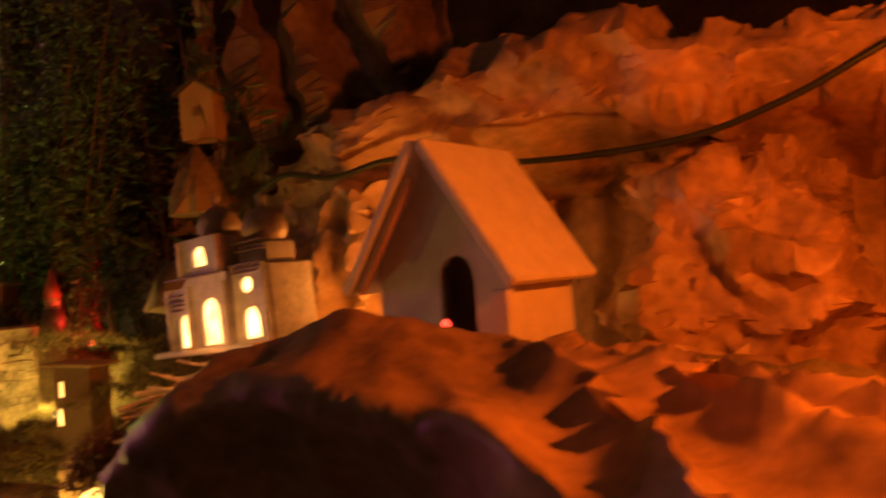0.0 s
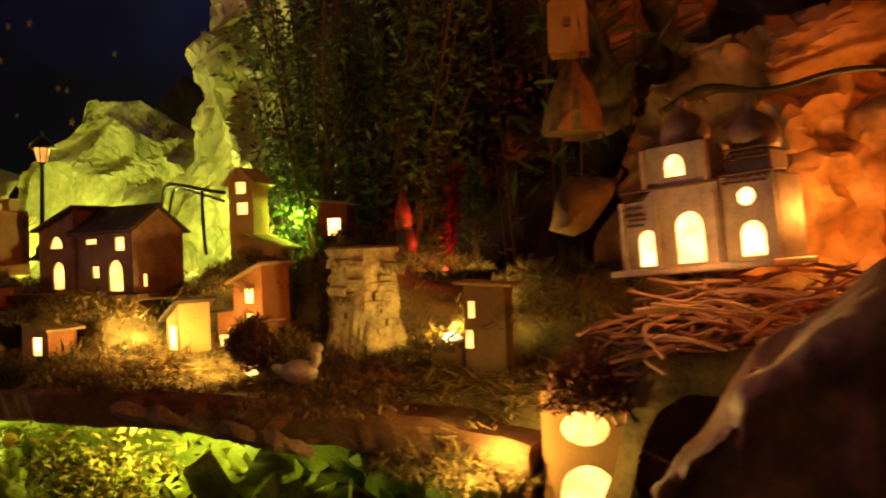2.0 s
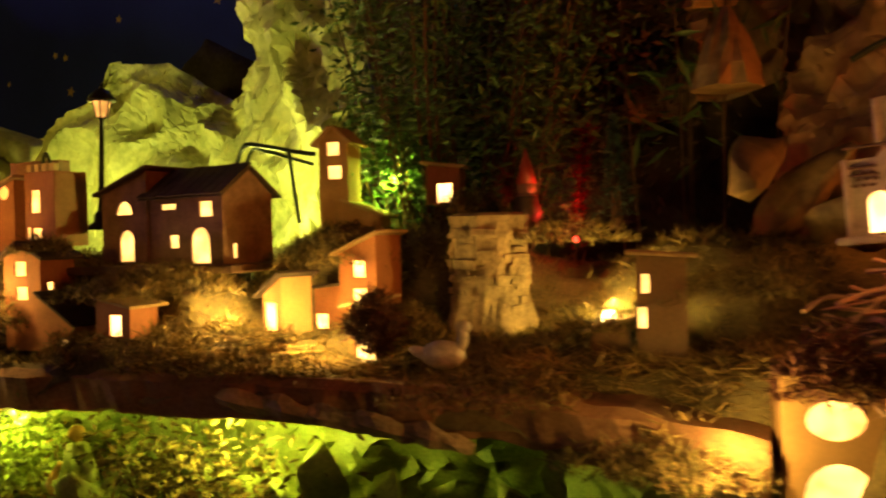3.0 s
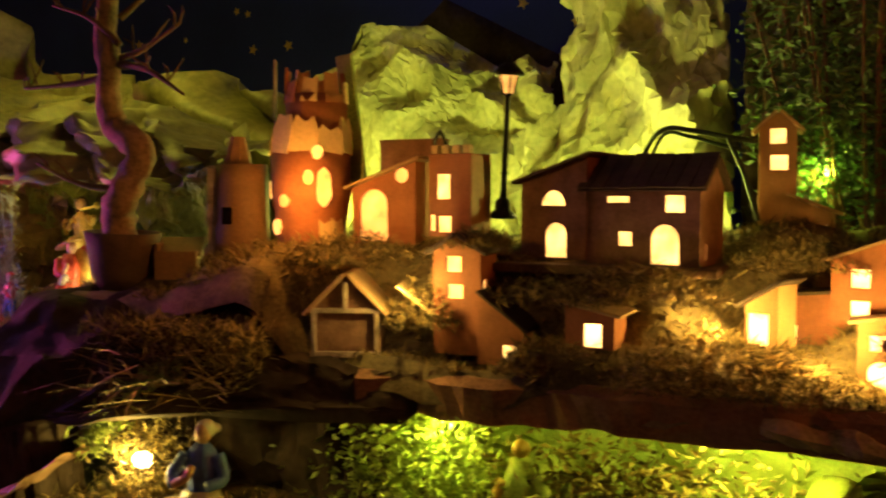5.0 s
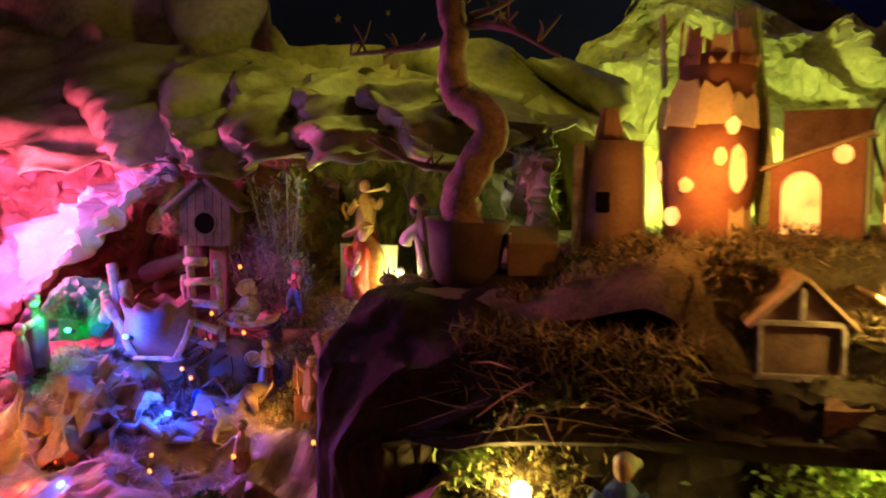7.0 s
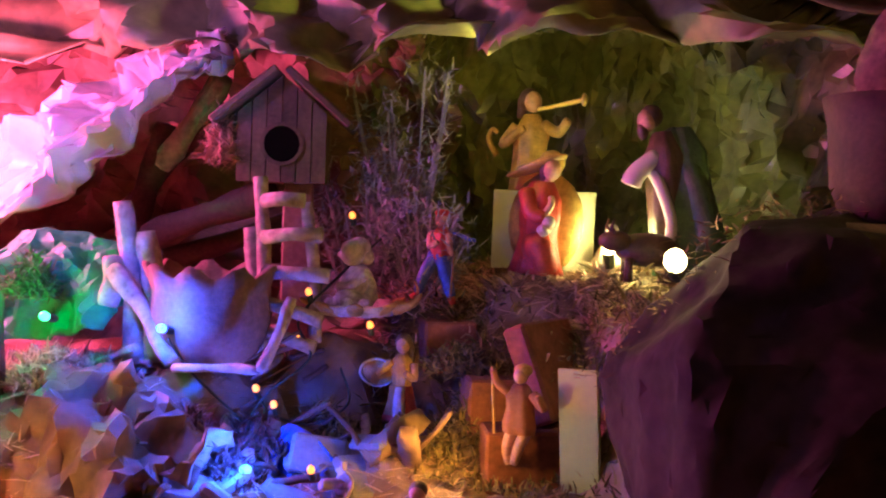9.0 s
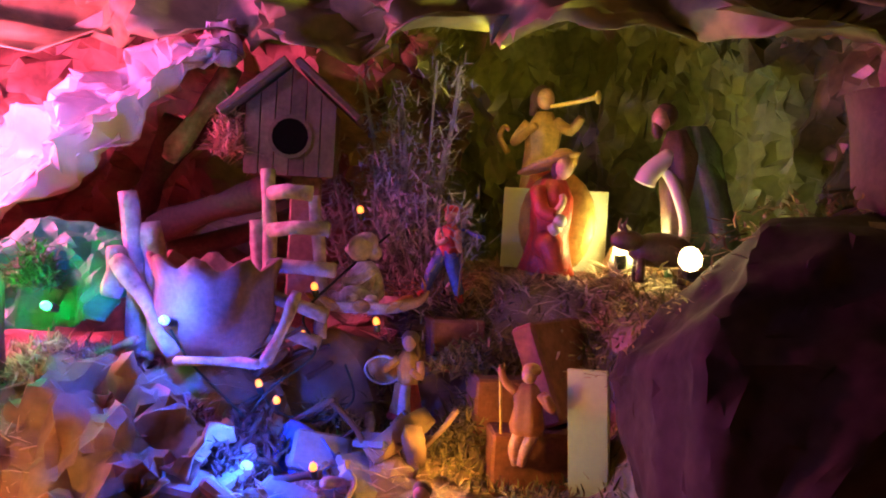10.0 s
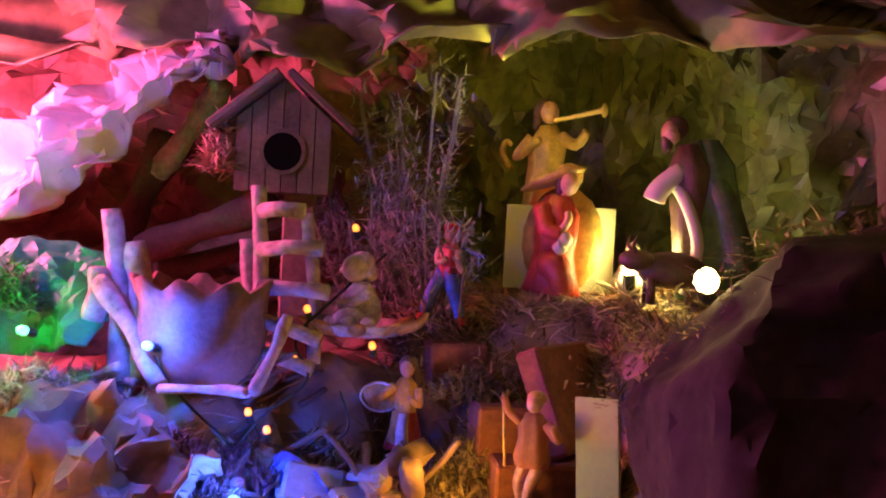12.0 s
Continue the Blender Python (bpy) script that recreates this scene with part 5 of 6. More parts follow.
# ---------- bare tree in its clay pot ----------
pot = thing("clay_pot", (-.702, .783, .2745), 0, "dull clay flower pot on the rock", "pot", ry=3)
part("body", lathe(bmesh.new(), [(.018, 0), (.0235, .012), (.0265, .034), (.029, .044), (.026, .044), (.023, .034)], n=24, wob=.03), POT_CLAY, pot, smooth=True)
part("earth", lathe(bmesh.new(), [(.0245, .036), (.018, .040), (.004, .043)], n=16, wob=.2), SOIL, pot)
bonsai = thing("bare_tree", (-.699, .783, .312), 0, "bare winding bonsai trunk with twigs", "tree")
trunk = bend([(0, 0, 0), (-.006, 0, .020), (.006, 0, .045), (.018, 0, .065), (.006, .001, .079), (-.010, .002, .090), (-.013, 0, .110), (-.011, 0, .133), (-.016, .002, .162), (-.012, .002, .21)], 6)
part("trunk", tube(bmesh.new(), trunk, [.0132 * (1 - .42 * k / len(trunk)) * (1 + .03 * math.sin(k * .7)) for k in range(len(trunk))], 14, .35), material("gnarled tree bark", (.11, .062, .034), .8, .7, 70, 1.0, tint=(.24, .14, .08)), bonsai, smooth=True)
rnd = random.Random(31)


def limb(a, b, c, r, tw=5):
    pts = bend([a, b, c], 6)
    o = part("limb", tube(bmesh.new(), pts, [r * (1 - .75 * k / len(pts)) for k in range(len(pts))], 7, .3), BARK, bonsai, smooth=True)
    for _ in range(tw):
        p = pts[rnd.randrange(4, len(pts))]
        q = p + Vector((rnd.uniform(-.016, .016), rnd.uniform(-.014, .014), rnd.uniform(.004, .024)))
        part("twig", tube(bmesh.new(), [p, (p + q) / 2 + Vector((rnd.uniform(-.003, .003), 0, .002)), q], [.0011, .0008, .0004], 5), BARK, o)


limb((-.006, 0, .040), (-.035, -.01, .044), (-.068, -.02, .060), .0035, 7)
limb((-.004, 0, .128), (-.045, -.005, .122), (-.088, -.012, .120), .0035, 6)
limb((0, 0, .135), (.034, -.008, .128), (.070, -.012, .108), .0036, 6)
limb((0, 0, .14), (.025, -.002, .145), (.062, -.006, .160), .0030, 6)
limb((0, 0, .15), (-.02, -.01, .170), (-.055, -.012, .182), .0030, 5)
limb((0, 0, .17), (.02, .01, .19), (.05, .01, .21), .0026, 4)
box = thing("open_cork_box", (-.660, .800, .282), 25, "small broken open wooden box beside the pot", "box")
part("panel", cube(0, -.012, 0, .032, .002, .022, .0005), WOOD, box)
part("panel", cube(.015, 0, 0, .002, .024, .022, .0005), WOOD, box)
part("panel", cube(-.015, 0, 0, .002, .024, .028, .0005), WOOD, box)
part("lid", block(bmesh.new(), 0, 0, 0, .036, .027, .002, .0005, m=pose(0, .004, .024, 28, 0, 0)), WOOD, box)


# ---------- figurines ----------
def figurine(place, rz, h, spec, label, lean=0, name="figurine"):
    """One painted mesh. spec: (paint, shapes), all lengths in parts of the height: turn = a turned robe, ball, tube, limb = a tapered tube."""
    bm = bmesh.new()
    mats = []
    for mat, shapes in spec:
        before = set(bm.faces)
        for s in shapes:
            if s[0] == "turn":
                flat = s[3] if len(s) > 3 else 1.0
                c = (s[2][0] * h, s[2][1] * h, 0) if len(s) > 2 else (0, 0, 0)
                lathe(bm, [(r * h, z * h) for r, z in s[1]], (0, 0, 0), 32, .14, seed=len(label), folds=.07, m=Matrix.Translation(c) @ Matrix.Diagonal((1, flat, 1, 1)))
            elif s[0] == "ball":
                ball(bm, tuple(c * h for c in s[1]), s[2] * h, s[3] if len(s) > 3 else (1, 1, 1), s[4] if len(s) > 4 else (0, 0, 0), 14)
            elif s[0] == "limb":
                line = bend([tuple(c * h for c in q) for q in s[1]], 4)
                n = len(line) - 1
                tube(bm, line, [h * (s[2] + (s[3] - s[2]) * k / n) for k in range(n + 1)], 9)
            else:
                tube(bm, bend([tuple(c * h for c in q) for q in s[1]], 4), [s[2] * h] * (4 * (len(s[1]) - 1) + 1), 9)
        if mat not in mats:
            mats.append(mat)
        for f in set(bm.faces) - before:
            f.material_index = mats.index(mat)
    ob = part(name, bm, mats, smooth=True)
    ob.matrix_basis = pose(*place, 0, lean, rz)
    return tagged(ob, label, "figurine", "painted figurines")


# chubby child on a flower dish
figurine((-.942, .828, .213), 15, .052, (
    (CREAM, [("turn", [(.10, .10), (.34, .12), (.46, .22), (.44, .24), (.30, .17), (.05, .15)]), ("turn", [(.13, .18), (.20, .28), (.19, .42), (.13, .54), (.07, .60)]),
             ("ball", (-.05, -.02, .72), .125, (1, 1, 1.08)), ("ball", (-.17, -.03, .70), .03), ("limb", [(.10, -.12, .52), (-.02, -.20, .42), (-.16, -.18, .40)], .055, .04), ("limb", [(.12, -.10, .22), (-.06, -.24, .32), (-.18, -.24, .20)], .085, .05), ("limb", [(.05, -.06, .55), (.16, -.1, .42), (.14, -.18, .30)], .05, .045),
             ("ball", (.0, .04, .78), .11, (1.05, 1, .9)), ("ball", (.07, .06, .68), .08)] + [("ball", (.30 * math.cos(a), .30 * math.sin(a), .24), .07, (1, 1, .9)) for a in (3.4, 4.0, 4.6, 5.2)]),
    (OCHRE, [("ball", (.43 * math.cos(a), .43 * math.sin(a), .20), .15, (1.0, .55, .22), (0, -28, math.degrees(a))) for a in (0, .7, 1.4, 2.1, 2.8, 3.5, 4.2, 4.9, 5.6)] + [("limb", [(.40, -.1, .20), (.58, -.14, .26), (.66, -.12, .36)], .07, .015)])),
    "cream ceramic child seated on an open flower dish")
# striding boy
figurine((-.907, .852, .2255), -12, .050, (
    (BLUE, [("limb", [(-.04, 0, .50), (-.16, -.02, .30), (-.27, .02, .10)], .085, .05), ("limb", [(.03, 0, .50), (.12, -.04, .28), (.17, 0, .08)], .085, .05), ("tube", [(.08, .05, .76), (.28, .03, .70), (.42, .02, .67)], .022)]),
    (RED, [("turn", [(.10, .46), (.115, .54), (.13, .66), (.10, .75), (.05, .79)], (.02, 0), .75), ("ball", (.02, .0, .94), .075, (1.1, 1, .6)), ("limb", [(-.27, .02, .08), (-.33, -.03, .02)], .045, .03), ("limb", [(.17, 0, .06), (.22, -.04, .01)], .045, .03)]),
    (SKIN, [("ball", (.02, -.01, .875), .07, (.95, 1, 1.1)), ("tube", [(.02, 0, .76), (.02, 0, .84)], .03), ("limb", [(.12, -.02, .72), (.18, -.08, .58), (.24, -.10, .52)], .042, .028), ("limb", [(-.09, -.02, .72), (-.04, -.12, .60), (.06, -.12, .64)], .042, .028)]),
    (WOOD, [("tube", [(.25, -.10, .56), (.22, -.10, .05)], .013)])),
    "small striding boy figurine in blue trousers and red waistcoat")
# girl with a round tambourine, on a flat stone
figurine((-.909, .815, .1615), 8, .053, (
    (RED, [("turn", [(.155, .17), (.165, .20), (.13, .34), (.09, .50)], (0, 0), .8)]),
    (OCHRE, [("turn", [(.09, .47), (.085, .54), (.105, .66), (.085, .74), (.045, .79)], (0, 0), .75), ("turn", [(.12, .24), (.10, .36), (.08, .50)], (-.02, -.035), .8), ("ball", (-.24, .02, .60), .165, (1, .10, .72), (0, 12, 0)), ("limb", [(-.10, -.01, .71), (-.18, -.05, .64), (-.22, -.02, .60)], .042, .03)]),
    (CREAM, [("limb", [(.01, -.09, .50), (.01, -.115, .36), (.02, -.13, .24)], .045, .06), ("tube", [(-.24 + .17 * math.cos(a), .0, .60 + .125 * math.sin(a)) for a in (0, .8, 1.6, 2.4, 3.2, 4.0, 4.8, 5.6, 6.28)], .013)]),
    (SKIN, [("ball", (0, -.01, .875), .07, (.92, 1, 1.12)), ("tube", [(0, 0, .77), (0, 0, .83)], .03), ("limb", [(-.05, 0, .20), (-.05, 0, .05)], .042, .03), ("limb", [(.06, 0, .20), (.08, 0, .05)], .042, .03), ("ball", (-.05, -.03, .02), .035, (.9, 1.6, .7)), ("ball", (.09, -.03, .02), .035, (.9, 1.6, .7)), ("limb", [(.10, 0, .70), (.13, -.06, .58), (.06, -.11, .64)], .042, .028)]),
    (DARKHAIR, [("ball", (0, .02, .90), .082, (1, 1, .95)), ("limb", [(.05, .03, .88), (.08, .03, .78), (.07, .02, .70)], .04, .02)])),
    "girl figurine in a yellow and red dress holding a tambourine")
stone_disc = part("round_stone", lathe(bmesh.new(), [(.012, 0), (.0165, .002), (.017, .006), (.0145, .0085)], n=20, wob=.12), STONE)
stone_disc.matrix_basis = pose(-.907, .815, .153)
tagged(stone_disc, "flat round mossy stone under the girl figurine", "stone")
figurine((-.842, .791, .163), -8, .046, (
    (TERRACOTTA, [("turn", [(.15, .34), (.17, .42), (.14, .58), (.15, .70), (.07, .80)], (0, 0), .75), ("limb", [(.13, -.02, .72), (.26, -.06, .62), (.22, -.12, .74)], .055, .035), ("limb", [(-.12, -.02, .72), (-.22, -.06, .80), (-.26, -.08, .92)], .05, .03)]),
    (SKIN, [("ball", (0, -.01, .885), .075, (.95, 1, 1.1)), ("limb", [(-.06, 0, .36), (-.10, -.05, .20), (-.08, -.02, .04)], .065, .04), ("limb", [(.07, 0, .36), (.03, -.08, .20), (-.02, -.04, .06)], .065, .04)]),
    (OCHRE, [("ball", (.01, .02, .93), .085, (1.05, 1, .75)), ("tube", [(-.27, -.08, .95), (-.22, -.08, .30)], .014)])),
    "small figurine in a rust red coat on the clay steps")
figurine((-.868, .742, .1265), 10, .040, ((OCHRE, [("turn", [(.2, 0), (.18, .3), (.14, .6), (.06, .78)], (0, 0), .8), ("limb", [(.12, 0, .68), (.16, -.1, .5), (.04, -.16, .5)], .05, .035)]), (SKIN, [("ball", (0, 0, .88), .09, (.95, 1, 1.1))]), (DARKHAIR, [("ball", (0, .03, .91), .095)])), "little ochre figurine low before the steps")
# the holy family and angel
figurine((-.862, .884, .2425), -8, .066, (
    (OCHRE, [("ball", (-.02, .10, .40), .42, (.80, .26, 1.0)), ("ball", (-.10, .0, .865), .16, (1.75, .9, .28), (0, -22, 0)), ("ball", (.02, .02, .90), .11, (1, 1, .9))]),
    (RED, [("turn", [(.22, 0), (.20, .10), (.15, .30), (.17, .46), (.16, .60), (.09, .74)], (.0, -.06), .8), ("limb", [(-.10, -.14, .64), (.0, -.24, .48), (.12, -.24, .46)], .075, .05), ("limb", [(.02, -.16, .22), (.12, -.26, .20), (.16, -.20, .04)], .12, .09)]),
    (SKIN, [("ball", (.07, -.07, .835), .075, (.95, 1, 1.15)), ("tube", [(.03, -.05, .70), (.05, -.06, .78)], .04), ("limb", [(.10, -.24, .46), (.15, -.22, .56), (.13, -.20, .62)], .035, .025)]),
    (CREAM, [("ball", (.15, -.24, .42), .055), ("limb", [(.10, -.26, .34), (.15, -.27, .38)], .05, .05)]),
    (DARKHAIR, [("ball", (.01, -.04, .82), .075, (.8, .9, 1.3))])), "kneeling mother figurine in red dress and wide ochre cloak", 3)
figurine((-.878, .914, .244), 0, .106, (
    (OCHRE, [("turn", [(.14, 0), (.12, .25), (.105, .50), (.085, .62), (.095, .72), (.04, .82)], (0, 0), .8), ("limb", [(.07, 0, .76), (.16, -.04, .72), (.22, -.08, .78)], .035, .022), ("limb", [(-.08, 0, .76), (-.15, -.02, .66), (-.02, -.08, .74)], .035, .022), ("limb", [(-.19, 0, .60), (-.24, 0, .68), (-.22, 0, .74), (-.19, 0, .72)], .018, .012)]),
    (RED, [("turn", [(.145, .02), (.13, .22), (.105, .42), (.09, .50)], (.015, -.012), .8)]),
    (GOLD, [("limb", [(.05, -.06, .84), (.20, -.10, .86), (.30, -.12, .88)], .010, .014), ("ball", (.31, -.12, .88), .035, (.5, 1, 1))]),
    (SKIN, [("ball", (.01, -.02, .885), .05, (.95, 1, 1.15))]),
    (DARKHAIR, [("ball", (-.02, .015, .90), .062, (1, 1, 1.05)), ("limb", [(-.05, .02, .90), (-.07, .02, .80)], .04, .02)])), "standing angel figurine raising a golden trumpet")
figurine((-.790, .890, .2455), -8, .092, (
    (ROBE_GREEN, [("turn", [(.20, 0), (.19, .25), (.155, .50), (.13, .68), (.06, .82)], (.05, .04), .75), ("limb", [(-.02, .02, .80), (.12, .0, .50), (.20, -.02, .10)], .06, .10)]),
    (DARKHAIR, [("turn", [(.11, .04), (.10, .40), (.11, .66), (.05, .80)], (-.03, -.03), .8)]),
    (PAPER_PALE, [("limb", [(-.10, -.06, .60), (-.02, -.13, .46), (.02, -.14, .25), (-.06, -.13, .02)], .035, .03), ("limb", [(-.06, -.06, .66), (-.16, -.12, .58), (-.20, -.12, .52)], .055, .06)]),
    (SKIN, [("ball", (-.12, -.02, .875), .055, (.95, 1, 1.2))]), (DARKHAIR, [("ball", (-.10, .01, .90), .065, (1, 1, 1.05)), ("ball", (-.14, -.04, .82), .04, (.8, .8, 1.4))])), "bent bearded father figurine in green cloak", -6)
figurine((-.826, .893, .2445), 30, .026, ((CREAM, [("turn", [(.3, 0), (.34, .2), (.2, .5), (.12, .8)]), ("ball", (0, -.1, .85), .14)]),), "pale small seated figurine beside the card", 0)
# ox figurine
bm = bmesh.new()
ball(bm, (0, 0, .016), .011, (1.5, .8, .8))
ball(bm, (-.017, -.004, .020), .0065, (1.3, .8, .8))
for x in (-.010, .010):
    for y in (-.005, .005):
        tube(bm, [(x, y, 0), (x, y, .012)], .0022, 6)
for s in (-1, 1):
    tube(bm, [(-.018, s * .004 - .003, .024), (-.020, s * .008 - .003, .027), (-.019, s * .009 - .003, .031)], [.0012, .0009, .0004], 5)
ob = part("ox_figurine", bm, DARKHAIR, smooth=True)
ob.matrix_basis = pose(-.803, .872, .2420, 0, 0, 20)
tagged(ob, "small brown ox figurine lying in the straw", "figurine")
# woman in the low niche
figurine((-.563, .703, .118), 22, .088, (
    (RED, [("turn", [(.17, 0), (.19, .06), (.15, .25), (.11, .45)], (0, 0), .85)]),
    (BLUE, [("turn", [(.115, .42), (.10, .50), (.125, .64), (.10, .74), (.05, .80)], (.01, 0), .75), ("limb", [(-.11, -.02, .72), (-.20, -.06, .58), (-.16, -.14, .54)], .05, .04), ("limb", [(.12, -.02, .72), (.18, -.06, .56), (.08, -.15, .52)], .05, .04)]),
    (CREAM, [("turn", [(.15, .34), (.165, .38), (.12, .46)], (.0, -.01), .9), ("limb", [(-.12, -.06, .36), (-.22, -.10, .38), (-.26, -.10, .34)], .06, .04)]),
    (SKIN, [("ball", (.02, -.015, .875), .068, (.92, 1, 1.12)), ("tube", [(.02, 0, .77), (.02, 0, .83)], .03), ("limb", [(-.16, -.14, .54), (-.06, -.17, .60), (-.02, -.16, .68)], .035, .025)]),
    (PAPER_PALE, [("ball", (.035, .015, .90), .075, (1, 1, .95)), ("ball", (.10, .04, .90), .035)])), "painted woman figurine in blue top and red skirt")
figurine((.345, .615, .17), 10, .085, ((DARKHAIR, [("turn", [(.2, 0), (.22, .2), (.17, .5), (.16, .7), (.06, .8)])]), (SKIN, [("ball", (0, 0, .88), .10), ("tube", [(.15, -.05, .68), (.25, -.15, .5), (.26, -.2, .35)], .05)])), "dim figurine in the shade of the mound")
# pair at the pink edge
figurine((-1.075, .715, .1885), 25, .062, ((DARKHAIR, [("turn", [(.20, 0), (.19, .3), (.16, .62), (.07, .8)])]), (SKIN, [("ball", (0, 0, .88), .10), ("tube", [(.12, -.04, .66), (.02, -.2, .56)], .05)]), (CREAM, [("ball", (0, .02, .93), .09)])), "standing shepherd figurine on a small base")
figurine((-1.068, .698, .187), 0, .040, ((RED, [("turn", [(.22, 0), (.18, .3), (.15, .6), (.07, .76)])]), (SKIN, [("ball", (0, 0, .88), .13)])), "small red child figurine beside the shepherd")
# green seated figurine under the shelf
figurine((-.372, .775, .128), 0, .070, ((GREEN_PAPER, [("turn", [(.26, 0), (.28, .2), (.16, .5), (.10, .75)]), ("tube", [(.14, -.05, .62), (.26, -.1, .45), (.1, -.2, .35)], .06)]), (OCHRE, [("ball", (0, 0, .85), .085), ("tube", [(-.14, -.04, .55), (-.2, -.15, .35), (0, -.2, .3)], .06)])), "green elf-like figurine sitting among leaves")


# ---------- the grotto's things ----------
card = thing("cream_card", (-.865, .9005, .243), 8, "cream card standing behind the mother figurine", "card")
part("sheet", cube(0, 0, 0, .057, .0015, .044, .0004), CARD, card)
bh = thing("birdhouse", (-.987, .824, .2855), 24, "small wooden birdhouse with a round hole", "birdhouse")
W = .047
slats = 6
for i in range(slats):
    x0, x1 = -W / 2 + W * i / slats, -W / 2 + W * (i + 1) / slats - .0006
    top = lambda x: .036 + .020 * (1 - abs(x) / (W / 2))
    o = [(x0, 0), (x1, 0), (x1, top(x1)), (x0, top(x0))]
    if x0 < 0 < x1:
        o = [(x0, 0), (x1, 0), (x1, top(x1)), (0, top(0)), (x0, top(x0))]
    part("plank", plate(o, [], .003), WOOD_OLD, bh)
part("body", cube(0, .020, 0, W - .002, .032, .035, .001), WOOD_OLD, bh)
rim = plate(opening("round", 0, .0085, .0230, .0230), [opening("round", 0, .0105, .0190, .0190)], .001)
bmesh.ops.translate(rim, verts=rim.verts[:], vec=(0, -.0012, 0))
part("hole_rim", rim, WOOD_OLD, bh)
# flat black disc painted as the dark inside of the hole
hole = plate(opening("round", 0, .0105, .0190, .0190), [], .0006)
bmesh.ops.translate(hole, verts=hole.verts[:], vec=(0, -.0008, 0))
part("hole", hole, HOLE_BLACK, bh, "dark round entrance hole")
for s in (-1, 1):
    a = math.atan2(.020, W / 2)
    l = math.hypot(.020, W / 2) + .013
    m = Matrix.Translation((s * (W / 2 + .0105), 0, .036 - .0079)) @ Matrix.Rotation(math.pi if s > 0 else 0, 4, "Z") @ Matrix.Rotation(-a, 4, "Y")
    part("roof", block(bmesh.new(), l / 2, .016 * (-1 if s > 0 else 1), .001, l, .050, .004, .0008, m=m), WOOD_OLD, bh)
part("strut", block(bmesh.new(), .008, .012, -.095, .016, .006, .096, .001), WOOD_OLD, bh, "rough board carrying the birdhouse")
moss_cap((-1.018, .815, .296), .009, .026, 80, "pink-lit moss pad on the birdhouse wall", STRAW_PINKISH, 900)


def stick(a, b, r, label, mat=None, name="stick"):
    a, b = Vector(a), Vector(b)
    mid = (a + b) / 2 + Vector((.002, 0, .001))
    ob = part(name, tube(bmesh.new(), bend([a, mid, b], 5), [r * (1 + .12 * math.sin(k)) for k in range(11)], 9, .3), mat or WOOD_GREY, smooth=True)
    return tagged(ob, label, "stick")


ladder = thing("twig_ladder", (0, 0, 0), label="rustic ladder of bound twigs", category="ladder")
for a, b, r in (((-.978, .797, .192), (-.9855, .803, .287), .0036), ((-.956, .812, .205), (-.966, .815, .275), .0032)):
    part("rail", tube(bmesh.new(), bend([a, lerp(a, b, .5) + Vector((.002, 0, 0)), b], 5), r, 9, .3), WOOD_GREY, ladder, smooth=True)
for xa, za, xb, zb in ((-.974, .275, -.953, .276), (-.973, .2575, -.943, .260), (-.972, .2405, -.939, .2405), (-.975, .2265, -.942, .219), (-.977, .2125, -.945, .206)):
    part("rung", tube(bmesh.new(), [(xa, .789, za), ((xa + xb) / 2, .788, (za + zb) / 2 + .001), (xb, .792, zb)], [.0036, .0033, .0036], 10, .25), WOOD_GREY, ladder, smooth=True)
stick((-1.031, .767, .195), (-1.040, .767, .272), .0046, "upright thick twig post")
stick((-1.022, .772, .195), (-1.028, .770, .258), .0052, "second thick twig post with a sawn top")
stick((-1.036, .757, .240), (-.996, .752, .199), .0042, "thick twig leaning across the post")
stick((-1.040, .760, .245), (-1.038, .756, .222), .0045, "short thick twig beside the post")
stick((-.992, .748, .198), (-.950, .752, .2005), .0020, "thin twig lying before the clay pot")
stick((-.950, .753, .200), (-.942, .765, .232), .0026, "thin twig standing at the pot")
stick((-.986, .806, .195), (-.989, .802, .262), .0048, "short thick twig post behind the pot")
stick((-1.086, .85, .295), (-1.040, .845, .345), .0062, "long twig leaning against the birdhouse")
stick((-1.112, .85, .250), (-1.082, .85, .318), .0080, "thick dark branch wedged among the paper rocks", BARK)
stick((-1.090, .845, .252), (-1.005, .845, .280), .0080, "thick dark branch lying behind the pot", BARK)
cup = thing("scalloped_pot", (-.994, .777, .1945), 0, "round clay pot with a wavy rim lit blue inside", "pot")
bm = bmesh.new()
prof = [(.015, 0), (.022, .006), (.0275, .016), (.029, .026), (.0275, .037), (.0310, .047)]
N = 40
rings = []
for inner in (0, 1):
    for r, z in (prof if not inner else prof[::-1]):
        ring = []
        for k in range(N):
            a = 2 * math.pi * k / N
            wv = .0032 * math.sin(a * 9) * (z / .047) ** 4
            rr = r - .003 * inner + wv * .6
            ring.append(bm.verts.new((rr * math.cos(a), rr * math.sin(a), z + wv + (.002 if inner and z < .001 else 0))))
        rings.append(ring)
for a, b in zip(rings, rings[1:]):
    for k in range(N):
        bm.faces.new((a[k], a[(k + 1) % N], b[(k + 1) % N], b[k]))
bm.faces.new(rings[0][::-1])
bm.faces.new(rings[-1])
part("bowl", bm, CLAY_BOWL, cup, smooth=True)

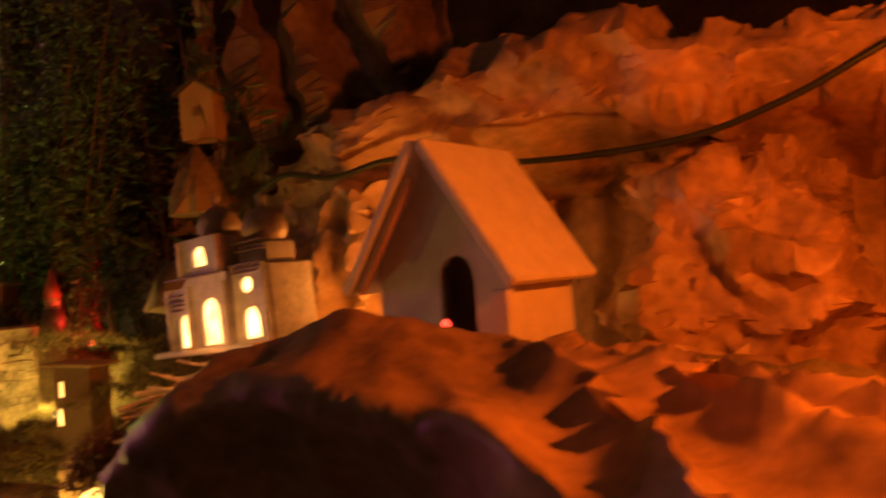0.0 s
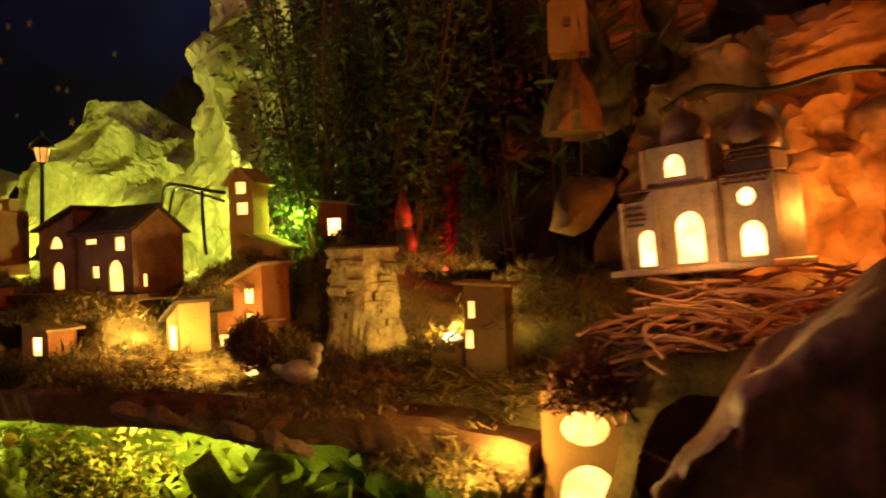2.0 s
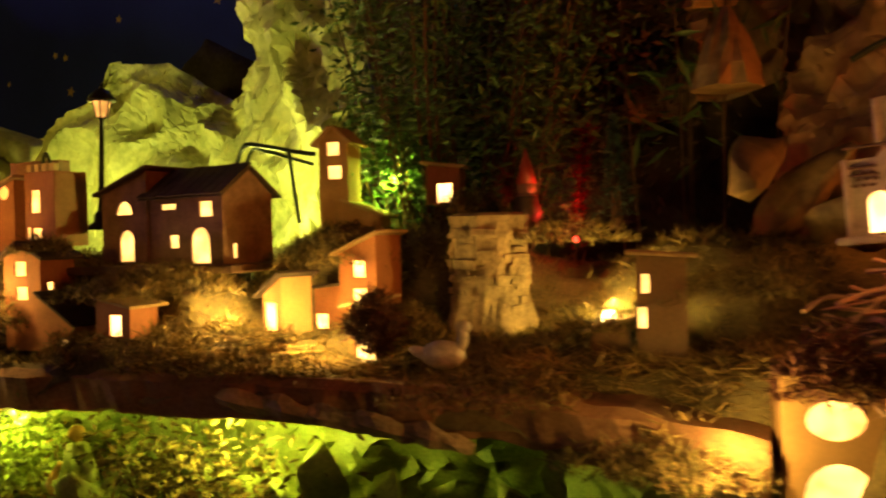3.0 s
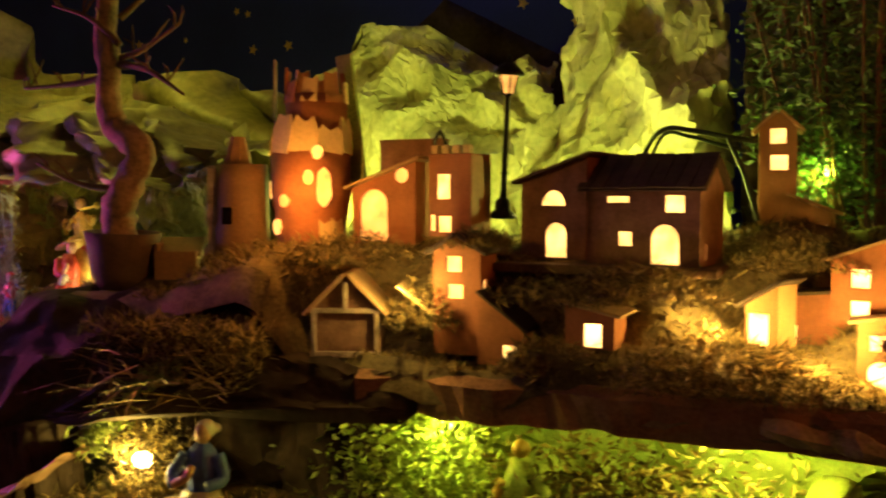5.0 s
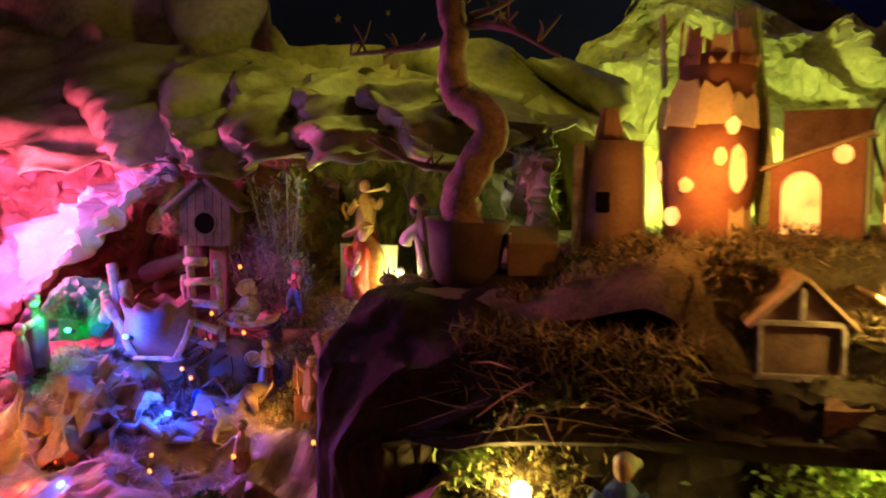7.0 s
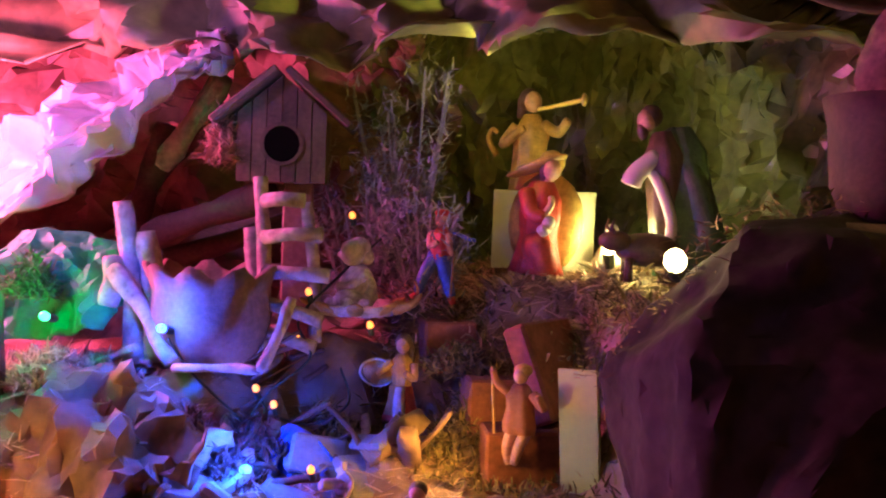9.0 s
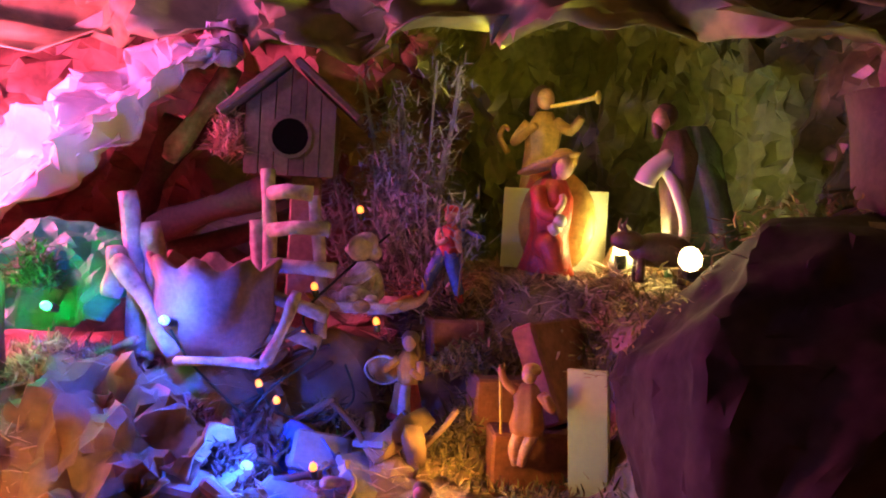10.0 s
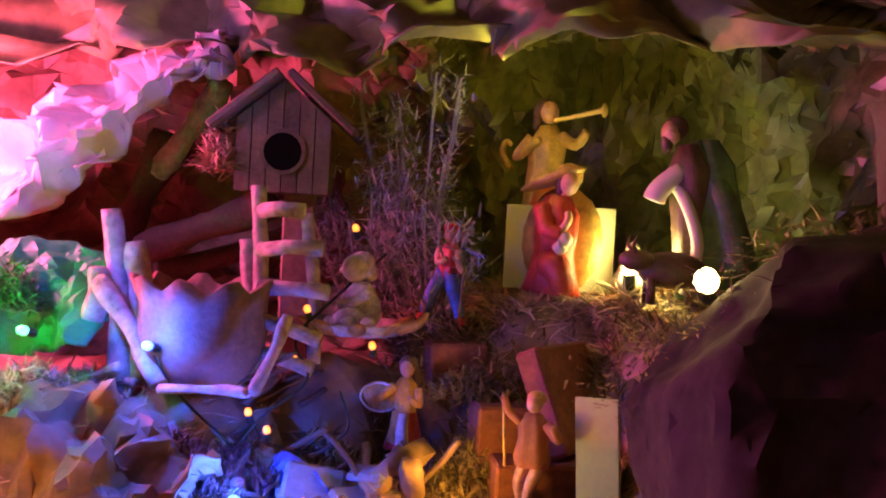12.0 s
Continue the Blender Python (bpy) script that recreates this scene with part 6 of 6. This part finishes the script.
led((-.994, .742, .2165), LED_BLUE, .0022, "blue fairy light before the clay pot", (0, -1, .3))
bulb_light("blue_light", (-.992, .732, .221), (.02, .08, 1), .38, .0012)
led((-.950, .745, .1585), LED_BLUE, .0026, "blue fairy light among paper folds", (0, -1, .3))
bulb_light("blue_light_low", (-.948, .736, .168), (.02, .08, 1), .30, .0012)
led((-1.048, .728, .219), LED_GREEN, .0022, "green fairy light under the paper fold", (0, -1, .3))
bulb_light("green_light", (-1.060, .716, .232), (.03, 1, .2), .10, .0012)
led((-.778, .776, .2575), LED_WARM, .0045, "bright warm white bulb on the rock edge", (0, -1, .5))
led((-.629, .722, .164), LED_WARM, .0060, "bright warm bulb in moss", (0, -1, .3))
led((-.012, .838, .264), LED_WARM, .0055, "bright warm bulb behind the wooden tower", (0, -1, .3))
led((-.385, .762, .135), LED_RED, .0035, "red fairy light under the shelf")
led((-.824, .879, .2575), LED_WARM, .0035, "warm bulb behind the card")
for p in ((-.942, .820, .2695), (-.953, .790, .2095), (-.951, .795, .232), (-.920, .80, .218), (-.966, .775, .187), (-.956, .775, .1805), (-.915, .74, .165), (-1.03, .72, .14), (-1.06, .70, .15), (-.935, .715, .135), (-.92, .70, .13),
          (-1.0, .68, .13), (-.87, .735, .14), (-.80, .742, .16), (-.83, .715, .12), (-1.02, .70, .125)):
    led(p, LED_AMBER, .0017, "tiny amber fairy light on thin wire")
for p, m in (((-.955, .665, .118), LED_BLUE), ((-.985, .66, .115), LED_RED), ((-.97, .655, .112), LED_GREEN), ((-.93, .66, .112), LED_BLUE)):
    led(p, m, .0026, "coloured fairy light low on the ground")

# clay steps
for x, y, z, w, d, h, rz in ((-.899, .846, .192, .027, .024, .026, 34), (-.858, .824, .170, .042, .028, .027, 30), (-.843, .806, .150, .040, .024, .028, 28),
                             (-.905, .797, .130, .034, .022, .022, 24)):
    t = part("clay_block", cube(0, 0, 0, w, d, h, .0012), BRICKM)
    t.matrix_basis = pose(x, y, z, 0, 0, rz)
    tagged(t, "rough red clay block forming a step", "block", "clay steps")
slab = part("clay_slab", cube(0, 0, 0, .012, .045, .046, .0015), BRICKM)
slab.matrix_basis = pose(-.829, .825, .180, 0, -24, -14)
tagged(slab, "tilted red clay slab beside the steps", "block", "clay steps")
strip = thing("pale_strip", (-.8115, .790, .124), -10, "pale plastic strip by the rock, tinted with yellow-green light", "strip", ry=-4)
part("sheet", cube(0, 0, 0, .018, .002, .085, .0004), STRIP, strip)
rnd = random.Random(77)
for i in range(16):
    x, y = -.955 + rnd.uniform(-.045, .05), .755 + rnd.uniform(-.035, .03)
    bm = cube(0, 0, 0, rnd.uniform(.016, .030), rnd.uniform(.010, .02), rnd.uniform(.004, .008), .0018)
    ob = part("flat_stone", bm, STONE)
    ob.matrix_basis = pose(x, y, grotto_height(x, y) - .002, rnd.uniform(-30, 30), rnd.uniform(-35, 35), rnd.uniform(0, 180))
    tagged(ob, "flat pale stone chip tilted on the slope", "stone", "stone chips")
for x, y, z, w, d, h, rx, ry, rz in ((-.930, .772, .160, .026, .018, .006, 50, 8, 28), (-.914, .770, .148, .028, .020, .007, 44, 0, 34), (-.945, .790, .166, .022, .010, .004, 30, 12, 10), (-.905, .775, .168, .020, .010, .004, 25, -8, -12)):
    ob = part("flat_stone", cube(0, 0, 0, w, d, h, .0018), STONE)
    ob.matrix_basis = pose(x, y, z, rx, ry, rz)
    tagged(ob, "large pale flat stone slab tilted on the slope", "stone", "stone chips")
crumpled("paper_lump", sheet((((-1.075, .70, .10), (-1.03, .675, .10), (-.985, .68, .10), (-.955, .70, .10)), ((-1.075, .705, .15), (-1.03, .68, .145), (-.985, .69, .145), (-.958, .71, .14)),
                          ((-1.07, .72, .178), (-1.03, .705, .182), (-.99, .715, .180), (-.962, .73, .165)), ((-1.065, .745, .185), (-1.02, .735, .20), (-.995, .74, .188), (-.965, .75, .165)))),
         50, 46, PAPER_LEAF, .011, .032, 91, lens=(.14, .12), label="big crumpled lump of brown paper on the slope", category="paper lump", crease=35)
moss_cap((-1.05, .735, .186), .020, .018, 81, "curly pale moss tuft on the slope", STRAW_PINKISH, 1500)
blades("straw_bed", scatter(-.94, -.76, .84, .97, 6500, 91, .002, grotto_height), STRAW_PINKISH, .014, .0006, (-.1, .7), "loose straw bed before the grotto", "straw", 92, .7)
blades("moss_bed", scatter(-.93, -.79, .80, .86, 1800, 93, .003, grotto_height), MOSS, .009, .0006, (0, 1.2), "dry moss between the clay steps", "moss", 94, .8)
blades("pink_moss", scatter(-1.12, -1.03, .67, .78, 1800, 95, .002, grotto_height), STRAW_PINKISH, .008, .0005, (0, 1.2), "curly pale moss around the green lamp", "moss", 96, .9)
blades("niche_moss", [(-.668 + .075 * t + rnd.gauss(0, .006), .712 + rnd.gauss(0, .006), .168 + .060 * math.sin(t * 1.6) + rnd.gauss(0, .004)) for t in [rnd.random() for _ in range(1600)]], islands(material("fresh moss", (.20, .24, .05), .9, .4, 40, .3), .6), .008, .0008, (-.6, 1.2), "green moss along the niche arch", "moss", 197, .8)
blades("niche_moss", [(-.632 + rnd.gauss(0, .018), .728 + rnd.gauss(0, .010), .165 + rnd.gauss(0, .016)) for _ in range(1500)], MOSS, .008, .0006, (-.5, 1.3), "moss tangle around the warm bulb", "moss", 97, .9)
for hx, hy, hz, tall, seed in ((-.958, .862, .212, .10, 1), (-.935, .868, .215, .135, 2), (-.922, .862, .218, .075, 3)):
    rnd = random.Random(seed)
    heather = thing("heather_sprig", (hx, hy, hz), 0, "pale dry heather sprigs against the grotto", "dried plant", "heather sprigs")
    sp = []
    for i in range(12):
        bx = rnd.uniform(-.018, .018)
        h = rnd.uniform(.5, 1) * tall
        pts = bend([(bx * .4, 0, 0), (bx, -.004, h * .5), (bx * 1.7, -.012, h)], 5)
        part("stem", tube(bmesh.new(), pts, .0007, 5), SHRUB, heather)
        for _ in range(150):
            p = pts[rnd.randrange(2, len(pts))]
            sp.append((p.x + rnd.gauss(0, .004), p.y + rnd.gauss(0, .004), p.z + rnd.gauss(0, .006)))
    blades("needles", sp, SHRUB, .007, .0005, (-.2, 1.1), "", "", 98, .4, heather)
under = thing("green_shrub", (-.44, .775, .11), 0, "fine green lichen shrub under the shelf", "shrub")
ul = [(rnd.gauss(0, .028), rnd.gauss(0, .018), .045 + rnd.gauss(0, .028)) for _ in range(3600)]
leaf_cloud("leaves", ul, islands(material("bright lichen", (.30, .38, .08), .7, .3, 40, .2), .5), .0022, 99, under)
part("stem", tube(bmesh.new(), [(0, 0, -.02), (0, 0, .05)], .002, 6), BARK, under)
left_b = thing("round_bush", (-.823, .660, .098), 0, "small round dark green bush", "shrub")
bl = []
for cx, cz, r in ((-.012, .030, .012), (.004, .036, .013), (.016, .028, .011), (0, .016, .012)):
    for _ in range(500):
        v = Vector((rnd.gauss(0, 1), rnd.gauss(0, 1), rnd.gauss(0, 1))).normalized() * r * rnd.uniform(.85, 1.05)
        bl.append((cx + v.x, v.y, cz + v.z))
leaf_cloud("leaves", bl, LEAF, .0016, 101, left_b)
part("stem", tube(bmesh.new(), [(0, 0, -.01), (0, 0, .02)], .002, 6), BARK, left_b)

# leaves and buds under the shelf
rnd = random.Random(203)
for i in range(12):
    x, y, z = rnd.uniform(-.46, -.06), rnd.uniform(.765, .82), rnd.uniform(.115, .165)
    t = thing("tissue_leaf", (x, y, z), rnd.uniform(0, 360), "curled green tissue leaf under the shelf", "leaf", "tissue leaves", rx=rnd.uniform(-40, 40), ry=rnd.uniform(-40, 40))
    s = rnd.uniform(.03, .05)
    crumpled("blade", lambda u, v, s=s: ((u - .5) * s * math.sin(math.pi * min(1, max(0.02, v))) * .8, .5 * s * (u - .5) ** 2 * 4, (v - .5) * s * 1.4), 16, 16, GREEN_PAPER, .002, .02, i + 300, t, lens=(s, s))
for k, (x, z) in enumerate(((-.34, .118), (-.325, .113), (-.31, .12))):
    bm = bmesh.new()
    for a in range(7):
        ball(bm, (.006 * math.cos(a), .006 * math.sin(a), .003 * (a % 2)), .005, n=8)
    ob = part("dried_flower", bm, CREAM, smooth=True)
    ob.location = (x, .745, z)
    tagged(ob, "small cream dried flower head", "flower", "dried flowers")
ul = [(rnd.gauss(0, .05), rnd.gauss(0, .015), .04 + rnd.gauss(0, .026)) for _ in range(3000)]
lich = thing("green_shrub", (-.30, .79, .105), 0, "fine pale green lichen under the shelf", "shrub")
leaf_cloud("leaves", ul, MOSS, .0024, 299, lich)
part("stem", tube(bmesh.new(), [(0, 0, -.02), (0, 0, .05)], .002, 6), BARK, lich)

# film coloured with blue lamplight, and crumpled folds on the slope before the grotto
crumpled("blue_fold", sheet((((-.970, .758, .130), (-.945, .764, .127), (-.918, .758, .130)), ((-.966, .766, .162), (-.945, .772, .174), (-.922, .766, .164)))), 40, 40, material("blue lamplight tint", (.10, .14, .55), .35, .5, 60, .4), .006, .02, 71, lens=(.06, .06),
         label="crumpled film tinted blue for the lamplight around it", category="paper fold")
for k, (x, y, z, s, mat, word) in enumerate(((-1.045, .700, .165, .055, PAPER_BROWN, "brown"), (-1.01, .690, .145, .05, PAPER_BROWN, "brown"), (-1.03, .735, .180, .04, PAPER_BROWN, "brown"), (-1.06, .665, .15, .06, PAPER_BROWN, "brown"),
                                        (-.975, .735, .165, .035, PAPER_BROWN, "brown"), (-.985, .70, .14, .045, PAPER_LEAF, "dark"), (-.905, .765, .150, .03, PAPER_PALE, "pale"), (-.955, .695, .125, .05, PAPER_BROWN, "brown"),
                                        (-.80, .700, .115, .05, PAPER_LEAF, "dark"), (-.86, .69, .105, .05, PAPER_PALE, "pale"), (-1.10, .70, .18, .05, PAPER_BROWN, "brown"))):
    rnd = random.Random(k + 500)
    t = thing("paper_scrap", (x, y, z), rnd.uniform(0, 360), word + " crumpled paper scrap on the slope", "paper scrap", "paper scraps", rx=rnd.uniform(20, 70))
    crumpled("scrap", lambda u, v, s=s: ((u - .5) * s, .25 * s * math.sin(u * 5 + v * 3), (v - .5) * s * .9), 18, 18, mat, s * .13, s * .4, k + 510, t, lens=(s, s))
cable([(-.936, .842, .258), (-.95, .815, .235), (-.955, .793, .218), (-.945, .788, .202), (-.96, .775, .185), (-.972, .766, .165), (-.985, .768, .168), (-1.0, .74, .15), (-1.03, .723, .136)], "thin dark wire between tiny amber lights", .0007)
cable([(-.994, .746, .212), (-.985, .752, .196), (-.968, .768, .172), (-.958, .764, .160), (-.950, .752, .152)], "thin dark wire between blue lights", .0006)
cable([(-.935, .800, .196), (-.925, .790, .182), (-.940, .782, .172), (-.958, .776, .176), (-.966, .778, .184)], "curling thin dark wire among the stones", .0006)
rnd = random.Random(640)
for x, y, z, r, h, n, mat in ((-.962, .772, .160, .020, .016, 900, BERRY), (-.938, .792, .166, .016, .014, 700, MOSS), (-.985, .752, .168, .014, .012, 600, BERRY), (-.880, .830, .196, .024, .014, 1100, MOSS), (-.875, .806, .168, .014, .014, 600, MOSS), (-.960, .748, .150, .018, .014, 800, BERRY), (-1.075, .745, .225, .014, .022, 900, LEAF)):
    moss_cap((x, y, z), r, h, int(-x * 1000), "tangled dark moss tuft on the slope", mat, n)
for k in range(26):
    x, y = rnd.uniform(-.985, -.885), rnd.uniform(.752, .812)
    z = grotto_height(x, y)
    a, l = rnd.uniform(0, 6.28), rnd.uniform(.018, .042)
    stick((x, y, z + .002), (x + l * math.cos(a), y + l * .4 * math.sin(a), z + rnd.uniform(.006, .026)), rnd.uniform(.0007, .0016), "thin dry twig among the stones", BARK)
for k in range(9):
    x, y = rnd.uniform(-.975, -.885), rnd.uniform(.758, .80)
    s = rnd.uniform(.012, .024)
    t = thing("dry_leaf", (x, y, grotto_height(x, y) + .006), rnd.uniform(0, 360), "small curled dry leaf on the slope", "dried leaf", "dry leaves", rx=rnd.uniform(10, 60), ry=rnd.uniform(-40, 40))
    crumpled("blade", lambda u, v, s=s: ((u - .5) * s * math.sin(math.pi * min(1, max(.02, v))) * .8, .4 * s * (u - .5) ** 2 * 4, (v - .5) * s * 1.5), 12, 12, PAPER_LEAF if k % 2 else PAPER_BROWN, .0016, .012, k + 650, t, lens=(s, s))

rnd = random.Random(611)
blades("rock_moss", [(rnd.uniform(-.67, -.53), rnd.uniform(.705, .75), rnd.uniform(.222, .262)) for _ in range(2400)], MOSS, .012, .0007, (-.4, 1.2), "brown moss and straw hanging over the dark rock", "moss", 612, 1.0)
blades("rock_straw", [(rnd.uniform(-.66, -.56), rnd.uniform(.70, .72), rnd.uniform(.21, .24)) for _ in range(90)], STRAW, .035, .0008, (-.3, .5), "curved dry grass on the dark rock", "straw", 613, 1.4)
blades("niche_litter", [(rnd.uniform(-.70, -.48), rnd.uniform(.69, .77), rnd.uniform(.112, .135)) for _ in range(2600)], MOSS, .012, .0008, (-.2, 1.2), "brown moss litter on the niche floor", "moss", 614, 1.0)
edge = bend([(-.812, .769, .214), (-.790, .755, .240), (-.765, .748, .262), (-.745, .770, .275), (-.715, .775, .280)], 12)
blades("edge_moss", [tuple(rnd.choice(edge) + Vector((rnd.gauss(0, .007), rnd.gauss(0, .009), rnd.gauss(0, .004)))) for _ in range(500)], MOSS, .0045, .0005, (-.3, 1.0), "dry moss specks on the rock edge", "moss", 615, 1.2)
niche_floor = crumpled("niche_floor", sheet((((-.72, .66, .095), (-.58, .65, .10), (-.44, .67, .10)), ((-.72, .78, .125), (-.58, .80, .128), (-.44, .79, .125)))), 40, 24, PAPER_BROWN, .006, .04, 81, lens=(.28, .14),
                       label="brown crumpled paper floor of the niche", category="paper ground")

rnd = random.Random(701)
for k in range(14):
    x, y = rnd.uniform(-1.05, -.90), rnd.uniform(.70, .79)
    z = grotto_height(x, y)
    a = rnd.uniform(0, 6.28)
    l = rnd.uniform(.015, .035)
    stick((x, y, z + .003), (x + l * math.cos(a), y + l * .5 * math.sin(a), z + rnd.uniform(.004, .018)), rnd.uniform(.0012, .0024), "short dry twig lying on the slope", WOOD_GREY if k % 2 else BARK)
for a, b, r in (((-1.10, .868, .235), (-1.00, .885, .268), .007), ((-1.12, .855, .262), (-1.06, .87, .335), .006), ((-1.09, .862, .215), (-1.01, .88, .235), .006)):
    stick(a, b, r, "thick brown branch wedged among the paper rocks", BARK)
blades("slope_litter", scatter(-1.06, -.86, .67, .80, 2600, 702, .001, grotto_height), STRAW_PINKISH, .010, .0005, (-.1, .7), "dry grass litter on the slope before the grotto", "straw", 703, .8)
blades("step_moss", scatter(-.90, -.79, .77, .83, 1600, 704, .004, grotto_height), MOSS, .006, .0005, (.0, 1.3), "dry moss between the clay steps", "moss", 705, .8)
